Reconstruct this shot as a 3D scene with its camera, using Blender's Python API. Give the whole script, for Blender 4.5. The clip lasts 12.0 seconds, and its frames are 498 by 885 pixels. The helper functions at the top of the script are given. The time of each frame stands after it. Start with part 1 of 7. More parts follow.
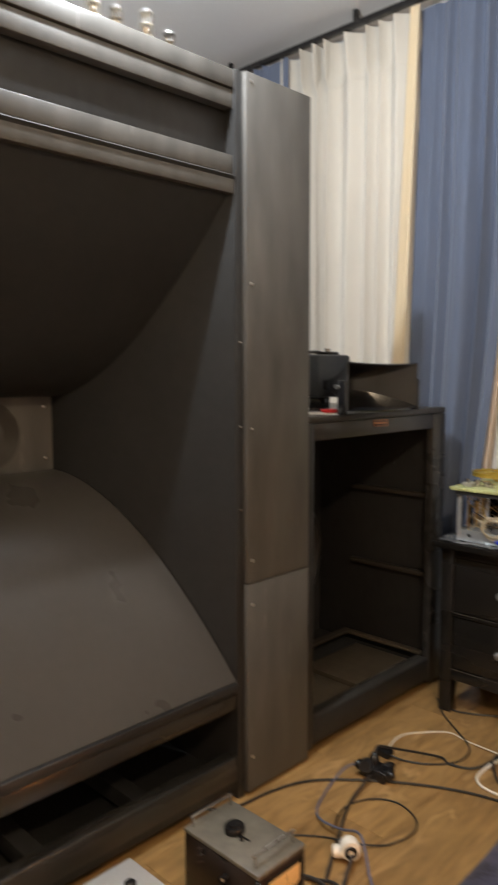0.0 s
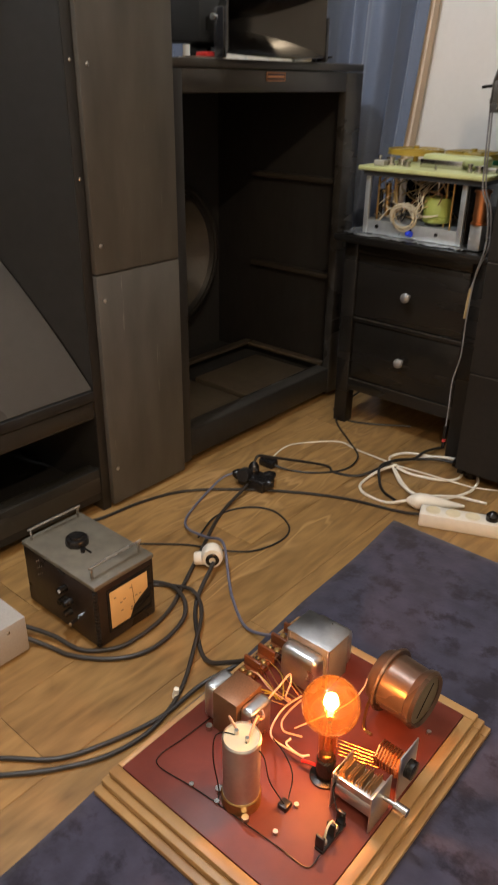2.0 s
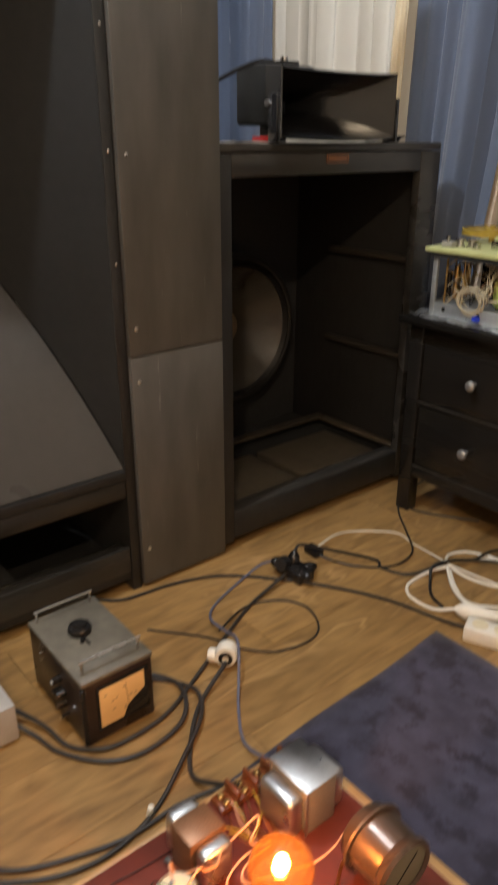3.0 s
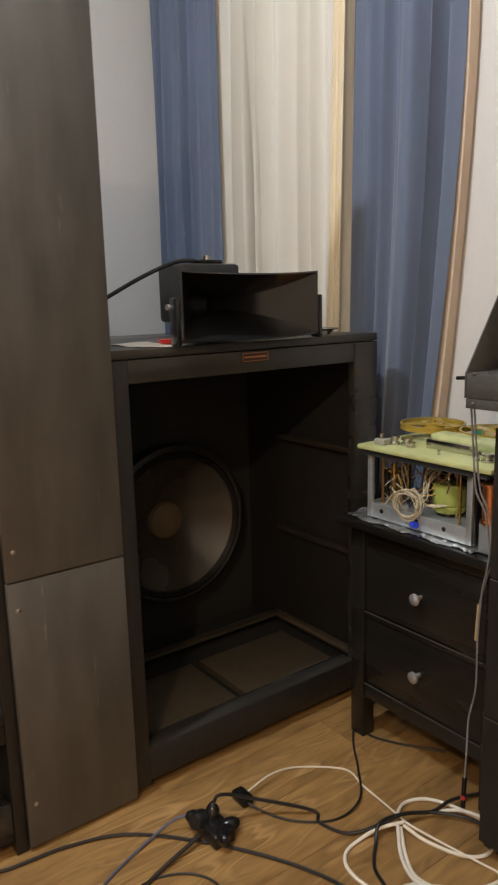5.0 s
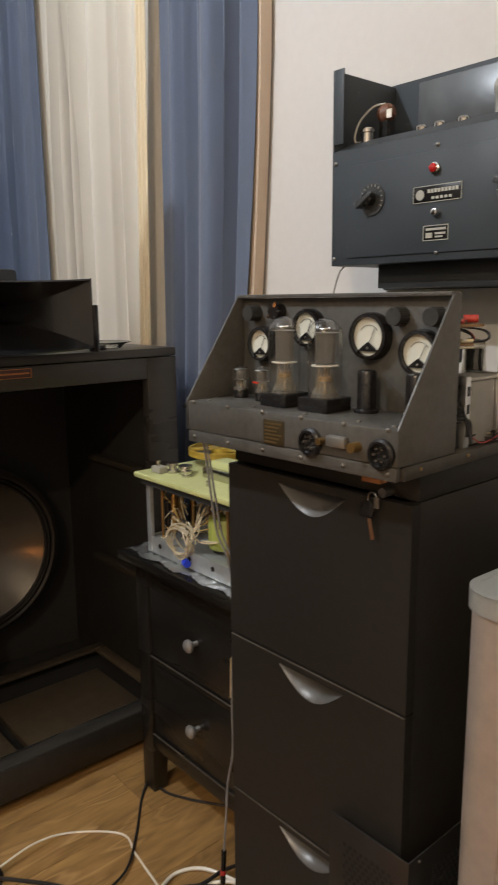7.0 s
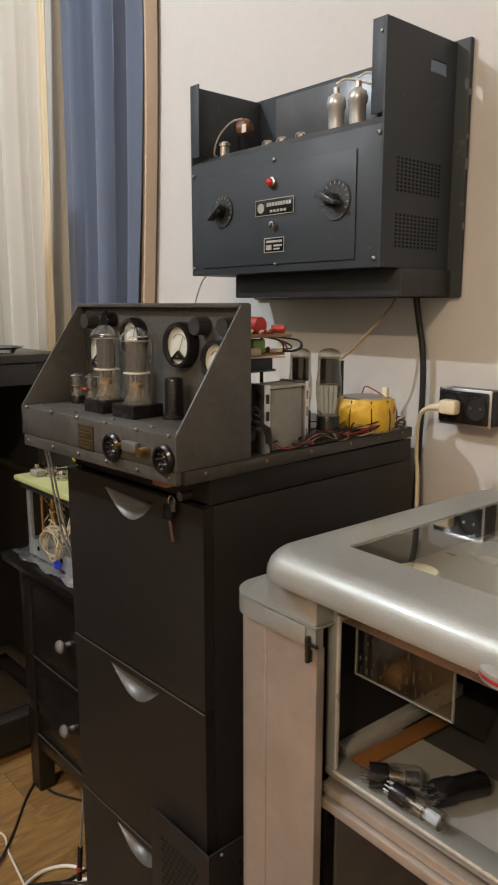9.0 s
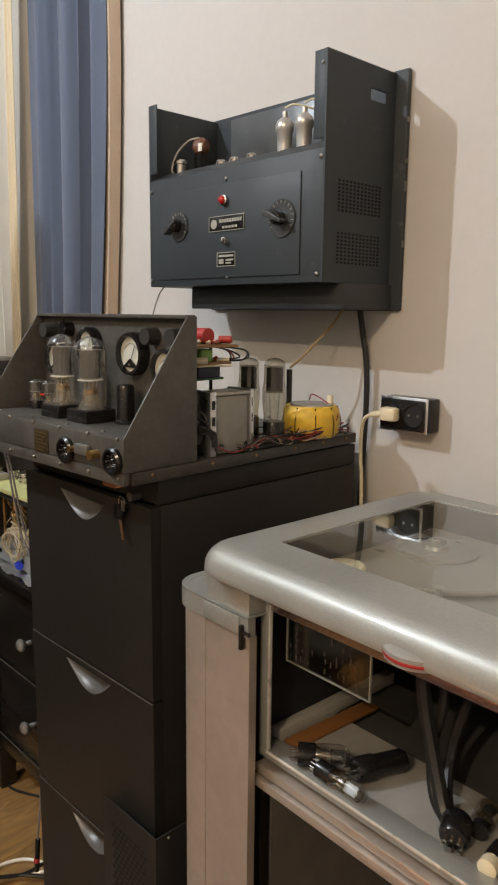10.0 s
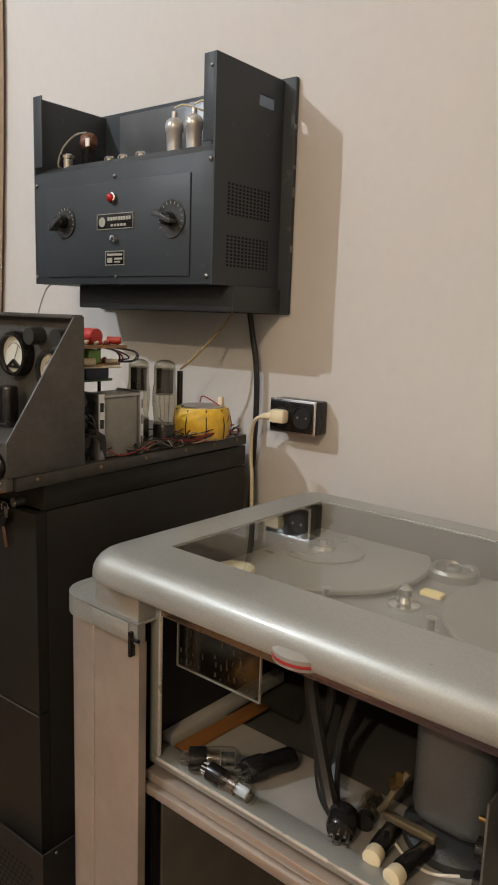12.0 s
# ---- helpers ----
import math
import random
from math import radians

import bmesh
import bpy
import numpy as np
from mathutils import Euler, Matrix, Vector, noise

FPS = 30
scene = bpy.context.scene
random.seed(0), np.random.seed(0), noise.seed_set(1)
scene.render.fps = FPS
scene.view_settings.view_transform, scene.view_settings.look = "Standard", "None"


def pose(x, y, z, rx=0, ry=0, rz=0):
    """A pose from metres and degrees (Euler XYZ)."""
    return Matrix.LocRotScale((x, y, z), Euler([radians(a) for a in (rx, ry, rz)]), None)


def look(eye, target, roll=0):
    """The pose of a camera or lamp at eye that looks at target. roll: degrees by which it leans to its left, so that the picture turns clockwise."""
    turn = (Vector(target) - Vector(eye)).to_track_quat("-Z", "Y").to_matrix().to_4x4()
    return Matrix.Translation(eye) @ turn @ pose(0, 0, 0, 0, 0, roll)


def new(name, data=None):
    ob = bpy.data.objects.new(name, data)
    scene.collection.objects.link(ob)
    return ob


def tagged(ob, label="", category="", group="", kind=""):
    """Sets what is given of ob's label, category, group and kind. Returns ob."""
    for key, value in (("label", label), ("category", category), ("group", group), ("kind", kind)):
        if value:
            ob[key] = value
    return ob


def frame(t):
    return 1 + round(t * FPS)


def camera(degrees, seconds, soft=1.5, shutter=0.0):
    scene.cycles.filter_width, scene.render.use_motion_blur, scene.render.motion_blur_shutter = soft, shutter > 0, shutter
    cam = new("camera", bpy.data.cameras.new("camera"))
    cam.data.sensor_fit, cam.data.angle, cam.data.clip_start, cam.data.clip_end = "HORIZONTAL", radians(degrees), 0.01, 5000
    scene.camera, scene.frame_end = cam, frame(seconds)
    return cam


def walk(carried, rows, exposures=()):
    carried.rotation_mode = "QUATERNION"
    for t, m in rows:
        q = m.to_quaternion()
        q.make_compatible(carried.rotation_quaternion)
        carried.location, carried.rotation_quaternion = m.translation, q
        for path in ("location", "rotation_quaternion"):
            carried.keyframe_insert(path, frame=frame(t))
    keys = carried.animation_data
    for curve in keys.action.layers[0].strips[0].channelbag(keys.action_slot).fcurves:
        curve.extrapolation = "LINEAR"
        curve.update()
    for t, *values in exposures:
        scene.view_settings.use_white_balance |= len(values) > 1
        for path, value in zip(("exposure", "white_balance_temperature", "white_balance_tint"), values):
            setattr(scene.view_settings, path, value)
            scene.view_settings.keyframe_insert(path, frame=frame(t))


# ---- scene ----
cam = camera(37.8, 12.0, 1.9, 0.5)
PATH = [
    (0, (0.042, 0.248, 1.288), (-1.357, 1.664, 1.093), -0.2),
    (0.5, (0.102, 0.349, 1.255), (-1.173, 1.856, 0.935), 0.5),
    (1, (0.104, 0.435, 1.204), (-1.101, 1.947, 0.691), 0.9),
    (1.5, (0.04, 0.545, 1.138), (-1.119, 2.005, 0.412), 1.2),
    (2, (-0.007, 0.636, 1.096), (-1.165, 2.0, 0.201), 0.8),
    (2.5, (0.005, 0.729, 1.081), (-1.271, 1.966, 0.164), 0.1),
    (3, (0.073, 0.886, 1.155), (-1.362, 2.045, 0.382), 0.0),
    (3.5, (0.133, 1.022, 1.223), (-1.411, 2.151, 0.637), -0.1),
    (3.7, (0.133, 1.07, 1.228), (-1.433, 2.203, 0.714), -0.1),
    (5.3, (0.056, 1.353, 1.26), (-1.518, 2.525, 0.875), -1.6),
    (5.5, (0.086, 1.411, 1.265), (-1.485, 2.587, 0.882), -1.6),
    (6, (0.148, 1.548, 1.27), (-1.411, 2.739, 0.881), -1.5),
    (6.5, (0.166, 1.643, 1.264), (-1.353, 2.885, 0.875), -1.0),
    (7, (0.175, 1.743, 1.264), (-1.311, 3.025, 0.88), -0.6),
    (7.5, (0.193, 1.8, 1.263), (-1.268, 3.111, 0.882), -0.4),
    (7.7, (0.219, 1.817, 1.267), (-1.239, 3.13, 0.882), -0.4),
    (9.3, (0.408, 1.933, 1.269), (-1.065, 3.236, 0.906), 0.1),
    (9.5, (0.422, 1.932, 1.269), (-1.042, 3.247, 0.911), 0.3),
    (10, (0.464, 1.916, 1.277), (-0.967, 3.27, 0.926), 0.6),
    (10.5, (0.491, 1.9, 1.284), (-0.89, 3.306, 0.94), 0.8),
    (11, (0.507, 1.908, 1.287), (-0.801, 3.381, 0.942), 1.1),
    (11.5, (0.491, 1.922, 1.287), (-0.744, 3.458, 0.944), 1.4),
    (12, (0.464, 1.921, 1.282), (-0.749, 3.473, 0.935), 1.9),
]
walk(cam, [(t, look(eye, target, roll)) for t, eye, target, roll in PATH],
     [(0, 0.40), (0.5, 0.26), (1.0, 0.22), (1.5, 0.27), (2.5, 0.32), (3.7, 0.32), (5.3, 0.27), (7.7, 0.27), (9.3, 0.27), (10.5, 0.25), (12, 0.12)])

# ---- world and lights ----
world = bpy.data.worlds.new("night")
world.use_nodes = True
world.node_tree.nodes["Background"].inputs["Color"].default_value = (0.02, 0.03, 0.06, 1)
world.node_tree.nodes["Background"].inputs["Strength"].default_value = 0.2
scene.world = world


def bulb(name, at, watts, colour, size):
    data = bpy.data.lights.new(name, "POINT")
    data.energy, data.color, data.shadow_soft_size = watts, colour, size
    ob = new(name, data)
    ob.matrix_world = Matrix.Translation(at)
    return ob


bulb("ceiling_bulb", (-1.31, 1.36, 2.48), 66, (0.93, 0.985, 1.042), 0.016)
bulb("ceiling_bulb", (0.9, 0.0, 2.70), 90, (1, 0.775, 0.521), 0.02)

# ---- materials ----
MATS = {}


def mat(name, colour, rough=0.5, metal=0.0, vary=0.15, scale=30.0, stain=4.0, bump=0.1, coat=0.0, stretch=(1, 1, 1), other=None, rough_vary=0.12, random_tint=0.0, transmission=0.0, ior=1.45, emit=None, emit_strength=0.0, sheen=0.0, scuff=None, spec=0.5):
    """A surface with fine grain and large stains, both in metres of the object."""
    if name in MATS:
        return MATS[name]
    m = bpy.data.materials.new(name)
    m.use_nodes = True
    nt = m.node_tree
    n, l = nt.nodes, nt.links
    b = n["Principled BSDF"]
    tc = n.new("ShaderNodeTexCoord")
    mp = n.new("ShaderNodeMapping")
    mp.inputs["Scale"].default_value = stretch
    l.new(tc.outputs["Object"], mp.inputs["Vector"])
    fine = n.new("ShaderNodeTexNoise")
    fine.inputs["Scale"].default_value, fine.inputs["Detail"].default_value = scale, 6
    big = n.new("ShaderNodeTexNoise")
    big.inputs["Scale"].default_value, big.inputs["Detail"].default_value = stain, 4
    l.new(mp.outputs[0], fine.inputs["Vector"])
    l.new(mp.outputs[0], big.inputs["Vector"])
    add = n.new("ShaderNodeMath")
    add.operation = "MULTIPLY_ADD"
    add.inputs[1].default_value = 0.5
    half = n.new("ShaderNodeMath")
    half.operation = "MULTIPLY"
    half.inputs[1].default_value = 0.5
    l.new(big.outputs[0], half.inputs[0])
    l.new(fine.outputs[0], add.inputs[0])
    l.new(half.outputs[0], add.inputs[2])
    ramp = n.new("ShaderNodeMapRange")
    ramp.inputs[1].default_value, ramp.inputs[2].default_value = 0.3, 0.7
    l.new(add.outputs[0], ramp.inputs[0])
    mix = n.new("ShaderNodeMix")
    mix.data_type = "RGBA"
    c0 = [max(0, c * (1 - vary)) for c in colour]
    c1 = other or [min(1, c * (1 + vary)) for c in colour]
    mix.inputs[6].default_value, mix.inputs[7].default_value = (*c0, 1), (*c1, 1)
    l.new(ramp.outputs[0], mix.inputs[0])
    out = mix.outputs[2]
    if scuff:
        tone, low, scl, st = scuff
        sm = n.new("ShaderNodeMapping")
        sm.inputs["Scale"].default_value = st
        l.new(tc.outputs["Object"], sm.inputs["Vector"])
        sn = n.new("ShaderNodeTexNoise")
        sn.inputs["Scale"].default_value, sn.inputs["Detail"].default_value, sn.inputs["Roughness"].default_value = scl, 5, 0.65
        l.new(sm.outputs[0], sn.inputs["Vector"])
        sr = n.new("ShaderNodeMapRange")
        sr.inputs[1].default_value, sr.inputs[2].default_value = low, low + 0.10
        l.new(sn.outputs[0], sr.inputs[0])
        sx = n.new("ShaderNodeMix")
        sx.data_type = "RGBA"
        sx.inputs[7].default_value = (*tone, 1)
        l.new(out, sx.inputs[6])
        l.new(sr.outputs[0], sx.inputs[0])
        out = sx.outputs[2]
    if random_tint:
        info = n.new("ShaderNodeObjectInfo")
        rng = n.new("ShaderNodeMapRange")
        rng.inputs[3].default_value, rng.inputs[4].default_value = 1 - random_tint, 1 + random_tint
        l.new(info.outputs["Random"], rng.inputs[0])
        hs = n.new("ShaderNodeHueSaturation")
        l.new(out, hs.inputs["Color"])
        l.new(rng.outputs[0], hs.inputs["Value"])
        out = hs.outputs[0]
    l.new(out, b.inputs["Base Color"])
    rr = n.new("ShaderNodeMapRange")
    rr.inputs[1].default_value, rr.inputs[2].default_value = 0.3, 0.7
    rr.inputs[3].default_value, rr.inputs[4].default_value = max(0.02, rough - rough_vary), min(1, rough + rough_vary)
    l.new(big.outputs[0], rr.inputs[0])
    l.new(rr.outputs[0], b.inputs["Roughness"])
    b.inputs["Metallic"].default_value = metal
    b.inputs["Specular IOR Level"].default_value = spec
    b.inputs["Coat Weight"].default_value = coat
    b.inputs["Coat Roughness"].default_value = 0.15
    b.inputs["Transmission Weight"].default_value = transmission
    b.inputs["IOR"].default_value = ior
    b.inputs["Sheen Weight"].default_value = sheen
    if emit:
        b.inputs["Emission Color"].default_value = (*emit, 1)
        b.inputs["Emission Strength"].default_value = emit_strength
    if bump:
        bp = n.new("ShaderNodeBump")
        bp.inputs["Strength"].default_value, bp.inputs["Distance"].default_value = bump, 0.004
        l.new(fine.outputs[0], bp.inputs["Height"])
        l.new(bp.outputs[0], b.inputs["Normal"])
    MATS[name] = m
    return m


def glass(name, colour=(1, 1, 1), rough=0.0, ior=1.45):
    if name in MATS:
        return MATS[name]
    m = bpy.data.materials.new(name)
    m.use_nodes = True
    b = m.node_tree.nodes["Principled BSDF"]
    b.inputs["Base Color"].default_value = (*colour, 1)
    b.inputs["Roughness"].default_value = rough
    b.inputs["Transmission Weight"].default_value = 1
    b.inputs["IOR"].default_value = ior
    MATS[name] = m
    return m


def thin_glass(name, tint=(1, 1, 1), rough=0.02, haze=0.0):
    """A blown wall too thin to bend light: clear with a mirror-like sheen."""
    if name in MATS:
        return MATS[name]
    m = bpy.data.materials.new(name)
    m.use_nodes = True
    n, l = m.node_tree.nodes, m.node_tree.links
    n.remove(n["Principled BSDF"])
    clear, gloss, mix, fr = n.new("ShaderNodeBsdfTransparent"), n.new("ShaderNodeBsdfGlossy"), n.new("ShaderNodeMixShader"), n.new("ShaderNodeLayerWeight")
    rim, low = n.new("ShaderNodeMath"), n.new("ShaderNodeMath")
    rim.operation, low.operation = "POWER", "MULTIPLY_ADD"
    rim.inputs[1].default_value = 3.2
    low.inputs[1].default_value, low.inputs[2].default_value = 0.85, 0.09
    clear.inputs["Color"].default_value = (*tint, 1)
    gloss.inputs["Roughness"].default_value = rough
    fr.inputs["Blend"].default_value = 0.5
    l.new(fr.outputs["Facing"], rim.inputs[0])
    l.new(rim.outputs[0], low.inputs[0])
    l.new(low.outputs[0], mix.inputs[0])
    body = clear
    if haze:
        milky, body = n.new("ShaderNodeBsdfTranslucent"), n.new("ShaderNodeMixShader")
        milky.inputs["Color"].default_value = (*tint, 1)
        body.inputs[0].default_value = haze
        l.new(clear.outputs[0], body.inputs[1])
        l.new(milky.outputs[0], body.inputs[2])
    l.new(body.outputs[0], mix.inputs[1])
    l.new(gloss.outputs[0], mix.inputs[2])
    l.new(mix.outputs[0], n["Material Output"].inputs["Surface"])
    MATS[name] = m
    return m


def oak(name, c0, c1, random_tint, rough, wave=14.0, along=(9, 0.7, 9), lime=0.0):
    """Wood with long figured grain; the grain runs along the axis with the small factor."""
    if name in MATS:
        return MATS[name]
    m = bpy.data.materials.new(name)
    m.use_nodes = True
    nt = m.node_tree
    n, l = nt.nodes, nt.links
    b = n["Principled BSDF"]
    tc = n.new("ShaderNodeTexCoord")
    info = n.new("ShaderNodeObjectInfo")
    off = n.new("ShaderNodeVectorMath")
    off.operation = "MULTIPLY_ADD"
    off.inputs[1].default_value = (37, 37, 37)
    comb = n.new("ShaderNodeCombineXYZ")
    for k in range(3):
        l.new(info.outputs["Random"], comb.inputs[k])
    l.new(comb.outputs[0], off.inputs[0])
    mp = n.new("ShaderNodeMapping")
    mp.inputs["Scale"].default_value = along
    l.new(tc.outputs["Object"], mp.inputs["Vector"])
    l.new(mp.outputs[0], off.inputs[2])
    big = n.new("ShaderNodeTexNoise")
    big.inputs["Scale"].default_value, big.inputs["Detail"].default_value = 1.3, 3
    l.new(off.outputs[0], big.inputs["Vector"])
    rings = n.new("ShaderNodeMath")
    rings.operation = "MULTIPLY"
    rings.inputs[1].default_value = wave
    l.new(big.outputs[0], rings.inputs[0])
    frac = n.new("ShaderNodeMath")
    frac.operation = "PINGPONG"
    frac.inputs[1].default_value = 0.5
    l.new(rings.outputs[0], frac.inputs[0])
    fine = n.new("ShaderNodeTexNoise")
    fine.inputs["Scale"].default_value, fine.inputs["Detail"].default_value = 9, 8
    l.new(off.outputs[0], fine.inputs["Vector"])
    add = n.new("ShaderNodeMath")
    add.operation = "MULTIPLY_ADD"
    add.inputs[1].default_value = 0.42
    l.new(frac.outputs[0], add.inputs[0])
    l.new(fine.outputs[0], add.inputs[2])
    ramp = n.new("ShaderNodeMapRange")
    ramp.inputs[1].default_value, ramp.inputs[2].default_value = 0.35, 0.95
    l.new(add.outputs[0], ramp.inputs[0])
    mix = n.new("ShaderNodeMix")
    mix.data_type = "RGBA"
    mix.inputs[6].default_value, mix.inputs[7].default_value = (*c0, 1), (*c1, 1)
    l.new(ramp.outputs[0], mix.inputs[0])
    pale = n.new("ShaderNodeMapRange")
    pale.inputs[1].default_value, pale.inputs[2].default_value = 0.02, 0.17
    pale.inputs[3].default_value, pale.inputs[4].default_value = lime, 0.0
    l.new(frac.outputs[0], pale.inputs[0])
    limed = n.new("ShaderNodeMix")
    limed.data_type = "RGBA"
    limed.inputs[7].default_value = (c1[0] * 1.25, c1[1] * 1.3, c1[2] * 1.5, 1)
    patch = n.new("ShaderNodeTexNoise")
    patch.inputs["Scale"].default_value, patch.inputs["Detail"].default_value = 0.9, 2
    l.new(off.outputs[0], patch.inputs["Vector"])
    where = n.new("ShaderNodeMapRange")
    where.inputs[1].default_value, where.inputs[2].default_value = 0.50, 0.64
    l.new(patch.outputs[0], where.inputs[0])
    both = n.new("ShaderNodeMath")
    both.operation = "MULTIPLY"
    l.new(pale.outputs[0], both.inputs[0])
    l.new(where.outputs[0], both.inputs[1])
    l.new(both.outputs[0], limed.inputs[0])
    l.new(mix.outputs[2], limed.inputs[6])
    rng = n.new("ShaderNodeMapRange")
    rng.inputs[3].default_value, rng.inputs[4].default_value = 1 - random_tint, 1 + random_tint
    l.new(info.outputs["Random"], rng.inputs[0])
    hs = n.new("ShaderNodeHueSaturation")
    l.new(limed.outputs[2], hs.inputs["Color"])
    l.new(rng.outputs[0], hs.inputs["Value"])
    l.new(hs.outputs[0], b.inputs["Base Color"])
    b.inputs["Roughness"].default_value = rough
    bp = n.new("ShaderNodeBump")
    bp.inputs["Strength"].default_value, bp.inputs["Distance"].default_value = 0.25, 0.002
    l.new(add.outputs[0], bp.inputs["Height"])
    l.new(bp.outputs[0], b.inputs["Normal"])
    MATS[name] = m
    return m


PLASTER = mat("plaster", (0.545, 0.528, 0.508), 0.85, vary=0.03, scale=60, stain=2, bump=0.06)
CEILING = mat("ceiling_paint", (0.74, 0.74, 0.74), 0.85, vary=0.02, scale=40, bump=0.03)
FLOORWOOD = oak("floor_oak", (0.165, 0.090, 0.031), (0.385, 0.226, 0.083), 0.15, 0.36, wave=13.0, along=(4.6, 0.85, 4.6), lime=0.8)
BLACKWOOD = mat("black_painted_wood", (0.0175, 0.0170, 0.0165), 0.40, vary=0.35, scale=40, stain=3, bump=0.12, stretch=(1, 1, 0.35))
GREYWOOD = mat("worn_black_wood", (0.056, 0.053, 0.048), 0.46, vary=0.3, scale=14, stain=4, bump=0.10, stretch=(1, 1, 0.25), other=(0.105, 0.098, 0.088), scuff=((0.20, 0.185, 0.165), 0.655, 5.0, (9, 9, 0.7)))
DARKRAIL = mat("dark_brown_rail", (0.022, 0.0205, 0.018), 0.30, vary=0.3, scale=20, stain=5, bump=0.08, stretch=(1, 0.2, 1), other=(0.045, 0.041, 0.036))
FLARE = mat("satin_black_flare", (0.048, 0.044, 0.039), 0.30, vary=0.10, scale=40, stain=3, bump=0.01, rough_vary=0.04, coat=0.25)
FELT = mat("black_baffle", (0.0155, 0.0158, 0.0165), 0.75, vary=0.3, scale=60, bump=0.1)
# for the upper and side flares: shade put into a darker black
HORNSHADE = mat("shaded_black_side", (0.0115, 0.012, 0.0122), 0.75, vary=0.25, scale=40, bump=0.05)
STAIN = mat("black_brown_stain", (0.0125, 0.0112, 0.0098), 0.30, vary=0.35, scale=20, stain=4, bump=0.06, stretch=(0.15, 1, 1))
FOIL = mat("black_brown_foil", (0.0185, 0.0170, 0.0152), 0.44, vary=0.2, scale=60, stain=2, bump=0.05, spec=0.25)
BLUE = mat("blue_cloth", (0.095, 0.120, 0.180), 0.85, vary=0.12, scale=400, stain=4, bump=0.15, sheen=0.3)
SHEER = mat("white_sheer_cloth", (0.565, 0.535, 0.475), 0.9, vary=0.05, scale=400, stain=5, bump=0.1, sheen=0.2)
LINING = mat("beige_lining", (0.56, 0.45, 0.35), 0.9, vary=0.08, scale=300, bump=0.1)
RUG = mat("navy_pile", (0.027, 0.028, 0.062), 0.95, vary=0.45, scale=26, stain=6, bump=0.6, other=(0.054, 0.051, 0.088), sheen=0.25, scuff=((0.011, 0.009, 0.022), 0.515, 11.0, (1, 1, 1)))
CRINKLE = mat("black_crinkle_paint", (0.030, 0.033, 0.036), 0.42, vary=0.15, scale=500, stain=6, bump=0.25)
CONSOLE = mat("dark_grey_hammer_paint", (0.061, 0.0585, 0.053), 0.43, vary=0.35, scale=90, stain=14, bump=0.12, scuff=((0.085, 0.075, 0.06), 0.67, 60.0, (1, 1, 1)))
SILVER = mat("silver_lacquer", (0.35, 0.358, 0.335), 0.46, metal=0.45, vary=0.14, scale=500, stain=6, bump=0.05, coat=0.45, scuff=((0.16, 0.15, 0.14), 0.70, 70.0, (1, 1, 1)))
SILVERDULL = mat("pitted_silver_lacquer", (0.43, 0.375, 0.325), 0.42, metal=0.55, vary=0.10, scale=60, stain=14, bump=0.22)
ALU = mat("bare_aluminium", (0.62, 0.62, 0.62), 0.34, metal=1.0, vary=0.1, scale=120, stain=10, bump=0.06)
DULLSCREW = mat("dull_screw", (0.20, 0.19, 0.175), 0.4, metal=0.8, vary=0.25, scale=200)
ZINC = mat("pale_zinc_sheet", (0.42, 0.45, 0.465), 0.38, metal=0.65, vary=0.12, scale=90, stain=18, bump=0.06)
STEEL = mat("bright_steel", (0.6, 0.58, 0.55), 0.25, metal=1.0, vary=0.1, scale=200, bump=0.03)
CHROME = mat("chrome", (0.75, 0.75, 0.75), 0.1, metal=1.0, vary=0.03, bump=0)
BRASS = mat("aged_brass", (0.45, 0.30, 0.12), 0.35, metal=1.0, vary=0.25, scale=150, bump=0.05)
COPPER = mat("copper_wire", (0.65, 0.28, 0.12), 0.3, metal=1.0, vary=0.15, scale=300, bump=0.1)
BAKELITE = mat("black_bakelite", (0.012, 0.011, 0.011), 0.22, vary=0.2, scale=80, bump=0.03)
RUBBER = mat("black_rubber", (0.014, 0.0135, 0.014), 0.45, vary=0.2, scale=60, bump=0.05)
GREYRUBBER = mat("grey_blue_rubber", (0.10, 0.105, 0.16), 0.5, vary=0.15, scale=60, bump=0.05)
WHITEPLASTIC = mat("white_plastic", (0.72, 0.68, 0.60), 0.35, vary=0.06, scale=60, bump=0.03)
CREAM = mat("cream_plastic", (0.68, 0.60, 0.42), 0.4, vary=0.08, scale=60, bump=0.03)

# ---- building blocks ----
ORIGIN = {}


def thing(name, at, label, category, group="", kind="", turn=0.0):
    """An Empty at the base of a thing. Parts are given in world metres unless it is turned, then round its own base."""
    ob = new(name)
    ob.empty_display_size = 0.05
    ob.matrix_world = pose(*at, 0, 0, turn)
    ORIGIN[ob.name] = Vector(at)
    return tagged(ob, label, category, group, kind)


def part(name, bm, material, parent, label="", kind="", local=False, angle=35):
    """Links a bmesh as one mesh object under a thing or a part; its points are world metres, or the thing's own where local."""
    o = ORIGIN.get(parent.name, Vector()) if parent else Vector()
    if not local:
        bmesh.ops.translate(bm, verts=bm.verts, vec=-o)
    me = bpy.data.meshes.new(name)
    bmesh.ops.recalc_face_normals(bm, faces=bm.faces)
    bm.to_mesh(me)
    bm.free()
    for p in me.polygons:
        p.use_smooth = True
    me.set_sharp_from_angle(angle=radians(angle))
    me.materials.append(material)
    ob = new(name, me)
    if parent:
        ob.parent = parent
        ORIGIN[ob.name] = o
    return tagged(ob, label, kind=kind)


def solid(name, bm, material, label, category, kind="", group=""):
    """A thing that is one mesh."""
    ob = part(name, bm, material, None, label, kind)
    return tagged(ob, category=category, group=group)


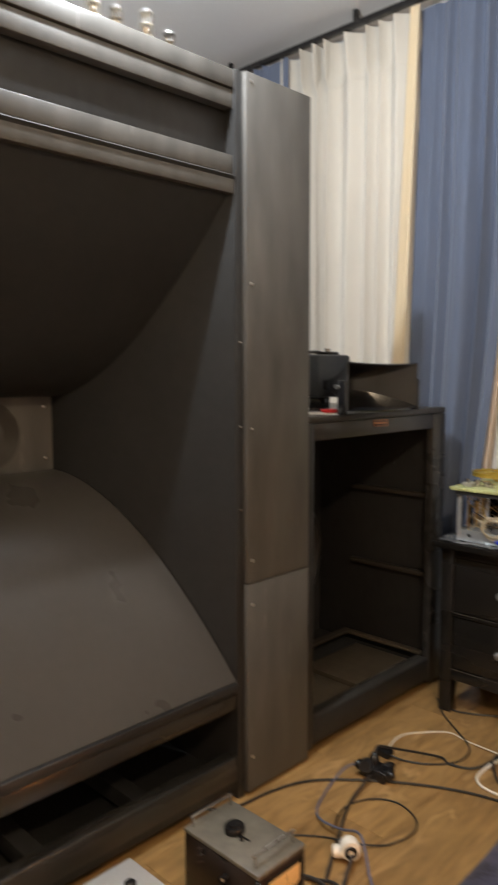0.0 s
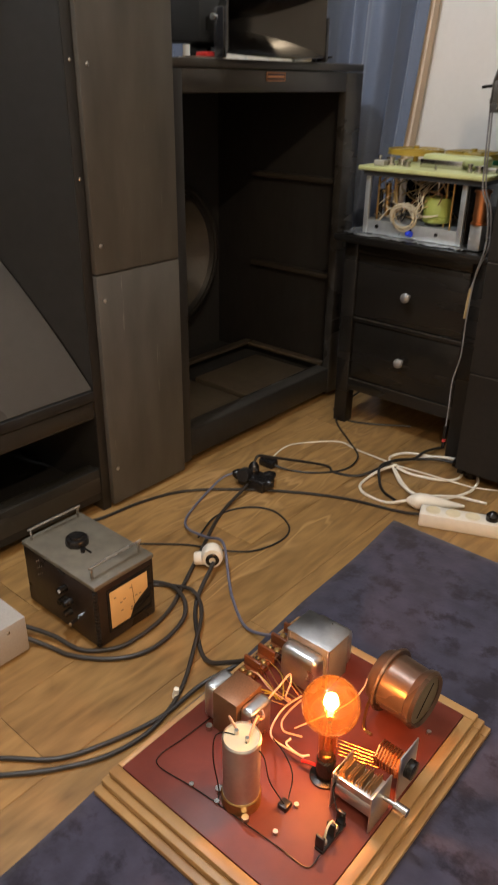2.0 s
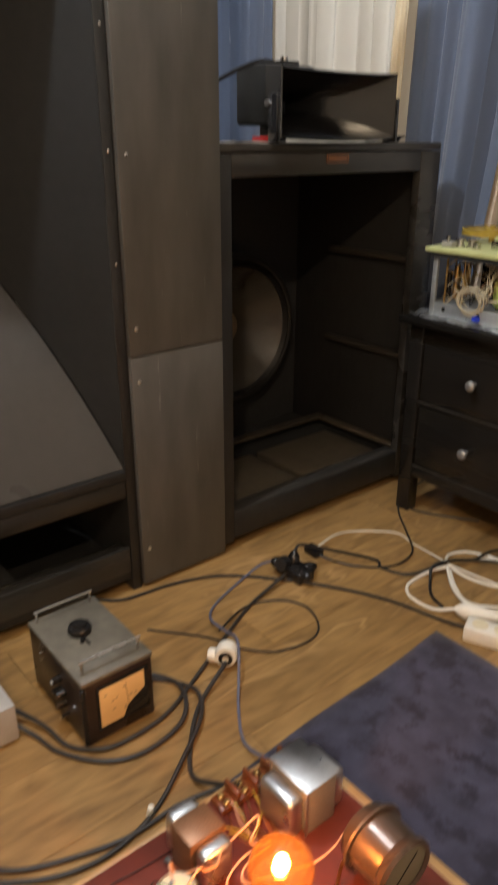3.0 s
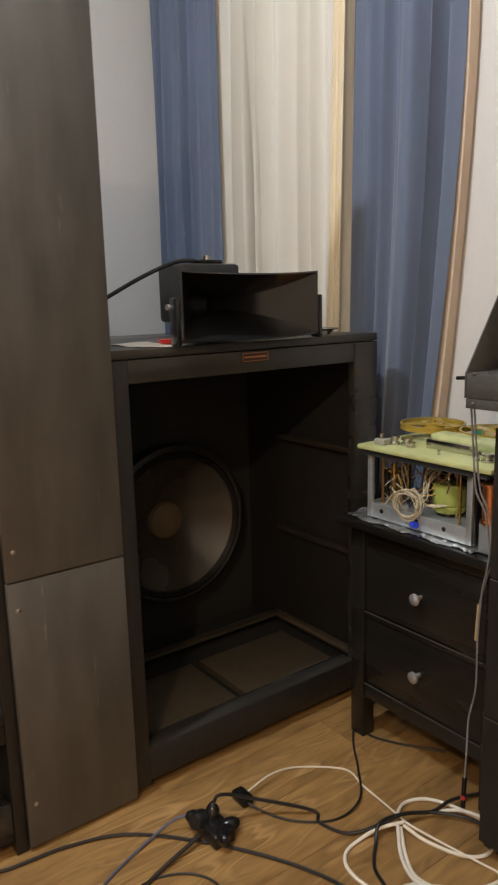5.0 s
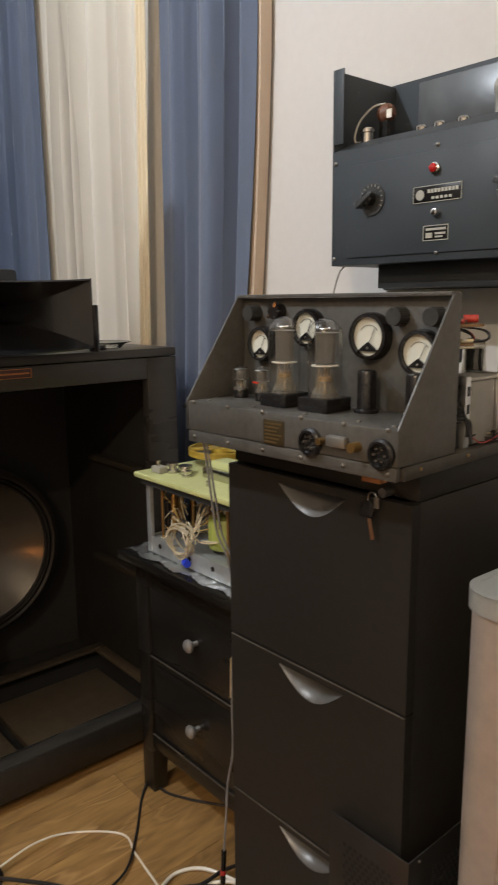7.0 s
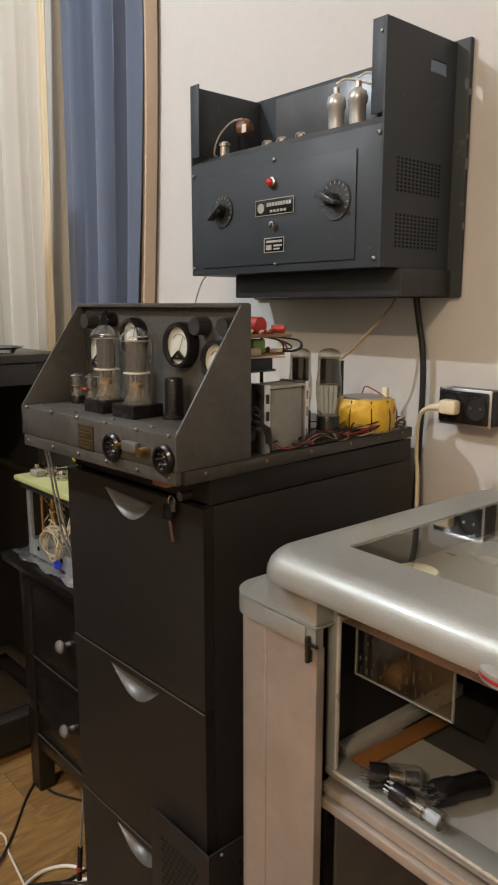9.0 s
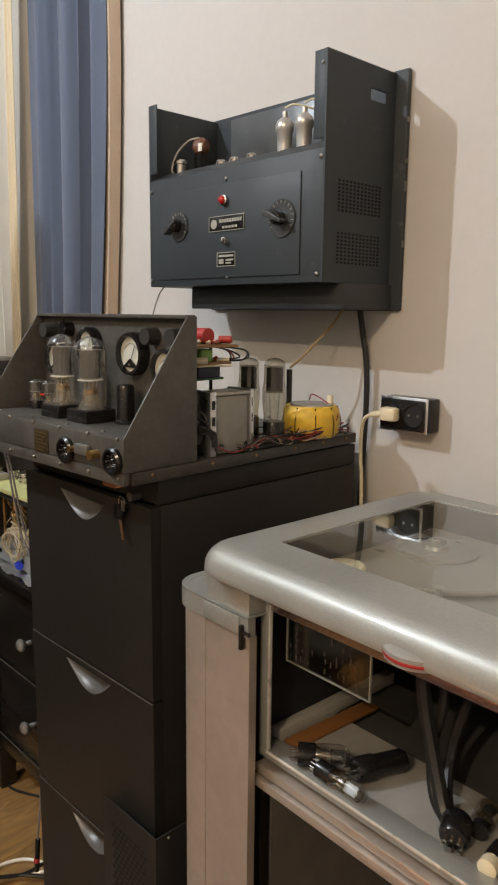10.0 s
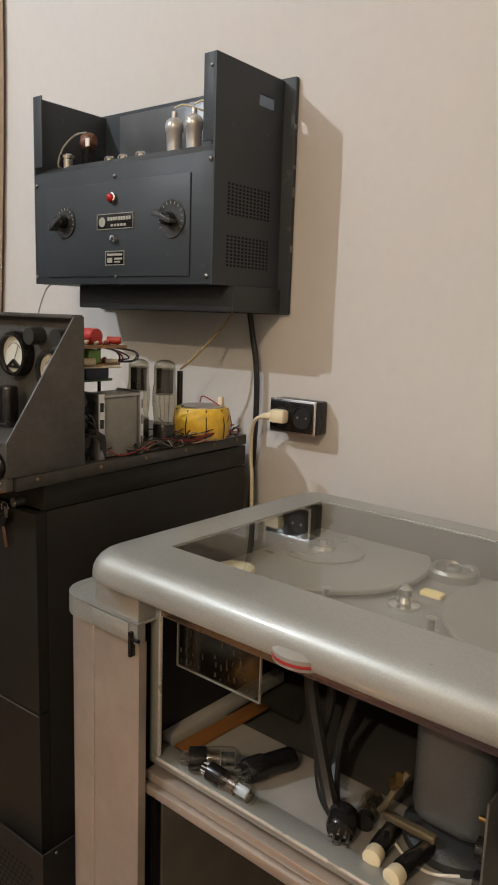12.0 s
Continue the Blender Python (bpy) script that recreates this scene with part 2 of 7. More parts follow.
def box(x0, x1, y0, y1, z0, z1, bevel=0.0, bm=None, seg=2):
    bm = bm or bmesh.new()
    m = Matrix.LocRotScale(((x0 + x1) / 2, (y0 + y1) / 2, (z0 + z1) / 2), None, (x1 - x0, y1 - y0, z1 - z0))
    r = bmesh.ops.create_cube(bm, size=1, matrix=m)
    if bevel:
        edges = {e for v in r["verts"] for e in v.link_edges}
        bmesh.ops.bevel(bm, geom=list(edges), offset=bevel, segments=seg, profile=0.5, affect="EDGES")
    return bm


def cyl(p0, p1, r0, r1=None, seg=24, bm=None):
    bm = bm or bmesh.new()
    p0, p1 = Vector(p0), Vector(p1)
    d = p1 - p0
    m = Matrix.Translation((p0 + p1) / 2) @ d.to_track_quat("Z", "Y").to_matrix().to_4x4()
    bmesh.ops.create_cone(bm, cap_ends=True, segments=seg, radius1=r0, radius2=r0 if r1 is None else r1, depth=d.length, matrix=m)
    return bm


def lathe(profile, at=(0, 0, 0), axis=(0, 0, 1), seg=28, bm=None):
    """Turns (radius, height) pairs round an axis."""
    bm = bm or bmesh.new()
    m = Matrix.Translation(at) @ Vector(axis).to_track_quat("Z", "Y").to_matrix().to_4x4()
    rings = []
    for r, z in profile:
        if r < 1e-6:
            rings.append([bm.verts.new(m @ Vector((0, 0, z)))])
        else:
            rings.append([bm.verts.new(m @ Vector((r * math.cos(a), r * math.sin(a), z))) for a in (2 * math.pi * k / seg for k in range(seg))])
    for a, b in zip(rings, rings[1:]):
        for k in range(seg):
            q = [a[k % len(a)], a[(k + 1) % len(a)], b[(k + 1) % len(b)], b[k % len(b)]]
            q = list(dict.fromkeys(q))
            if len(q) > 2:
                bm.faces.new(q)
    return bm


def smooth_path(points, steps=6):
    pts = [Vector(p) for p in points]
    pts = [2 * pts[0] - pts[1]] + pts + [2 * pts[-1] - pts[-2]]
    out = []
    for k in range(1, len(pts) - 2):
        a, b, c, d = pts[k - 1:k + 3]
        for s in range(steps):
            t = s / steps
            out.append(0.5 * (2 * b + (c - a) * t + (2 * a - 5 * b + 4 * c - d) * t * t + (3 * b - a - 3 * c + d) * t ** 3))
    return out + [pts[-2]]


def tube(points, r, seg=8, bm=None, steps=6, ends=True):
    """A round cable through the points."""
    bm = bm or bmesh.new()
    pts = smooth_path(points, steps) if steps > 1 else [Vector(p) for p in points]
    rings, up = [], Vector((0.13, 0.31, 0.94))
    for k, p in enumerate(pts):
        d = (pts[min(k + 1, len(pts) - 1)] - pts[max(k - 1, 0)]).normalized()
        s = d.cross(up)
        if s.length < 0.05:
            s = d.cross(Vector((1, 0, 0)))
        s.normalize()
        up = s.cross(d).normalized()
        rings.append([bm.verts.new(p + r * (math.cos(a) * s + math.sin(a) * up)) for a in (2 * math.pi * j / seg for j in range(seg))])
    for a, b in zip(rings, rings[1:]):
        for j in range(seg):
            bm.faces.new((a[j], a[(j + 1) % seg], b[(j + 1) % seg], b[j]))
    if ends:
        bm.faces.new(rings[0])
        bm.faces.new(rings[-1])
    return bm


def extrude_outline(outline, axis, a, b, bevel=0.0):
    """A flat outline of pairs, drawn out along x, y or z from a to b."""
    bm = bmesh.new()

    def at(p, h):
        return {"x": (h, p[0], p[1]), "y": (p[0], h, p[1]), "z": (p[0], p[1], h)}[axis]
    lo = [bm.verts.new(at(p, a)) for p in outline]
    hi = [bm.verts.new(at(p, b)) for p in outline]
    bm.faces.new(lo)
    bm.faces.new(hi)
    n = len(outline)
    for k in range(n):
        bm.faces.new((lo[k], lo[(k + 1) % n], hi[(k + 1) % n], hi[k]))
    if bevel:
        bmesh.ops.recalc_face_normals(bm, faces=bm.faces)
        bmesh.ops.bevel(bm, geom=list(bm.edges), offset=bevel, segments=2, profile=0.5, affect="EDGES")
    return bm


def surface(f, nu, nv, thick=0.0):
    """A sheet from f(u, v), u and v from 0 to 1, with a thickness."""
    bm = bmesh.new()
    grid = [[bm.verts.new(f(i / nu, j / nv)) for j in range(nv + 1)] for i in range(nu + 1)]
    for i in range(nu):
        for j in range(nv):
            bm.faces.new((grid[i][j], grid[i + 1][j], grid[i + 1][j + 1], grid[i][j + 1]))
    if thick:
        bm.normal_update()
        back = [[bm.verts.new(v.co - v.normal * thick) for v in row] for row in grid]
        for i in range(nu):
            for j in range(nv):
                bm.faces.new((back[i][j], back[i][j + 1], back[i + 1][j + 1], back[i + 1][j]))
        rim = [(i, 0) for i in range(nu)] + [(nu, j) for j in range(nv)] + [(i, nv) for i in range(nu, 0, -1)] + [(0, j) for j in range(nv, 0, -1)]
        for (a, b), (c, d) in zip(rim, rim[1:] + rim[:1]):
            bm.faces.new((grid[a][b], grid[c][d], back[c][d], back[a][b]))
    return bm


def screw_bm(at, axis, r=0.005):
    return lathe([(0, 0.0022), (r * 0.6, 0.002), (r, 0.0008), (r, -0.002), (0, -0.002)], at, axis, seg=10)


# ---- the room ----
WX, EX, SY, NY, TOP = -2.95, 2.2, -1.6, 3.09, 2.88
WINDOW = (-2.35, -1.42, 0.85, 2.45)


def room():
    solid("floor", box(WX - 0.2, EX + 0.2, SY - 0.2, NY + 0.2, -0.2, -0.008), FLOORWOOD, "brown oak laminate floor of long planks", "floor", "structure")
    solid("ceiling", box(WX - 0.2, EX + 0.2, SY - 0.2, NY + 0.2, TOP, TOP + 0.2), CEILING, "plain white painted ceiling", "ceiling", "structure")
    solid("wall_west", box(WX - 0.2, WX, SY, NY, 0, TOP), PLASTER, "off-white plaster wall behind the loudspeakers", "wall", "structure")
    solid("wall_east", box(EX, EX + 0.2, SY, NY, 0, TOP), PLASTER, "off-white plaster wall", "wall", "structure")
    solid("wall_south", box(WX - 0.2, EX + 0.2, SY - 0.2, SY, 0, TOP), PLASTER, "off-white plaster wall", "wall", "structure")
    x0, x1, z0, z1 = WINDOW
    bm = box(WX - 0.2, x0, NY, NY + 0.3, 0, TOP)
    box(x1, EX + 0.2, NY, NY + 0.3, 0, TOP, bm=bm)
    box(x0, x1, NY, NY + 0.3, 0, z0, bm=bm)
    box(x0, x1, NY, NY + 0.3, z1, TOP, bm=bm)
    bmesh.ops.remove_doubles(bm, verts=bm.verts, dist=0.0001)
    solid("wall_north", bm, PLASTER, "off-white plaster wall with a curtained window", "wall", "structure")
    win = thing("window_1", (-1.885, NY + 0.16, z0), "white-framed window, dark with night, behind the curtains", "window", kind="structure")
    bm = box(x0, x0 + 0.06, NY + 0.13, NY + 0.2, z0, z1, 0.004)
    box(x1 - 0.06, x1, NY + 0.13, NY + 0.2, z0, z1, 0.004, bm)
    box(x0 + 0.06, x1 - 0.06, NY + 0.132, NY + 0.198, z0, z0 + 0.06, 0.004, bm)
    box(x0 + 0.06, x1 - 0.06, NY + 0.132, NY + 0.198, z1 - 0.06, z1, 0.004, bm)
    box(-1.915, -1.855, NY + 0.134, NY + 0.196, z0 + 0.06, z1 - 0.06, 0.004, bm)
    part("window_frame", bm, WHITEPLASTIC, win)
    pane = glass("window_glass", (0.9, 0.95, 0.95))
    for a, b in ((x0 + 0.06, -1.915), (-1.855, x1 - 0.06)):
        part("pane", box(a, b, NY + 0.16, NY + 0.166, z0 + 0.06, z1 - 0.06), pane, win)
    part("window_sill", box(x0, x1, NY + 0.002, NY + 0.13, z0 - 0.03, z0, 0.006), WHITEPLASTIC, win)


def planks():
    """Laminate boards laid along y, 0.19 m wide and 1.28 m long, with staggered ends."""
    floor = bpy.data.objects["floor"]
    w, length, gap = 0.192, 1.285, 0.0004
    bm = box(-w / 2 + gap, w / 2 - gap, -length / 2 + gap, length / 2 - gap, -0.008, 0.0, 0.0007, seg=1)
    me = bpy.data.meshes.new("plank")
    bm.to_mesh(me)
    bm.free()
    me.materials.append(FLOORWOOD)
    row = 0
    x = WX + w / 2
    cut = {}
    while x - w / 2 < EX:
        y = SY - length / 2 + (0.41 * row * length) % length
        while y - length / 2 < NY:
            # boards are sawn off at the walls
            a, b = max(y - length / 2, SY), min(y + length / 2, NY)
            r = min(x + w / 2, EX)
            if b - a > length - 0.001 and r > x + w / 2 - 0.001:
                ob = new("plank", me)
                ob.location = (x, y, 0)
            elif b - a > 0.01 and r - x + w / 2 > 0.02:
                key = (round(b - a, 3), round(r - x, 3))
                if key not in cut:
                    short = box(-w / 2 + gap, r - x - gap, -(b - a) / 2 + gap, (b - a) / 2 - gap, -0.008, 0.0, 0.0007, seg=1)
                    cut[key] = bpy.data.meshes.new("plank")
                    short.to_mesh(cut[key])
                    short.free()
                    cut[key].materials.append(FLOORWOOD)
                ob = new("plank", cut[key])
                ob.location = (x, (a + b) / 2, 0)
            else:
                y += length
                continue
            ob.parent = floor
            y += length
        x += w
        row += 1


room()


def folds(x0, x1, y, z0, z1, count, depth, x_low=None, seed=0, nu=None, nv=26, plain=False, lean=(0.0, 0.0)):
    """A hanging cloth with uneven folds; x_low: where its edges stand at the bottom; lean: how far each edge drifts with every metre of drop."""
    rnd = random.Random(seed)
    ph = [rnd.uniform(0, 6.28) for _ in range(4)]
    lo = x_low or (x0, x1)
    nu = nu or count * 22

    def f(u, v):
        z = z1 + (z0 - z1) * v
        warp = u + 0.25 / count * math.sin(2 * math.pi * u * 2.3 + ph[0])
        a = 2 * math.pi * count * warp + ph[1] + 0.5 * math.sin(2.2 * v + ph[2])
        amp = depth * (0.75 + 0.25 * math.sin(5 * u + ph[3])) * (0.55 + 0.45 * min(1, v * 3))
        s = max(0.0, v - 0.3) / 0.7
        xa, xb = x0 + (lo[0] - x0) * s ** 1.6 + lean[0] * (z1 - z), x1 + (lo[1] - x1) * s ** 1.6 + lean[1] * (z1 - z)
        sharp = math.sin(a) + 0.28 * math.sin(2 * a + ph[2]) + 0.12 * math.sin(3 * a + 7 * v)
        if plain:
            sharp = math.sin(a)
        return Vector((xa + (xb - xa) * u + 0.35 * amp * math.cos(a), y - amp * sharp, z))
    return surface(f, nu, nv, 0.002)


def curtains():
    t = thing("blue_curtain", (-1.45, 3.0, 0.02), "blue cloth curtain hanging in soft folds beside the window", "curtain", "blue curtains")
    part("cloth", folds(-1.705, -1.272, 3.046, 0.03, 2.79, 5, 0.028, (-1.705, -1.478), 3, lean=(-0.026, 0.0)), BLUE, t)
    def turned_edge(u, v):
        z = 2.79 - 2.76 * v
        s = max(0.0, v - 0.3) / 0.7
        x = -1.275 - 0.192 * s ** 1.6
        if u < 0.25:
            return Vector((x - 0.034 * (1 - 4 * u), 3.047 + 0.004 * (1 - 4 * u), z))
        k = (u - 0.25) / 0.75
        return Vector((x + 0.002 * k + 0.003 * math.sin(9 * v) * k, 3.047 + 0.032 * k, z))
    part("lining", surface(turned_edge, 8, 26, 0.002), LINING, t, "beige lining turned back to the wall")
    t = thing("blue_curtain", (-2.62, 3.0, 0.02), "blue cloth curtain hanging in the corner behind the bass cabinet", "curtain", "blue curtains")
    part("cloth", folds(-2.87, -2.39, 2.99, 0.03, 2.79, 5, 0.03, None, 5), BLUE, t)
    t = thing("sheer_curtain", (-2.0, 3.0, 0.02), "white pleated curtain with a gathered heading over the window", "curtain")
    part("cloth", folds(-2.43, -1.70, 3.030, 0.03, 2.61, 8, 0.050, None, 7, plain=True), SHEER, t)
    part("heading", folds(-2.43, -1.70, 3.024, 2.80, 2.595, 8, 0.050, None, 7, plain=True), SHEER, t, "gathered white heading band")
    part("edge_fold", folds(-1.712, -1.668, 2.988, 0.03, 2.79, 1, 0.006, None, 9, nu=20, plain=True, lean=(-0.040, -0.030)), mat("cream_cloth", (0.62, 0.52, 0.36), 0.9, vary=0.06, scale=400, bump=0.1), t, "cream doubled edge")
    r = thing("curtain_rail", (-2.0, 3.0, 2.81), "thin dark curtain rail under the ceiling", "curtain rail")
    part("rail", box(-2.93, -1.1, 2.985, 3.015, 2.805, 2.83, 0.003), BAKELITE, r)
    for x in (-2.8, -2.0, -1.25):
        part("bracket", box(x - 0.01, x + 0.01, 2.99, 3.01, 2.83, TOP, 0.001), BAKELITE, r)


curtains()

# ---- rug ----


def rug():
    def f(u, v):
        x, y = -0.712 + 1.75 * u, 0.35 + 1.86 * v
        x -= 0.095 * v
        edge = min(u, 1 - u, v, 1 - v)
        wob = 0.003 * math.sin(23 * v) if u in (0, 1) else 0
        return Vector((x + wob, y, 0.001 if edge == 0 else 0.010 + 0.0012 * noise.noise((x * 60, y * 60, 0))))
    solid("rug", surface(f, 90, 90), RUG, "dark navy short-pile rug with mottled patches on the floor", "rug")


rug()

# ---- big horn loudspeaker ----


def big_horn():
    t = thing("horn_loudspeaker", (-1.7, 1.22, 0), "tall black-painted wooden cinema horn loudspeaker with worn side wings", "loudspeaker")
    yc = 1.22
    X = -1.435
    # wings
    for s in (1, -1):
        a, b = sorted((yc + s * 0.515, yc + s * 0.795))
        top = part("wing", box(X - 0.03, X, a, b, 0.662, 2.115, 0.003), GREYWOOD, t, "worn black upper wing panel")
        low = part("wing", box(X - 0.03, X, a, b, 0.012, 0.659, 0.003), GREYWOOD, t, "worn black lower wing panel")
        y = yc + s * 0.535
        for z in (0.121, 0.596):
            part("screw", screw_bm((X + 0.0015, y, z), (1, 0, 0)), STEEL, low)
        for z in (0.73, 1.12, 1.536, 2.09):
            part("screw", screw_bm((X + 0.0015, y, z), (1, 0, 0)), STEEL, top)
        part("foot", cyl((X - 0.02, yc + s * 0.78, 0), (X - 0.02, yc + s * 0.78, 0.03), 0.008), STEEL, t)
        # brace behind each wing
        part("brace", box(X - 0.06, X - 0.03, *sorted((yc + s * 0.52, yc + s * 0.56)), 0.0, 2.11, 0.002), BLACKWOOD, t)
        # inner stile beside the mouth
        a, b = sorted((yc + s * 0.485, yc + s * 0.513))
        stile = part("stile", box(X - 0.62, X - 0.012, a, b, 0.0, 2.115, 0.002), BLACKWOOD, t)
        for z in (0.885, 1.128, 1.37):
            part("screw", screw_bm((X - 0.0105, (a + b) / 2, z), (1, 0, 0), 0.004), STEEL, stile)
    L, R = yc - 0.484, yc + 0.484
    # head rails
    for z0, z1, dx in ((1.78, 1.832, 0.0), (1.834, 1.886, -0.006), (2.01, 2.06, -0.006), (2.062, 2.112, 0.0)):
        part("rail", box(X - 0.10, X - 0.014 + dx, L, R, z0, z1, 0.003), GREYWOOD, t)
    part("fascia", box(X - 0.10, X - 0.05, L, R, 1.886, 2.01, 0.001), BLACKWOOD, t)
    part("top_board", box(X - 0.62, X - 0.10, L, R, 2.09, 2.112, 0.002), BLACKWOOD, t)
    part("back_board", box(X - 0.65, X - 0.622, yc - 0.51, yc + 0.51, 0.02, 2.11, 0.002), FELT, t)
    # the flare: x back, half width and half height out from the throat
    zc = 1.10

    def half_w(s):
        return 0.215 + 0.267 * s ** 1.25

    def half_h(s):
        return 0.118 + 0.612 * s ** 1.9

    def depth(s):
        return X - 0.575 + 0.56 * s
    # only the lower flare keeps the plain black; the others carry painted shade
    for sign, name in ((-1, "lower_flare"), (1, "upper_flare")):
        part(name, surface(lambda u, v, g=sign: Vector((depth(u), yc + half_w(u) * (2 * v - 1), zc + g * half_h(u))), 30, 8, 0.006), FLARE if sign < 0 else HORNSHADE, t, "satin black curved flare" if sign < 0 else "")
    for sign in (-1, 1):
        part("side_flare", surface(lambda u, v, g=sign: Vector((depth(u), yc + g * (half_w(u) + 0.004), zc + half_h(u) * (2 * v - 1))), 24, 6, 0.008), HORNSHADE, t)
    # lip, lower rails and base
    part("lip", box(X - 0.06, X - 0.008, L, R, 0.338, 0.366, 0.003), BLACKWOOD, t)
    part("rail", box(X - 0.07, X - 0.014, L, R, 0.286, 0.335, 0.003), DARKRAIL, t)
    part("rail", box(X - 0.06, X - 0.014, L, R, 0.06, 0.135, 0.004), DARKRAIL, t)
    part("rail", box(X - 0.61, X - 0.55, L, R, 0.06, 0.13, 0.003), BLACKWOOD, t)
    for y in (yc - 0.16, yc + 0.16):
        part("cross_rail", box(X - 0.549, X - 0.061, y - 0.025, y + 0.025, 0.08, 0.13, 0.002), BLACKWOOD, t)
    part("bottom_board", box(X - 0.61, X - 0.02, L, R, 0.035, 0.058), BLACKWOOD, t)
    # throat plate with the driver's round mouth
    bm = bmesh.new()
    xp = X - 0.566
    ring, outer = [], []
    n = 32
    for k in range(n):
        a = 2 * math.pi * k / n
        c, s = math.cos(a), math.sin(a)
        m = max(abs(c), abs(s))
        ring.append((0.105 * c, 0.105 * s))
        outer.append((0.215 * max(-1, min(1, c / m)), 0.118 * max(-1, min(1, s / m))))
    for x in (xp, xp - 0.02):
        ri = [bm.verts.new((x, yc + a, zc + b)) for a, b in ring]
        ro = [bm.verts.new((x, yc + a, zc + b)) for a, b in outer]
        for k in range(n):
            bm.faces.new((ri[k], ri[(k + 1) % n], ro[(k + 1) % n], ro[k]))
    plate = part("throat_plate", bm, GREYWOOD, t, "grey-brown throat plate")
    part("throat", lathe([(0.105, 0.0), (0.085, -0.02), (0.07, -0.034), (0.03, -0.035), (0, -0.03)], (xp, yc, zc), (1, 0, 0), 32), FLARE, plate)
    for y in (-0.19, 0.19):
        for z in (-0.08, 0.08):
            part("screw", screw_bm((xp + 0.001, yc + y, zc + z), (1, 0, 0), 0.006), STEEL, plate)


big_horn()

# ---- bass cabinet ----


def woofer(parent, x, y, z, r):
    bm = lathe([(r * 0.92, -0.082), (r * 1.02, -0.075), (r * 1.035, -0.012), (r * 1.035, 0.0), (r * 0.98, 0.006), (r * 0.95, 0.002), (r * 0.94, -0.01)], (x, y, z), (1, 0, 0), 56)
    w = part("woofer", bm, mat("woofer_rim", (0.013, 0.012, 0.011), 0.42, vary=0.3), parent, "large round woofer with a ribbed paper cone")
    part("surround", lathe([(r * 0.945, -0.006), (r * 0.92, 0.004), (r * 0.90, -0.004), (r * 0.88, 0.003), (r * 0.86, -0.005)], (x, y, z), (1, 0, 0), 56), RUBBER, w)
    part("cone", lathe([(r * 0.86, -0.005), (r * 0.78, -0.020), (r * 0.7, -0.033), (r * 0.6, -0.049), (r * 0.5, -0.062), (r * 0.40, -0.073), (r * 0.32, -0.080), (r * 0.24, -0.086)], (x, y, z), (1, 0, 0), 56),
         mat("paper_cone", (0.052, 0.045, 0.035), 0.26, metal=0.25, vary=0.12, scale=30, bump=0.006, coat=0.8, rough_vary=0.03), w)
    part("dust_cap", lathe([(r * 0.25, -0.087), (r * 0.23, -0.072), (r * 0.15, -0.06), (0, -0.055)], (x, y, z), (1, 0, 0), 32),
         mat("felt_cap", (0.16, 0.115, 0.065), 0.9, vary=0.15, scale=200, bump=0.3), w)


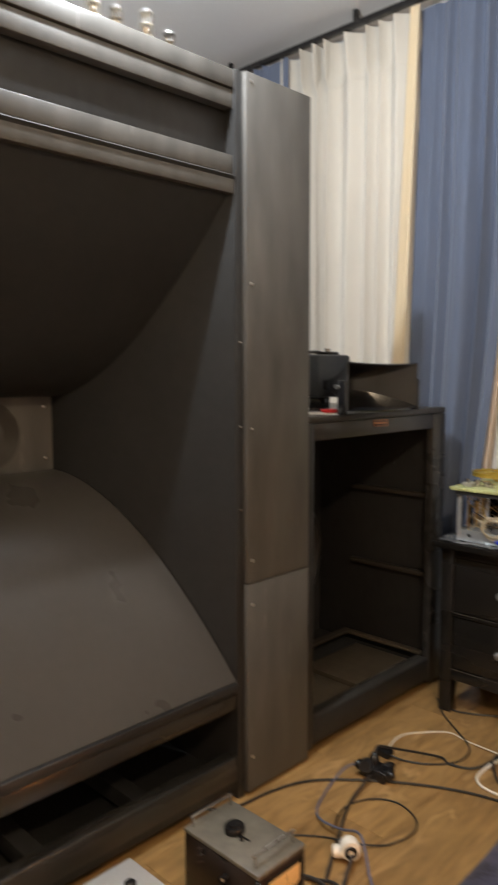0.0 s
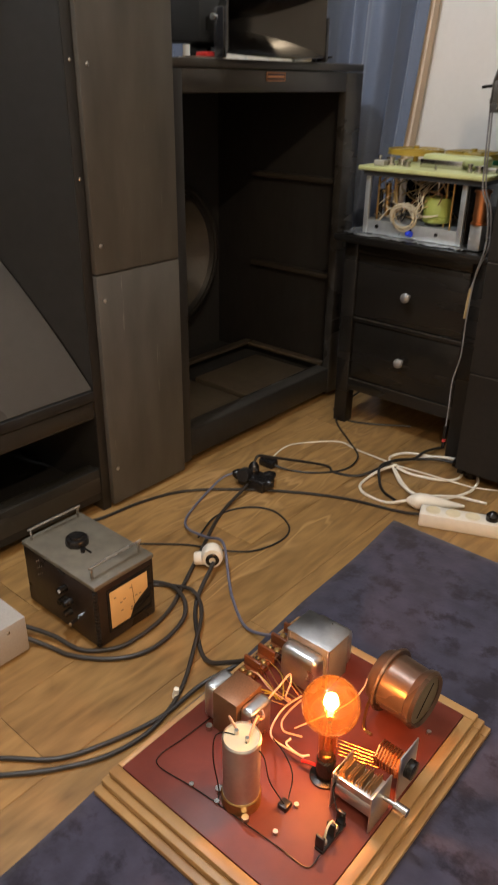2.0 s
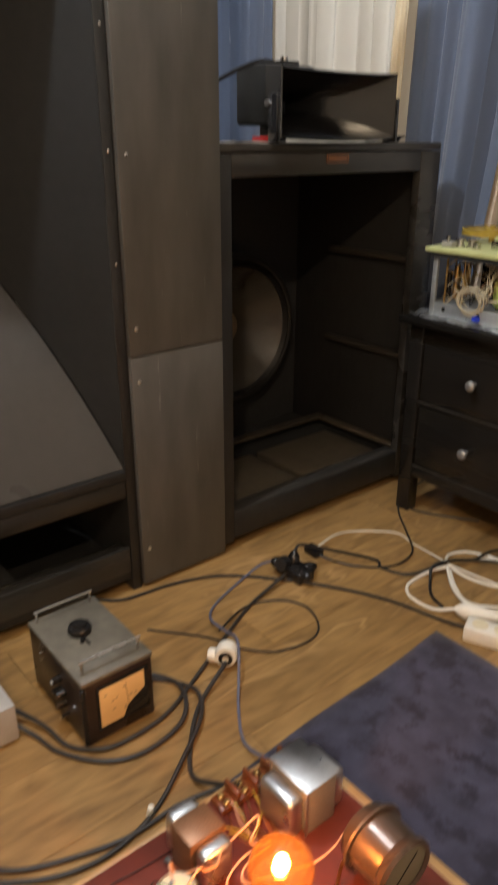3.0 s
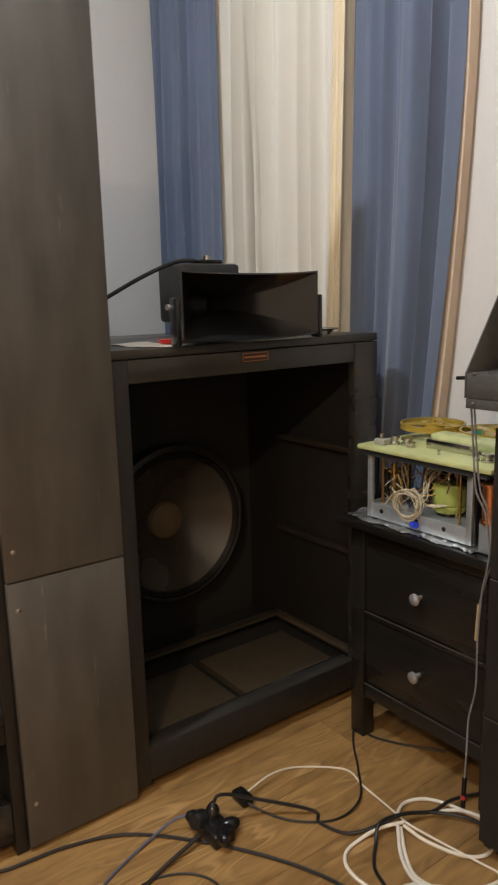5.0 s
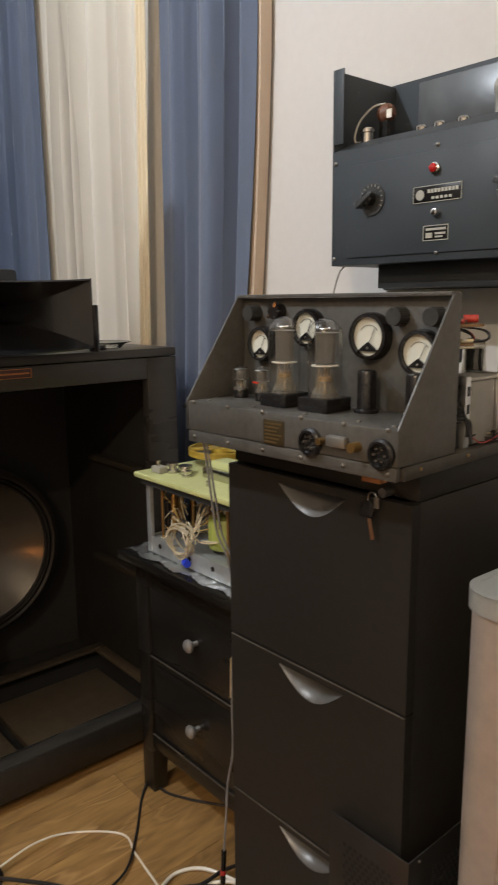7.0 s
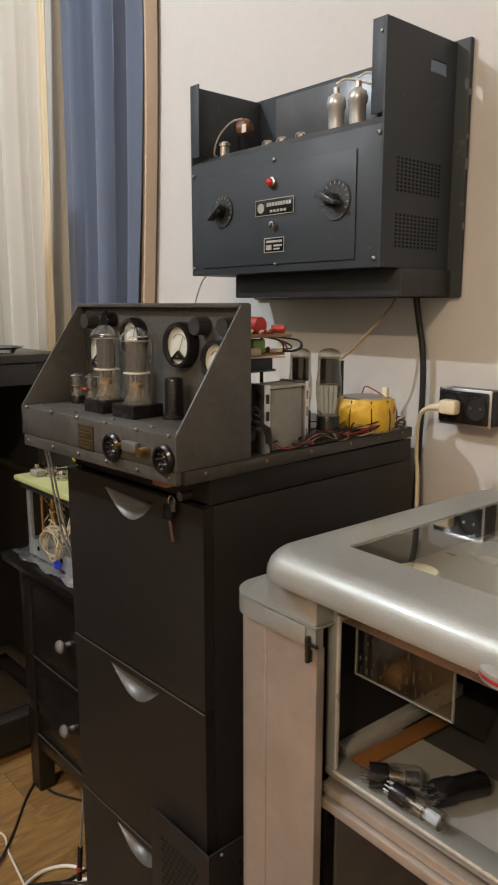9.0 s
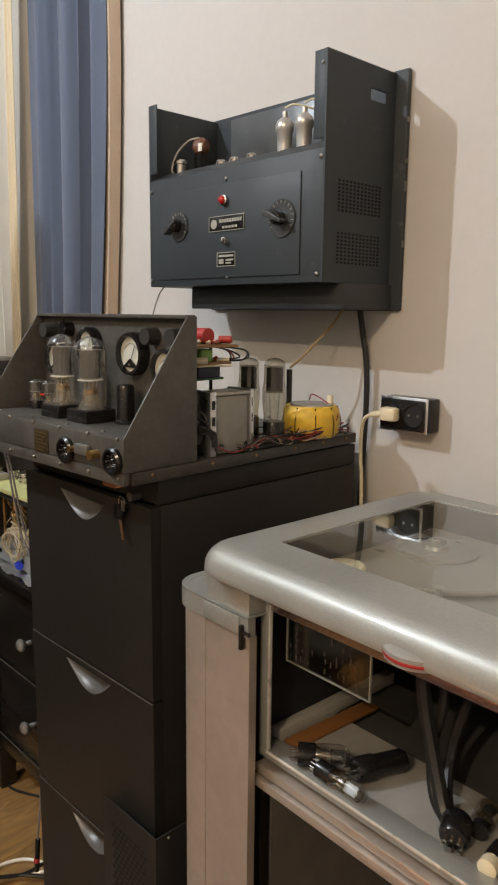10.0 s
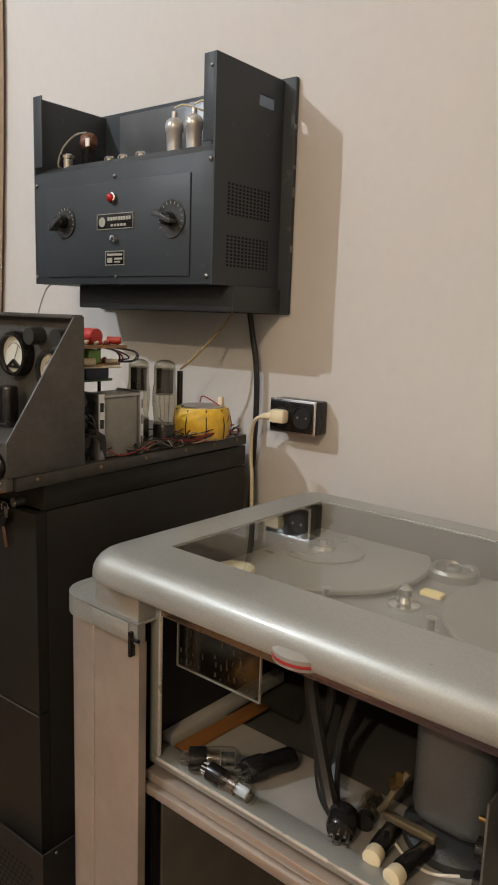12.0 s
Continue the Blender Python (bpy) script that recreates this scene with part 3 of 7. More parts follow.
def bass_cabinet():
    t = thing("bass_cabinet", (-1.78, 2.47, 0), "black-painted wooden bass cabinet with an open front and a large woofer", "loudspeaker")
    X, B, L, R, H = -1.452, -2.10, 2.014, 2.888, 1.142
    part("side", box(B, X - 0.004, L, L + 0.022, 0.02, H - 0.024, 0.002), BLACKWOOD, t)
    part("side", box(B, X - 0.004, R - 0.022, R, 0.02, H - 0.024, 0.002), BLACKWOOD, t)
    part("top_board", box(B, X, L, R, H - 0.022, H, 0.003), DARKRAIL, t)
    part("back_board", box(B, B + 0.02, L + 0.022, R - 0.022, 0.05, H - 0.024), FELT, t)
    part("stile", box(X - 0.03, X, L, L + 0.048, 0.02, H - 0.024, 0.003), BLACKWOOD, t)
    part("stile", box(X - 0.03, X, R - 0.092, R, 0.02, H - 0.024, 0.003), DARKRAIL, t)
    head = part("head_rail", box(X - 0.03, X - 0.001, L + 0.048, R - 0.092, 1.062, H - 0.024, 0.003), DARKRAIL, t)
    part("foot_rail", box(X - 0.06, X - 0.001, L + 0.048, R - 0.092, 0.03, 0.121, 0.004), BLACKWOOD, t)
    # paler strip: the lit line along the rail's top put into colour
    part("worn_edge", box(X - 0.058, X - 0.003, L + 0.05, R - 0.094, 0.1212, 0.1235, 0.001), DARKRAIL, t)
    BROWN = mat("brown_floor_panel", (0.075, 0.060, 0.041), 0.40, vary=0.3, scale=30, bump=0.08)
    part("back_rail", box(-1.925, -1.888, L + 0.022, R - 0.022, 0.106, 0.118, 0.003), mat("brown_rail", (0.050, 0.041, 0.030), 0.42, vary=0.3, scale=30, bump=0.08), t)
    part("side_rail", box(-1.884, X - 0.062, R - 0.058, R - 0.0225, 0.106, 0.118, 0.003), BROWN, t)
    part("bottom_board", box(B + 0.02, X - 0.01, L + 0.022, R - 0.022, 0.045, 0.072), FELT, t)
    for a, b in ((L + 0.050, 2.408), (2.440, R - 0.100)):
        part("floor_panel", box(-1.806, X - 0.064, a, b, 0.073, 0.096, 0.002), BROWN, t, "brown floor panel")
    part("baffle", box(-2.0805, -2.0785, L + 0.022, R - 0.022, 0.12, 1.11), FELT, t)
    for z in (0.79, 0.46):
        part("batten", box(-1.88, X - 0.035, R - 0.052, R - 0.023, z - 0.018, z, 0.003), mat("brown_batten", (0.032, 0.027, 0.021), 0.5, vary=0.3, scale=30), t)
    woofer(t, -1.990, 2.492, 0.500, 0.268)
    for x, y in ((X - 0.05, L + 0.05), (X - 0.05, R - 0.05), (B + 0.05, L + 0.05), (B + 0.05, R - 0.05)):
        part("foot", cyl((x, y, 0), (x, y, 0.046), 0.02), BAKELITE, t)
    plate = part("name_plate", box(X, X + 0.002, 2.389, 2.473, 1.091, 1.113, 0.0006), mat("dark_red_plate", (0.05, 0.02, 0.015), 0.4), head, "small dark plate with a copper rim")
    o = (2.389, 2.473, 1.091, 1.113)
    for y0, y1, z0, z1 in ((o[0], o[1], o[2], o[2] + 0.0015), (o[0], o[1], o[3] - 0.0015, o[3]), (o[0], o[0] + 0.0015, o[2], o[3]), (o[1] - 0.0015, o[1], o[2], o[3]), (o[0] + 0.006, o[1] - 0.006, 1.1, 1.104)):
        part("rim", box(X + 0.002, X + 0.003, y0, y1, z0, z1), COPPER, plate)


bass_cabinet()


def small_horn():
    t = thing("horn_tweeter", (-1.58, 2.41, 1.143), "small black treble horn with box driver on the bass cabinet", "loudspeaker")
    X, yc, zc = -1.425, 2.412, 1.238
    gloss = mat("gloss_black_paint", (0.010, 0.010, 0.011), 0.17, vary=0.2, scale=60, bump=0.01, coat=0.35, rough_vary=0.04)

    def hw(s):
        return 0.018 + 0.197 * s ** 1.15

    def hh(s):
        return 0.014 + 0.067 * s ** 2.1
    for g, name in ((1, "upper_lip"), (-1, "lower_lip")):
        def f(u, v, g=g):
            y = 2 * v - 1
            bow = 0.02 * (1 - y * y) * u
            droop = -0.007 * (1 - y * y) * u
            return Vector((X - 0.27 + 0.27 * u + bow, yc + hw(u) * y, zc + g * hh(u) + droop))
        part(name, surface(f, 20, 20, 0.004), gloss, t)
    for g in (1, -1):
        part("cheek", surface(lambda u, v, g=g: Vector((X - 0.27 + 0.27 * u, yc + g * hw(u), zc + (hh(u) + 0.001) * (2 * v - 1))), 16, 4, 0.004), gloss, t)
        part("stand", box(X - 0.030, X + 0.002, *sorted((yc + g * 0.216, yc + g * 0.231)), 1.143, 1.257, 0.003), gloss, t)
        part("bolt", cyl((X - 0.03, yc + g * 0.226, 1.235), (X - 0.03, yc + g * 0.238, 1.235), 0.007, seg=12), STEEL, t)
    d = part("driver", box(-1.82, -1.68, 2.362, 2.558, 1.188, 1.350, 0.012), CRINKLE, t, "black box-shaped compression driver")
    part("terminal", box(-1.76, -1.70, 2.44, 2.51, 1.350, 1.362, 0.004), BAKELITE, d)
    part("wing_nut", cyl((-1.73, 2.475, 1.362), (-1.73, 2.475, 1.374), 0.012, seg=12), STEEL, d)
    part("neck", cyl((-1.72, yc, zc), (-1.697, yc, zc), 0.05), gloss, t)
    part("cradle", box(-1.80, -1.72, 2.44, 2.48, 1.143, 1.188, 0.003), gloss, t)
    solid("speaker_cable", tube([(-1.74, 2.44, 1.360), (-1.745, 2.38, 1.356), (-1.765, 2.28, 1.315), (-1.79, 2.15, 1.245), (-1.83, 1.97, 1.14), (-1.95, 1.80, 0.9), (-2.12, 1.77, 0.5), (-2.2, 1.78, 0.006)], 0.006), RUBBER, "dark cable running from the treble driver behind the horn", "cable")


small_horn()

# ---- bedside chest ----


def chest():
    t = thing("bedside_chest", (-1.08, 2.83, 0), "black-brown two-drawer wooden chest with grey knobs", "chest of drawers")
    x0, x1, y0, y1 = -1.325, -0.835, 2.655, 3.02
    part("top", box(x0 - 0.025, x1 + 0.025, y0 - 0.035, y1 + 0.005, 0.635, 0.66, 0.005), STAIN, t)
    for x in (x0, x1 - 0.05):
        part("leg", box(x, x + 0.05, y0, y0 + 0.045, 0, 0.635, 0.004), STAIN, t)
        part("leg", box(x, x + 0.05, y1 - 0.045, y1, 0, 0.635, 0.004), STAIN, t)
    for x in (x0 + 0.01, x1 - 0.028):
        part("side_panel", box(x, x + 0.018, y0 + 0.045, y1 - 0.045, 0.13, 0.635), STAIN, t)
    part("back_panel", box(x0 + 0.05, x1 - 0.05, y1 - 0.02, y1 - 0.012, 0.13, 0.635), STAIN, t)
    for z0, z1 in ((0.60, 0.634), (0.375, 0.39), (0.13, 0.172)):
        part("rail", box(x0 + 0.05, x1 - 0.05, y0 + 0.003, y0 + 0.03, z0, z1, 0.002), STAIN, t)
    # pale strips: rubbed edges, with the light they catch put into the colour
    WORN = mat("rubbed_edge", (0.060, 0.053, 0.044), 0.4, vary=0.5, scale=60, stain=25)
    part("rubbed_edge", box(x0 + 0.052, x1 - 0.052, y0 + 0.0015, y0 + 0.004, 0.3885, 0.3908), WORN, t, "pale rubbed edge of the middle rail with its highlight")
    part("rubbed_edge", box(x0 + 0.052, x1 - 0.052, y0 + 0.0015, y0 + 0.004, 0.1705, 0.1725), WORN, t, "pale rubbed edge of the lower rail with its highlight")
    for z0, z1, k in ((0.393, 0.597, 0.493), (0.175, 0.372, 0.278)):
        d = part("drawer", box(x0 + 0.053, x1 - 0.053, y0 + 0.006, y0 + 0.026, z0, z1, 0.004), STAIN, t)
        part("drawer_box", box(x0 + 0.06, x1 - 0.06, y0 + 0.026, y1 - 0.05, z0 + 0.01, z1 - 0.05), STAIN, d)
        part("knob", lathe([(0.006, 0), (0.006, 0.012), (0.010, 0.016), (0.0155, 0.022), (0.015, 0.028), (0.009, 0.033), (0, 0.034)], (-1.08, y0 + 0.006, k), (0, -1, 0), 24),
             mat("grey_knob", (0.30, 0.30, 0.30), 0.35, metal=0.5), d, "round grey metal knob")


chest()

# ---- filing cabinet ----


def file_cabinet():
    t = thing("file_cabinet", (-0.56, 2.76, 0), "tall black-brown three-drawer filing cabinet with scooped handles", "filing cabinet")
    x0, x1, y0, y1 = -0.790, -0.403, 2.546, 3.025
    part("top", box(x0, x1, y0 - 0.003, y1, 0.9885, 1.027, 0.002), FOIL, t)
    part("side", box(x0, x0 + 0.018, y0 + 0.001, y1, 0.02, 0.987, 0.002), FOIL, t)
    part("side", box(x1 - 0.018, x1, y0 + 0.001, y1, 0.02, 0.987, 0.002), FOIL, t)
    part("back", box(x0 + 0.018, x1 - 0.018, y1 - 0.01, y1, 0.02, 0.987), FOIL, t)
    part("plinth", box(x0 + 0.018, x1 - 0.018, y0 + 0.02, y0 + 0.04, 0.02, 0.060), FOIL, t)
    for x in (x0 + 0.03, x1 - 0.06):
        for y in (y0 + 0.04, y1 - 0.06):
            part("caster", lathe([(0, 0), (0.02, 0), (0.02, 0.02), (0, 0.02)], (x, y, 0), (0, 0, 1), 14), BAKELITE, t)
    for z0, z1 in ((0.671, 0.985), (0.355, 0.667), (0.045, 0.351)):
        # the front has a crescent cut out near its upper edge
        bm = bmesh.new()
        cx, cz, rx, drop = -0.594, z1 - 0.013, 0.073, 0.042
        n = 16
        up = [(cx - rx + 2 * rx * k / n, cz) for k in range(n + 1)]
        ya, yb = y0, y0 - 0.018
        grid = {}

        def v(x, y, z):
            key = (round(x, 5), round(y, 5), round(z, 5))
            if key not in grid:
                grid[key] = bm.verts.new((x, y, z))
            return grid[key]
        xs = [p[0] for p in up]
        for y in (ya, yb):
            for k in range(n):
                a, b = xs[k], xs[k + 1]
                bm.faces.new((v(a, y, z1), v(b, y, z1), v(b, y, cz), v(a, y, cz)))
                la, lb = cz - drop * math.sin(math.pi * k / n), cz - drop * math.sin(math.pi * (k + 1) / n)
                bm.faces.new((v(a, y, la), v(b, y, lb), v(b, y, z0), v(a, y, z0)))
            bm.faces.new((v(x0, y, z1), v(xs[0], y, z1), v(xs[0], y, cz), v(xs[0], y, z0), v(x0, y, z0)))
            bm.faces.new((v(x1, y, z1), v(xs[-1], y, z1), v(xs[-1], y, cz), v(xs[-1], y, z0), v(x1, y, z0)))
        for k in range(n):
            a, b = xs[k], xs[k + 1]
            la, lb = cz - drop * math.sin(math.pi * k / n), cz - drop * math.sin(math.pi * (k + 1) / n)
            bm.faces.new((v(a, ya, cz), v(b, ya, cz), v(b, yb, cz), v(a, yb, cz)))
            bm.faces.new((v(a, ya, la), v(b, ya, lb), v(b, yb, lb), v(a, yb, la)))
            bm.faces.new((v(a, ya, z1), v(b, ya, z1), v(b, yb, z1), v(a, yb, z1)))
            bm.faces.new((v(a, ya, z0), v(b, ya, z0), v(b, yb, z0), v(a, yb, z0)))
        for a, b in ((x0, xs[0]), (xs[-1], x1)):
            for z in (z0, z1):
                bm.faces.new((v(a, ya, z), v(b, ya, z), v(b, yb, z), v(a, yb, z)))
        for x in (x0, x1):
            bm.faces.new((v(x, ya, z0), v(x, ya, z1), v(x, yb, z1), v(x, yb, z0)))
        d = part("drawer", bm, FOIL, t)
        # lower drawers: highlight of the rubbed top edge painted as a pale strip
        if z1 < 0.9:
            part("rubbed_edge", box(x0 + 0.002, x1 - 0.002, y0 - 0.0192, y0 - 0.0178, z1 - 0.0016, z1 + 0.0002), mat("greyed_edge", (0.085, 0.078, 0.070), 0.4, vary=0.4, scale=40, stain=12), d)

        def bowl(u, w, cx=cx, cz=cz):
            k = u * 2 - 1
            half = drop * math.cos(k * math.pi / 2)
            return Vector((cx + rx * k, y0 - 0.017 + 0.050 * math.sin(math.pi * min(1, w + 0.02) ** 1.9) * math.cos(k * math.pi / 2), cz - half * (1 - w)))
        part("handle_bowl", surface(bowl, 20, 8), mat("grey_handle_bowl", (0.12, 0.118, 0.115), 0.40, metal=0.2), d, "grey scooped handle recess")
    part("lock", cyl((-0.452, 2.543, 0.996), (-0.452, 2.524, 0.996), 0.007), DULLSCREW, t)
    keys = thing("keys", (-0.466, 2.520, 0.923), "two small keys hanging from the cabinet lock", "keys")
    part("key", extrude_outline([(-0.487, 0.956), (-0.464, 0.960), (-0.458, 0.976), (-0.469, 0.984), (-0.484, 0.979)], "y", 2.517, 2.520, 0.0006), BAKELITE, keys, "black key bow")
    part("blade", extrude_outline([(-0.473, 0.956), (-0.467, 0.956), (-0.460, 0.927), (-0.466, 0.925)], "y", 2.518, 2.5196, 0.0003), mat("copper_brown_key", (0.30, 0.16, 0.09), 0.4, metal=0.8), keys)
    part("ring", tube([(-0.465 + 0.008 * math.cos(a), 2.519, 0.986 + 0.010 * math.sin(a)) for a in (k * 6.28 / 12 for k in range(13))], 0.001, 6, steps=1), STEEL, keys)
    part("blade", extrude_outline([(-0.456, 0.992), (-0.448, 0.992), (-0.448, 0.976), (-0.456, 0.976)], "y", 2.511, 2.513, 0.0003), DULLSCREW, keys)

BEFORE = set(bpy.data.objects)
file_cabinet()
# the cabinet is turned a little away from the wall
TURNED = pose(-0.790, 2.528, 0, 0, 0, 1.0) @ pose(0.790, -2.528, 0)
for ob in set(bpy.data.objects) - BEFORE:
    if not ob.parent:
        ob.matrix_world = TURNED @ ob.matrix_world


def guard():
    t = thing("perforated_guard", (-0.45, 2.52, 0), "black perforated sheet-metal guard round the filing cabinet's corner", "guard")
    SHEET = mat("black_sheet_metal", (0.013, 0.012, 0.011), 0.5, vary=0.2, scale=60)
    front = part("front_sheet", box(-0.530, -0.374, 2.515, 2.518, 0.0, 0.455, 0.0008), SHEET, t)
    side = part("side_sheet", box(-0.377, -0.374, 2.5182, 2.72, 0.0, 0.455, 0.0008), SHEET, t)
    hole = mat("dark_hole", (0.004, 0.004, 0.004), 0.9, vary=0, bump=0)
    fm, sm = bmesh.new(), bmesh.new()
    for r in range(34):
        for c in range(9):
            z = 0.41 - 0.010 * r
            x = -0.500 + 0.011 * c + 0.0055 * (r % 2)
            box(x, x + 0.006, 2.5144, 2.515, z, z + 0.006, bm=fm)
            y = 2.575 + 0.011 * c + 0.0055 * (r % 2)
            box(-0.374, -0.3734, y, y + 0.006, z, z + 0.006, bm=sm)
    part("perforation", fm, hole, front, kind="stuff")
    part("perforation", sm, hole, side, kind="stuff")
    part("screw", screw_bm((-0.3738, 2.540, 0.447), (1, 0, 0), 0.003), STEEL, side)


guard()

# ---- valves ----
VALVE = thin_glass("valve_glass", (0.98, 0.98, 0.965), 0.035, 0.006)
SMOKED = thin_glass("smoked_valve_glass", (0.74, 0.72, 0.65), 0.03)
ANODE = mat("grey_anode", (0.095, 0.092, 0.088), 0.32, metal=0.6, vary=0.2, scale=120, bump=0.05)
MICA = thin_glass("mica_sheet", (0.80, 0.74, 0.64), 0.3)
GETTER = mat("getter_mirror", (0.50, 0.485, 0.46), 0.14, metal=1.0, vary=0.1, bump=0)


PINCH = thin_glass("pinch_glass", (1.0, 0.91, 0.76), 0.06, 0.22)


def valve(at, r, h, base_h, label, dome=True, name="valve", group="valves on the console", axis=(0, 0, 1), base_r=None, getter=True, base=None, square=0.0, bottle=False, flash=True):
    """A radio valve: base, thin glass envelope, and the electrodes inside. at: the underside of its base."""
    at = Vector(at)
    t = thing(name, at, label, "valve", group)
    ax = Vector(axis).normalized()
    br = base_r or r * 0.8
    u = ax.orthogonal().normalized()
    w = ax.cross(u)

    def p(k, a=0.0, b=0.0):
        return at + ax * k + u * a + w * b
    if square:
        part("base", box(at.x - square / 2, at.x + square / 2, at.y - square / 2, at.y + square / 2, at.z, at.z + base_h, 0.002), BAKELITE, t)
    else:
        part("base", lathe([(0, 0), (br, 0), (br, base_h - 0.002), (br * 0.94, base_h), (0, base_h)], at, ax, 24), base or BAKELITE, t)
    body = h - base_h
    arc = [radians(a) for a in (0, 15, 30, 45, 60, 75)]
    rise = r * (0.95 if dome else 0.45)
    if bottle:
        side = [(br * 0.95, base_h - 0.001), (r * 0.85, base_h + body * 0.06), (r, base_h + body * 0.33), (r * 0.98, base_h + body * 0.50), (r * 0.88, base_h + body * 0.64), (r * 0.86, h - r * 0.5)]
        top = [(r * 0.86 * math.cos(a), h - r * 0.5 + r * 0.5 * math.sin(a)) for a in arc]
    else:
        side = [(br * 0.92, base_h - 0.001), (r * 0.97, base_h + body * 0.10), (r, base_h + body * 0.25)]
        top = [(r * math.cos(a), h - rise + rise * math.sin(a)) for a in arc]
    outer = side + top
    env = part("envelope", lathe(outer + [(0, h)], at, ax, 32), SMOKED if bottle else VALVE, t)
    env.visible_shadow = False
    m = Matrix.Translation(at) @ Matrix((u, w, ax)).transposed().to_4x4()
    k0, k1 = base_h + body * (0.42 if not bottle else 0.48), base_h + body * (0.80 if not bottle else 0.84)
    aw = r * (0.62 if bottle else 0.50 if r > 0.02 else 0.40)
    bm = bmesh.new()
    for s in (-1, 1):
        box(-aw, aw, s * r * 0.26 - 0.0006, s * r * 0.26 + 0.0006, k0, k1, bm=bm)
        box(s * aw - 0.0012, s * aw + 0.0012, -r * 0.26, r * 0.26, k0, k1, bm=bm)
        box(-0.001, 0.001, s * r * 0.3 - 0.001, s * r * 0.3 + 0.001, k0, k1, bm=bm)
    bm.transform(m)
    part("anode", bm, mat("dark_anode", (0.020, 0.019, 0.018), 0.25, metal=0.5) if bottle else ANODE, t)
    for s in (-1, 1):
        part("rod", cyl(p(base_h + 0.004, r * 0.3 * s), p(k1 + body * 0.03, r * 0.5 * s), 0.0006, seg=6), STEEL, t)
        part("rod", cyl(p(base_h + 0.004, 0, r * 0.3 * s), p(k0, 0, r * 0.4 * s), 0.0005, seg=6), BRASS, t)
    for k in (k0 - body * 0.02, k1 + body * 0.015):
        part("mica", lathe([(0, k), (r * 0.80, k), (r * 0.80, k + 0.0006), (0, k + 0.0006)], at, ax, 20), MICA, t)
    if not bottle:
        part("pinch", lathe([(r * 0.86, base_h), (r * 0.74, base_h + body * 0.05), (r * 0.52, base_h + body * 0.14), (r * 0.46, base_h + body * 0.30), (0, base_h + body * 0.31)], at, ax, 20), PINCH, t)
    if flash and (bottle or r < 0.02):
        q = r * (0.82 if bottle else 0.93)
        part("getter_flash", lathe([(q, h - r * 0.62), (q * 0.99, h - r * 0.45), (q * 0.80, h - r * 0.22), (q * 0.45, h - r * 0.08), (0, h - r * 0.05)], at, ax, 24), GETTER, t)
    if r > 0.02 and not bottle:
        part("spacer", lathe([(r * 0.30, base_h + body * 0.395), (r * 0.80, base_h + body * 0.395), (r * 0.80, base_h + body * 0.408), (r * 0.30, base_h + body * 0.408)], at, ax, 20), WHITEPLASTIC, t)
        part("collar", lathe([(r * 0.34, base_h + body * 0.20), (r * 0.36, base_h + body * 0.205), (r * 0.36, base_h + body * 0.25), (r * 0.32, base_h + body * 0.255)], at, ax, 16), BRASS, t)
        for k in range(6):
            c, s = math.cos(k * 1.047), math.sin(k * 1.047)
            part("support", cyl(p(base_h + body * 0.25, r * 0.2 * c, r * 0.2 * s), p(k0, r * 0.5 * c, r * 0.45 * s), 0.0005, seg=5), BRASS if k % 2 else STEEL, t)
    if getter and r > 0.02 and not bottle:
        part("getter", lathe([(r * 0.40, k1 + body * 0.06), (r * 0.42, k1 + body * 0.065), (r * 0.40, k1 + body * 0.075), (r * 0.38, k1 + body * 0.065), (r * 0.40, k1 + body * 0.06)], at, ax, 20), STEEL, t)
    return t


# ---- amplifier console on the filing cabinet ----
DIAL = mat("meter_dial", (0.52, 0.525, 0.46), 0.5, vary=0.04, scale=60, bump=0)


def round_meter(parent, x, y, z, r, axis=(0, -1, 0)):
    m = part("meter", lathe([(r, 0), (r, 0.012), (r * 0.94, 0.018), (r * 0.81, 0.019), (r * 0.79, 0.012)], (x, y, z), axis, 36), BAKELITE, parent, "round black panel meter with a white dial")
    part("dial", lathe([(0, 0.011), (r * 0.795, 0.011), (r * 0.795, 0.009)], (x, y, z), axis, 32), DIAL, m)
    part("scale", tube([(x + r * 0.52 * math.cos(a), y - 0.0115, z + r * 0.52 * math.sin(a) - r * 0.05) for a in [0.6 + 1.94 * k / 10 for k in range(11)]], 0.0004, 4, steps=1), BAKELITE, m)
    part("needle", tube([(x, y - 0.013, z - r * 0.35), (x + r * 0.34, y - 0.013, z + r * 0.38)], 0.0005, 4, steps=1), BAKELITE, m)
    part("boss", extrude_outline([(x - r * 0.52, z - r * 0.60), (x + r * 0.52, z - r * 0.60), (x + r * 0.20, z - r * 0.36), (x, z - r * 0.22), (x - r * 0.20, z - r * 0.36)], "y", y - 0.015, y - 0.0115), BAKELITE, m)
    part("screw", screw_bm((x, y - 0.015, z - r * 0.48), (0, -1, 0), 0.0022), DULLSCREW, m)
    return m


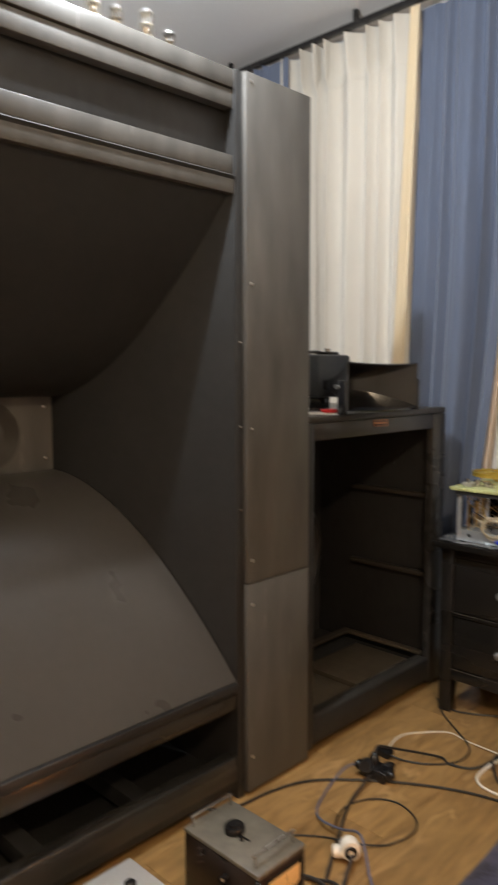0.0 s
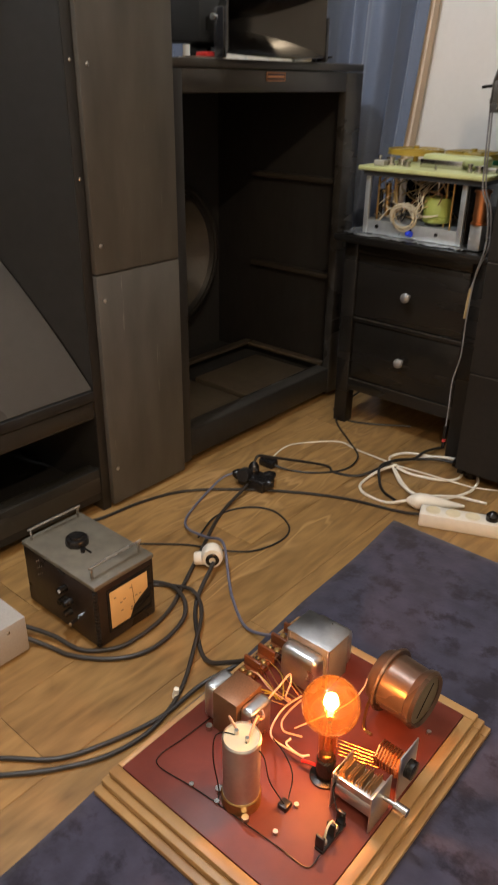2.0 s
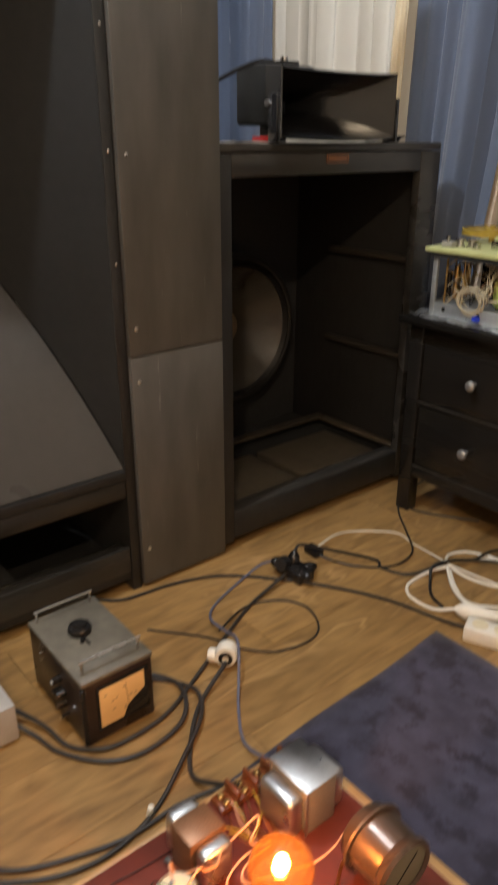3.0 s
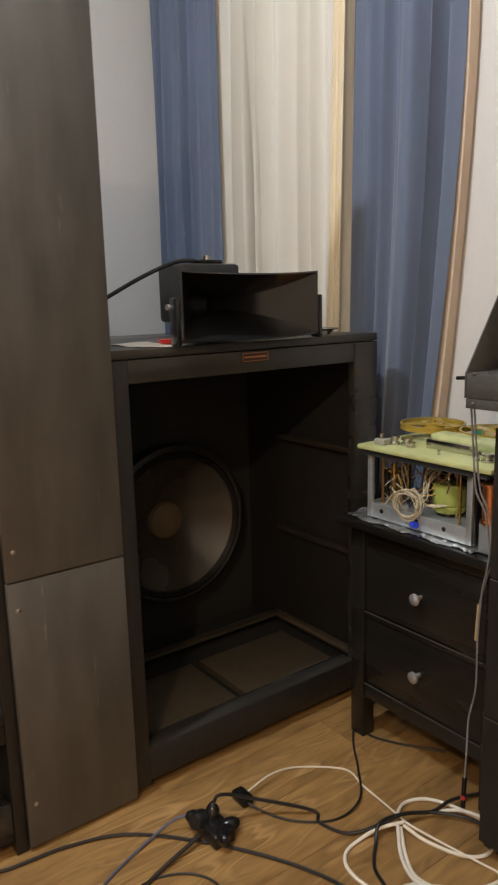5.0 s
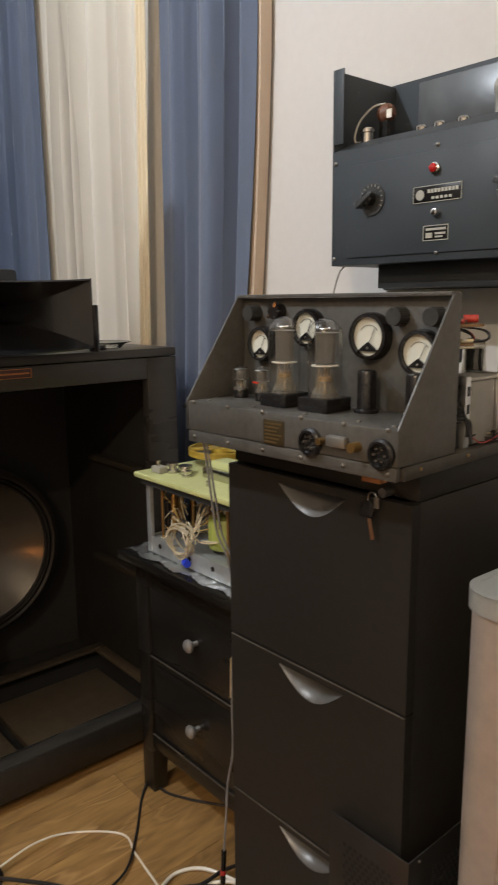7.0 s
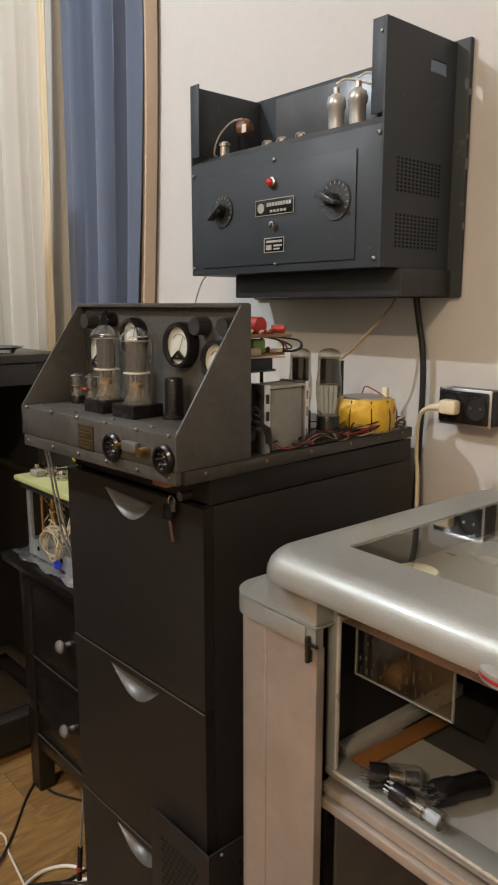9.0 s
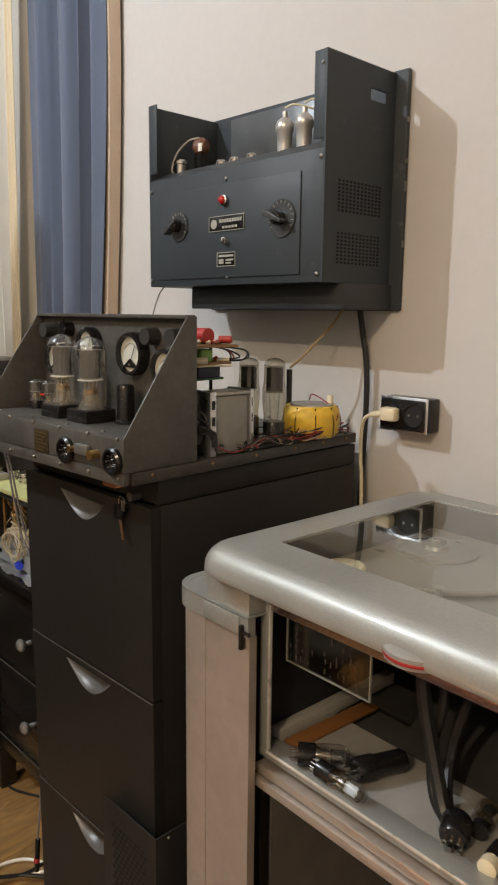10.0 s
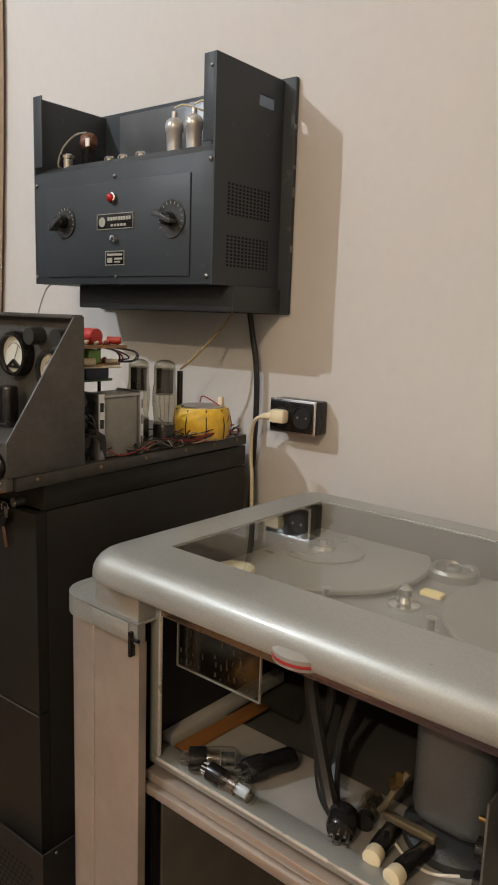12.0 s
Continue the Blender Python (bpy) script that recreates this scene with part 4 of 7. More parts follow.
def knurled_knob(parent, x, y, z, r=0.016, h=0.022):
    bm = bmesh.new()
    n = 48
    ring = [(r * (1 + 0.04 * (k % 2)) * math.cos(2 * math.pi * k / n), r * (1 + 0.04 * (k % 2)) * math.sin(2 * math.pi * k / n)) for k in range(n)]
    a = [bm.verts.new((x + p, y, z + q)) for p, q in ring]
    b = [bm.verts.new((x + p * 0.93, y - h, z + q * 0.93)) for p, q in ring]
    bm.faces.new(a)
    bm.faces.new(b)
    for k in range(n):
        bm.faces.new((a[k], a[(k + 1) % n], b[(k + 1) % n], b[k]))
    return part("knob", bm, mat("greyed_bakelite", (0.032, 0.032, 0.031), 0.38, vary=0.3, scale=120), parent, "knurled black knob")


def console():
    t = thing("amplifier_console", (-0.575, 2.74, 1.041), "dark grey steel valve amplifier with sloping cheeks and round meters", "amplifier")
    x0, x1, yf, yp, zt = -0.803, -0.372, 2.452, 2.588, 1.106
    # front box, open deck behind the panel
    front = part("front_box", box(x0, x1, yf, yp - 0.0032, 1.0568, zt, 0.003), CONSOLE, t)
    apron = part("apron", box(x0, x1, yf, yf + 0.012, 1.037, 1.0564, 0.002), CONSOLE, t)
    part("panel", box(x0, x1, yp - 0.003, yp, 1.060, 1.274, 0.0006), CONSOLE, t)
    part("hood", box(x0, x1, yp - 0.018, yp + 0.002, 1.2742, 1.280, 0.001), CONSOLE, t)
    for x in (x0, x1 - 0.003):
        part("cheek", extrude_outline([(yf - 0.0005, 1.057), (yp + 0.002, 1.057), (yp + 0.002, 1.278), (yp - 0.016, 1.278), (yf - 0.0005, zt)], "x", *((x - 0.003, x) if x == x0 else (x + 0.003, x + 0.006)), 0.0004), CONSOLE, t)
    part("screw", screw_bm((x0 - 0.0032, yf + 0.035, 1.118), (-1, 0, 0), 0.003), DULLSCREW, t)
    part("rear_deck", box(x0 - 0.003, x1 + 0.006, yf + 0.0125, 3.004, 1.037, 1.0562, 0.002), mat("dark_tray_paint", (0.034, 0.032, 0.028), 0.4, vary=0.35, scale=60, stain=12, scuff=((0.10, 0.085, 0.06), 0.66, 40.0, (1, 1, 1))), t)
    for y in (2.50, 2.62, 2.72, 2.82, 2.90, 2.97):
        part("screw", screw_bm((x1 + 0.0062, y, 1.049), (1, 0, 0), 0.003), mat("dull_brass_screw", (0.25, 0.17, 0.08), 0.4, metal=0.8), t)
    for x in (-0.785, -0.70, -0.62, -0.54, -0.46, -0.385):
        part("screw", screw_bm((x, yf - 0.001, 1.105), (0, -1, 0), 0.003), DULLSCREW, front)
        part("screw", screw_bm((x, yf - 0.001, 1.047), (0, -1, 0), 0.003), DULLSCREW, apron)
    for x in (-0.77, -0.66, -0.55, -0.45, -0.39):
        part("screw", screw_bm((x, yf + 0.02, zt + 0.001), (0, 0, 1), 0.0035), DULLSCREW, front)
    # rating plate with unreadable lines
    pl = part("rating_plate", box(-0.617, -0.574, yf - 0.0015, yf, 1.0575, 1.0955, 0.0005), mat("dark_brass_plate", (0.085, 0.062, 0.030), 0.45, metal=0.6, vary=0.3), front, "aged brass rating plate")
    for k in range(6):
        part("line", box(-0.613, -0.578 - 0.005 * (k % 3), yf - 0.0022, yf - 0.0015, 1.0885 - k * 0.0056, 1.0910 - k * 0.0056), mat("dull_gilt", (0.24, 0.17, 0.08), 0.4, metal=0.8), pl)
    for x in (-0.519, -0.394):
        s = part("socket", lathe([(0.021, 0), (0.021, 0.006), (0.018, 0.009), (0.015, 0.009), (0.014, 0.002), (0, 0.002)], (x, yf, 1.072), (0, -1, 0), 28), BAKELITE, front, "round black front socket")
        for a in range(6):
            part("pin", cyl((x + 0.009 * math.cos(a * 1.047), yf - 0.001, 1.072 + 0.009 * math.sin(a * 1.047)), (x + 0.009 * math.cos(a * 1.047), yf - 0.008, 1.072 + 0.009 * math.sin(a * 1.047)), 0.0018, seg=8), STEEL, s)
    part("fuse_holder", box(-0.485, -0.450, yf - 0.011, yf, 1.072, 1.088, 0.003), mat("grey_zinc", (0.24, 0.23, 0.21), 0.35, metal=0.7), front)
    part("terminal", cyl((-0.435, yf, 1.077), (-0.435, yf - 0.016, 1.077), 0.007, seg=14), BRASS, front)
    part("terminal", cyl((-0.497, yf, 1.077), (-0.497, yf - 0.012, 1.077), 0.005, seg=14), BRASS, front)
    part("bracket_tab", box(-0.43, -0.40, yf + 0.004, yf + 0.02, 1.030, 1.0368), COPPER, apron)
    y = yp - 0.003
    for x, z, r in ((-0.748, 1.197, 0.030), (-0.640, 1.226, 0.031), (-0.514, 1.216, 0.036), (-0.424, 1.195, 0.034)):
        round_meter(t, x, y, z, r)
    for x, z in ((-0.769, 1.249), (-0.462, 1.246), (-0.400, 1.246)):
        knurled_knob(t, x, y, z, 0.0135, 0.024)
    sw = part("switch", cyl((-0.71, y, 1.252), (-0.71, y - 0.02, 1.252), 0.013, seg=12), BAKELITE, t)
    for a in range(5):
        part("lever", cyl((-0.71, y - 0.016, 1.252), (-0.71 + 0.017 * math.cos(a * 1.256), y - 0.02, 1.252 + 0.017 * math.sin(a * 1.256)), 0.0025, seg=8), BAKELITE, sw)


BEFORE = set(bpy.data.objects)
console()
valve((-0.641, 2.522, 1.106), 0.0255, 0.140, 0.021, "large clear glass power valve on a square black base", square=0.056)
valve((-0.556, 2.522, 1.106), 0.0265, 0.138, 0.021, "large clear glass power valve on a square black base", square=0.058)
valve((-0.764, 2.540, 1.1065), 0.0158, 0.056, 0.014, "small clear glass valve in a black holder", flash=False)
marked = valve((-0.704, 2.533, 1.1065), 0.0150, 0.058, 0.014, "small clear glass valve with red printed mark", flash=False)
part("printed_mark", box(-0.711, -0.697, 2.5172, 2.5178, 1.1365, 1.1395), mat("red_print", (0.55, 0.04, 0.02), 0.4), marked, "small red printed mark")
for xy in ((-0.496, 2.548), (-0.410, 2.548)):
    v = thing("valve", (*xy, 1.1065), "small black-painted metal valve on the console deck", "valve", "valves on the console")
    part("can", lathe([(0, 0), (0.019, 0), (0.019, 0.004), (0.0145, 0.006), (0.0145, 0.058), (0.0125, 0.062), (0.006, 0.063), (0, 0.063)], (*xy, 1.1065), (0, 0, 1), 24), BAKELITE, v)


# the console stands askew like the cabinet under it
ASKEW = pose(-0.815, 2.461, -0.007, 0, 0, 2.6) @ Matrix.Scale(0.984, 4, (1, 0, 0)) @ pose(0.803, -2.452, 0)
for ob in set(bpy.data.objects) - BEFORE:
    if not ob.parent:
        ob.matrix_world = ASKEW @ ob.matrix_world


def rear_parts():
    """What stands on the console's open rear chassis."""
    z = 1.0495
    t = thing("output_transformer", (-0.45, 2.74, z), "grey laminated transformer standing on the open chassis", "transformer", "chassis parts")
    part("core", box(-0.478, -0.430, 2.697, 2.768, z + 0.002, z + 0.096, 0.002), mat("grey_lamination", (0.21, 0.205, 0.19), 0.45, vary=0.15, scale=60), t)
    part("cover", box(-0.481, -0.427, 2.695, 2.770, z + 0.0965, z + 0.101, 0.001), mat("grey_cover", (0.33, 0.32, 0.30), 0.4, metal=0.3), t)
    for y, a in ((2.682, 0.013), (2.769, 0.008)):
        f = part("frame", box(-0.484, -0.425, y, y + a, z, z + 0.104, 0.0015), ALU, t, "pale slotted bracket")
        for zz in (0.016, 0.050, 0.076):
            part("slot", box(-0.4252, -0.4246, y + 0.003, y + a - 0.003, z + zz, z + zz + 0.014), BAKELITE, f)
    for k in range(3):
        part("coil", lathe([(0, 0), (0.011, 0), (0.0125, 0.004), (0.0125, 0.022), (0.011, 0.026), (0, 0.026)], (-0.462, 2.662 - 0.004 * k, z + 0.030 + 0.031 * k), (1, 0.25, 0.05), 16), BAKELITE, t)
    part("coil_post", box(-0.470, -0.452, 2.650, 2.668, z, z + 0.115, 0.002), BAKELITE, t)
    for k in range(4):
        part("coil_wire", tube([(-0.440, 2.660, z + 0.075 - 0.012 * k), (-0.424, 2.668, z + 0.070 - 0.010 * k), (-0.420, 2.676 + 0.004 * k, z + 0.04), (-0.418, 2.690, z + 0.006)], 0.0016, 6, steps=4), RUBBER, t)
    valve((-0.504, 2.830, z), 0.0210, 0.148, 0.040, "bottle-shaped glass rectifier valve on a black base", group="chassis parts", bottle=True, flash=False, base_r=0.0195)
    valve((-0.430, 2.822, z), 0.0215, 0.151, 0.040, "bottle-shaped glass rectifier valve on a black base", group="chassis parts", bottle=True, flash=False, base_r=0.0195)
    t = thing("toroid", (-0.42, 2.912, z), "yellow-taped toroidal transformer with dark lead wires", "transformer", "chassis parts")
    prof = [(0.020, 0.002), (0.047, 0.0), (0.053, 0.008), (0.055, 0.03), (0.053, 0.050), (0.047, 0.058), (0.022, 0.058), (0.018, 0.045), (0.018, 0.006), (0.020, 0.002)]
    part("ring", lathe(prof, (-0.42, 2.912, z), (0, 0, 1), 40), mat("yellow_tape", (0.66, 0.42, 0.04), 0.4, vary=0.2, scale=80, stain=20, bump=0.2), t)
    part("washer", lathe([(0, 0.058), (0.041, 0.058), (0.041, 0.061), (0, 0.061)], (-0.42, 2.912, z), (0, 0, 1), 30), ALU, t)
    for k in range(9):
        c, s = math.cos(k * 0.7), math.sin(k * 0.7)
        part("thread", tube([(-0.42 + 0.049 * c, 2.912 + 0.049 * s, z + 0.057), (-0.42 + 0.056 * c, 2.912 + 0.056 * s, z + 0.03), (-0.42 + 0.055 * c, 2.912 + 0.055 * s, z + 0.004)], 0.001, 5), BAKELITE, t)
    part("tag", box(-0.404, -0.394, 2.938, 2.946, z + 0.056, z + 0.076, 0.001), CREAM, t)
    t = thing("circuit_board", (-0.55, 2.69, z), "stacked circuit boards with red capacitors and wires", "circuit board", "chassis parts")
    tan = mat("pertinax", (0.24, 0.13, 0.055), 0.5, vary=0.3)
    green = mat("green_board", (0.05, 0.14, 0.05), 0.5)
    for zz, x in ((0.143, -0.446), (0.172, -0.430)):
        part("board", box(-0.58, x, 2.640, 2.735, z + zz, z + zz + 0.004, 0.0006), tan, t)
    part("board", box(-0.58, -0.466, 2.640, 2.735, z + 0.116, z + 0.120, 0.0006), green, t)
    part("choke", box(-0.500, -0.452, 2.668, 2.716, z + 0.1205, z + 0.141, 0.003), mat("navy_choke", (0.012, 0.014, 0.035), 0.4), t, "dark blue wound choke")
    part("film_capacitor", box(-0.478, -0.450, 2.672, 2.698, z + 0.1475, z + 0.169, 0.003), mat("lime_capacitor", (0.16, 0.30, 0.06), 0.35), t, "lime green block capacitor")
    for x, y in ((-0.572, 2.650), (-0.572, 2.735), (-0.50, 2.650), (-0.50, 2.735)):
        part("pillar", cyl((x, y, z), (x, y, z + 0.172), 0.003, seg=8), BAKELITE, t)
    red = mat("red_capacitor", (0.34, 0.028, 0.02), 0.4, vary=0.2)
    part("capacitor", cyl((-0.545, 2.690, z + 0.1895), (-0.455, 2.692, z + 0.1895), 0.0130, seg=16), red, t, "red capacitor")
    part("capacitor", cyl((-0.452, 2.712, z + 0.184), (-0.434, 2.724, z + 0.184), 0.006, seg=16), red, t, "red capacitor")
    rnd = random.Random(5)
    for k in range(80):
        x, y = rnd.uniform(-0.55, -0.452), rnd.uniform(2.65, 2.710)
        zz = z + rnd.choice((0.147, 0.147, 0.176))
        m = rnd.choice((CREAM, COPPER, red, BAKELITE, BAKELITE, green, STEEL))
        part("component", cyl((x, y, zz + 0.003), (x + rnd.uniform(-0.012, 0.012), y + 0.018, zz + 0.004), rnd.choice((0.003, 0.004, 0.006)), seg=10), m, t)
    for k in range(22):
        x, y = rnd.uniform(-0.458, -0.434), rnd.uniform(2.645, 2.725)
        zz = z + (0.1775 if k % 3 else 0.1485)
        x -= 0.0 if k % 3 else 0.016
        part("component", cyl((x, y, zz + 0.002), (x + rnd.uniform(-0.008, 0.003), y + rnd.uniform(0.004, 0.010), zz + 0.004), rnd.choice((0.0018, 0.0025, 0.0035)), seg=8), rnd.choice((STEEL, STEEL, red, CREAM, COPPER)), t)
    part("wire", tube([(-0.475, 2.655, z + 0.122), (-0.456, 2.660, z + 0.139), (-0.448, 2.690, z + 0.141), (-0.446, 2.735, z + 0.140)], 0.0016, 6), CREAM, t)
    t = thing("wiring", (-0.5, 2.8, z), "tangle of dark, red and cream wires across the chassis", "wires", "chassis parts")
    cols = [RUBBER, RUBBER, RUBBER, mat("red_wire", (0.26, 0.03, 0.03), 0.4), RUBBER, mat("grey_brown_wire", (0.14, 0.12, 0.10), 0.4), mat("aged_wire", (0.36, 0.31, 0.22), 0.4)]
    for k in range(76):
        pts = []
        x, y = rnd.choice((rnd.uniform(-0.48, -0.385), rnd.uniform(-0.40, -0.372))), rnd.uniform(2.62, 2.9)
        for s in range(5):
            pts.append((max(-0.60, min(-0.372, x)), min(2.965, y), z + 0.003 + rnd.random() ** 2 * 0.02))
            x += rnd.uniform(-0.04, 0.04)
            y += rnd.uniform(-0.01, 0.06)
        part("wire", tube(pts, 0.0012, 5, steps=4), rnd.choice(cols), t)
    for k in range(5):
        x0 = rnd.uniform(-0.57, -0.50)
        part("wire", tube([(x0 + 0.05, 2.70, z + 0.172), (x0 + 0.09, 2.71 + rnd.uniform(0, 0.04), z + 0.165), (x0 + 0.10, 2.71 + rnd.uniform(0, 0.05), z + 0.150), (x0 + 0.04, 2.73, z + 0.145)], 0.0015, 5, steps=4), cols[k % 4], t)
    part("lead", tube([(-0.375, 2.90, z + 0.01), (-0.37, 2.93, z + 0.045), (-0.43, 2.93, z + 0.075), (-0.46, 2.95, z + 0.06)], 0.0013, 5), cols[3], t)
    t = thing("stick", (-0.505, 2.94, z), "upright black post with a probe clip", "probe", "chassis parts")
    part("post", cyl((-0.505, 2.94, z), (-0.505, 2.94, z + 0.118), 0.006, seg=12), BAKELITE, t)


BEFORE = set(bpy.data.objects)
rear_parts()
for ob in set(bpy.data.objects) - BEFORE:
    if not ob.parent:
        step = (0.022, -0.030) if ob.name == "output_transformer" else (0.0, 0.0) if ob.name == "circuit_board" or ob.get("category") == "valve" else (-0.028, 0.028)
        ob.matrix_world = pose(*step, 0) @ ob.matrix_world

# ---- amplifier on the wall ----
ENAMEL = mat("blue_black_enamel", (0.029, 0.0355, 0.0415), 0.56, vary=0.18, scale=300, stain=7, bump=0.04, rough_vary=0.08, scuff=((0.075, 0.082, 0.088), 0.66, 22.0, (1, 1, 1)))


def wall_amplifier():
    t = thing("wall_amplifier", (-0.62, 3.09, 1.28), "blue-black enamelled steel wall amplifier with two knobs and valves on top", "amplifier")
    x0, x1, y0, yb = -0.883, -0.383, 2.886, 3.068
    zb, zf, zt = 1.331, 1.552, 1.706
    part("back_plate", box(x0 - 0.02, -0.357, yb + 0.009, 3.089, 1.283, 1.712, 0.004), ENAMEL, t)
    part("side", box(x0, x0 + 0.004, y0, yb + 0.009, zb, zt, 0.0012), ENAMEL, t)
    # the near side has a slot near its upper rear corner
    bm = box(x1 - 0.004, x1, y0, yb + 0.009, zb, 1.648)
    box(x1 - 0.004, x1, y0, yb + 0.009, 1.668, zt, bm=bm)
    box(x1 - 0.004, x1, y0, 3.003, 1.648, 1.668, bm=bm)
    box(x1 - 0.004, x1, 3.046, yb + 0.009, 1.648, 1.668, bm=bm)
    side = part("side", bm, ENAMEL, t)
    for x in (x0 + 0.004, x1 - 0.028):
        part("flange", box(x, x + 0.024, y0, y0 + 0.003, zf + 0.015, zt, 0.0008), ENAMEL, t)
    front = part("front", box(x0 + 0.004, x1 - 0.004, y0, y0 + 0.004, zb, zf, 0.001), ENAMEL, t)
    part("cover", box(x0 + 0.045, x1 - 0.052, y0 - 0.003, y0, zb + 0.014, zf - 0.032, 0.001), ENAMEL, front)
    part("sloping_edge", extrude_outline([(y0, zf), (y0 + 0.045, zf + 0.022), (y0 + 0.045, zf + 0.018), (y0 + 0.004, zf - 0.004)], "x", x0 + 0.004, x1 - 0.004), ENAMEL, t)
    part("deck", box(x0 + 0.004, x1 - 0.004, y0 + 0.045, yb + 0.009, zf + 0.010, zf + 0.016), ENAMEL, t)
    part("bottom", box(x0 + 0.004, x1 - 0.004, y0 + 0.004, yb + 0.009, zb, zb + 0.004), ENAMEL, t)
    part("screen", box(-0.79, -0.52, yb - 0.03, yb - 0.024, zf + 0.016, 1.69, 0.002), mat("grey_screen", (0.10, 0.105, 0.11), 0.4, metal=0.4), t, "grey metal screen plate")
    part("bracket", box(-0.80, -0.375, 2.935, yb + 0.009, 1.285, zb, 0.002), CRINKLE, t)
    # ventilation holes as dark studs sunk in the side
    hole = mat("dark_hole", (0.004, 0.004, 0.004), 0.9, vary=0, bump=0)
    for base in (1.452, 1.364):
        bm = bmesh.new()
        for r in range(9):
            for c in range(12):
                y, z = 2.922 + 0.0104 * c, base + 0.0062 * r
                box(x1 - 0.0005, x1 + 0.0003, y, y + 0.0060, z, z + 0.0038, bm=bm)
        part("vent_grille", bm, hole, side, "block of small ventilation holes", kind="stuff")
    for x, z, r, a in ((-0.775, 1.452, 0.030, 0.5), (-0.478, 1.444, 0.033, -0.4)):
        k = part("dial_knob", lathe([(0, 0.004), (r, 0.004), (r, 0.001), (r * 0.9, 0)], (x, y0 - 0.002, z), (0, -1, 0), 32), mat("grey_scale_disc", (0.075, 0.078, 0.080), 0.30, metal=0.5, vary=0.45, scale=120), front, "pointer knob on a round scale")
        part("grip", lathe([(0.012, 0.004), (0.012, 0.02), (0.008, 0.024), (0, 0.024)], (x, y0 - 0.003, z), (0, -1, 0), 20), BAKELITE, k)
        for j in range(13):
            q = radians(-30 + 20 * j)
            part("tick", tube([(x + r * 0.78 * math.cos(q), y0 - 0.0064, z + r * 0.78 * math.sin(q)), (x + r * 0.93 * math.cos(q), y0 - 0.0064, z + r * 0.93 * math.sin(q))], 0.0005, 4, steps=1), DIAL, k)
        part("hub_screw", screw_bm((x, y0 - 0.0275, z), (0, -1, 0), 0.004), STEEL, k)
        c, s = math.cos(a), math.sin(a)
        part("pointer", extrude_outline([(x - 0.026 * c - 0.006 * s, z - 0.026 * s + 0.006 * c), (x - 0.026 * c + 0.006 * s, z - 0.026 * s - 0.006 * c), (x + 0.020 * c + 0.003 * s, z + 0.020 * s - 0.003 * c), (x + 0.020 * c - 0.003 * s, z + 0.020 * s + 0.003 * c)], "y", y0 - 0.03, y0 - 0.012, 0.001), mat("smeared_knob", (0.050, 0.051, 0.053), 0.22, vary=0.5, scale=90), k)
    lamp = part("pilot_lamp", lathe([(0.010, 0), (0.010, 0.006), (0.007, 0.008)], (-0.632, y0 - 0.003, 1.490), (0, -1, 0), 20), STEEL, front)
    part("lens", lathe([(0.0075, 0.006), (0.0075, 0.011), (0.004, 0.015), (0, 0.016)], (-0.632, y0 - 0.003, 1.490), (0, -1, 0), 20), mat("red_lens", (0.45, 0.02, 0.02), 0.15, vary=0.1), lamp, "red pilot lens")
    part("button", lathe([(0.008, 0), (0.008, 0.004), (0.006, 0.010), (0, 0.012)], (-0.627, y0 - 0.003, 1.415), (0, -1, 0), 18), CHROME, front)
    white = mat("plate_white", (0.36, 0.35, 0.30), 0.45, metal=0.2, vary=0.15)
    # maker's plate: its mark and brand as plain shapes
    pl = part("name_plate", box(-0.678, -0.576, y0 - 0.0045, y0 - 0.003, 1.433, 1.462, 0.0003), BAKELITE, front, "black maker's plate with a pale rim")
    for a in ((-0.678, -0.576, 1.433, 1.4342), (-0.678, -0.576, 1.4608, 1.462), (-0.678, -0.6768, 1.433, 1.462), (-0.5772, -0.576, 1.433, 1.462), *((-0.647 + 0.0073 * k, -0.6415 + 0.0073 * k, 1.449, 1.4555) for k in range(9)), *((-0.638 + 0.009 * k, -0.632 + 0.009 * k, 1.438, 1.4425) for k in range(5))):
        part("mark", box(a[0], a[1], y0 - 0.0052, y0 - 0.0045, a[2], a[3]), white, pl)
    part("emblem", lathe([(0, 0), (0.009, 0), (0.009, 0.0008), (0, 0.0008)], (-0.663, y0 - 0.0045, 1.447), (0, -1, 0), 16), white, pl)
    pl = part("rating_plate", box(-0.654, -0.600, y0 - 0.0045, y0 - 0.003, 1.366, 1.393, 0.0003), BAKELITE, front, "small dark rating plate with pale bars")
    for a in ((-0.654, -0.600, 1.366, 1.3675), (-0.654, -0.600, 1.3915, 1.393), (-0.654, -0.6525, 1.3675, 1.3915), (-0.6015, -0.600, 1.3675, 1.3915), (-0.648, -0.606, 1.384, 1.388), (-0.648, -0.634, 1.371, 1.380), (-0.628, -0.606, 1.3765, 1.380), (-0.628, -0.612, 1.371, 1.3740)):
        part("bar", box(a[0], a[1], y0 - 0.005, y0 - 0.0045, a[2], a[3]), white, pl)
    for x, z in ((-0.632, 1.530), (-0.627, 1.345), (-0.873, 1.530), (-0.875, 1.345), (-0.395, 1.345), (-0.391, 1.538)):
        part("screw", screw_bm((x, y0 - 0.0015, z), (0, -1, 0), 0.004), DULLSCREW, front)
    part("screw", screw_bm((-0.392, y0 - 0.0005, 1.685), (0, -1, 0), 0.003), DULLSCREW, front)
    for z, h in ((1.40, 0.02), (1.55, 0.012), (1.62, 0.016), (1.50, 0.03)):
        part("chip", box(-0.358, -0.3562, yb + 0.011, yb + 0.018, z, z + h * 0.6, 0.0008), DULLSCREW, t)
    zd = zf + 0.016
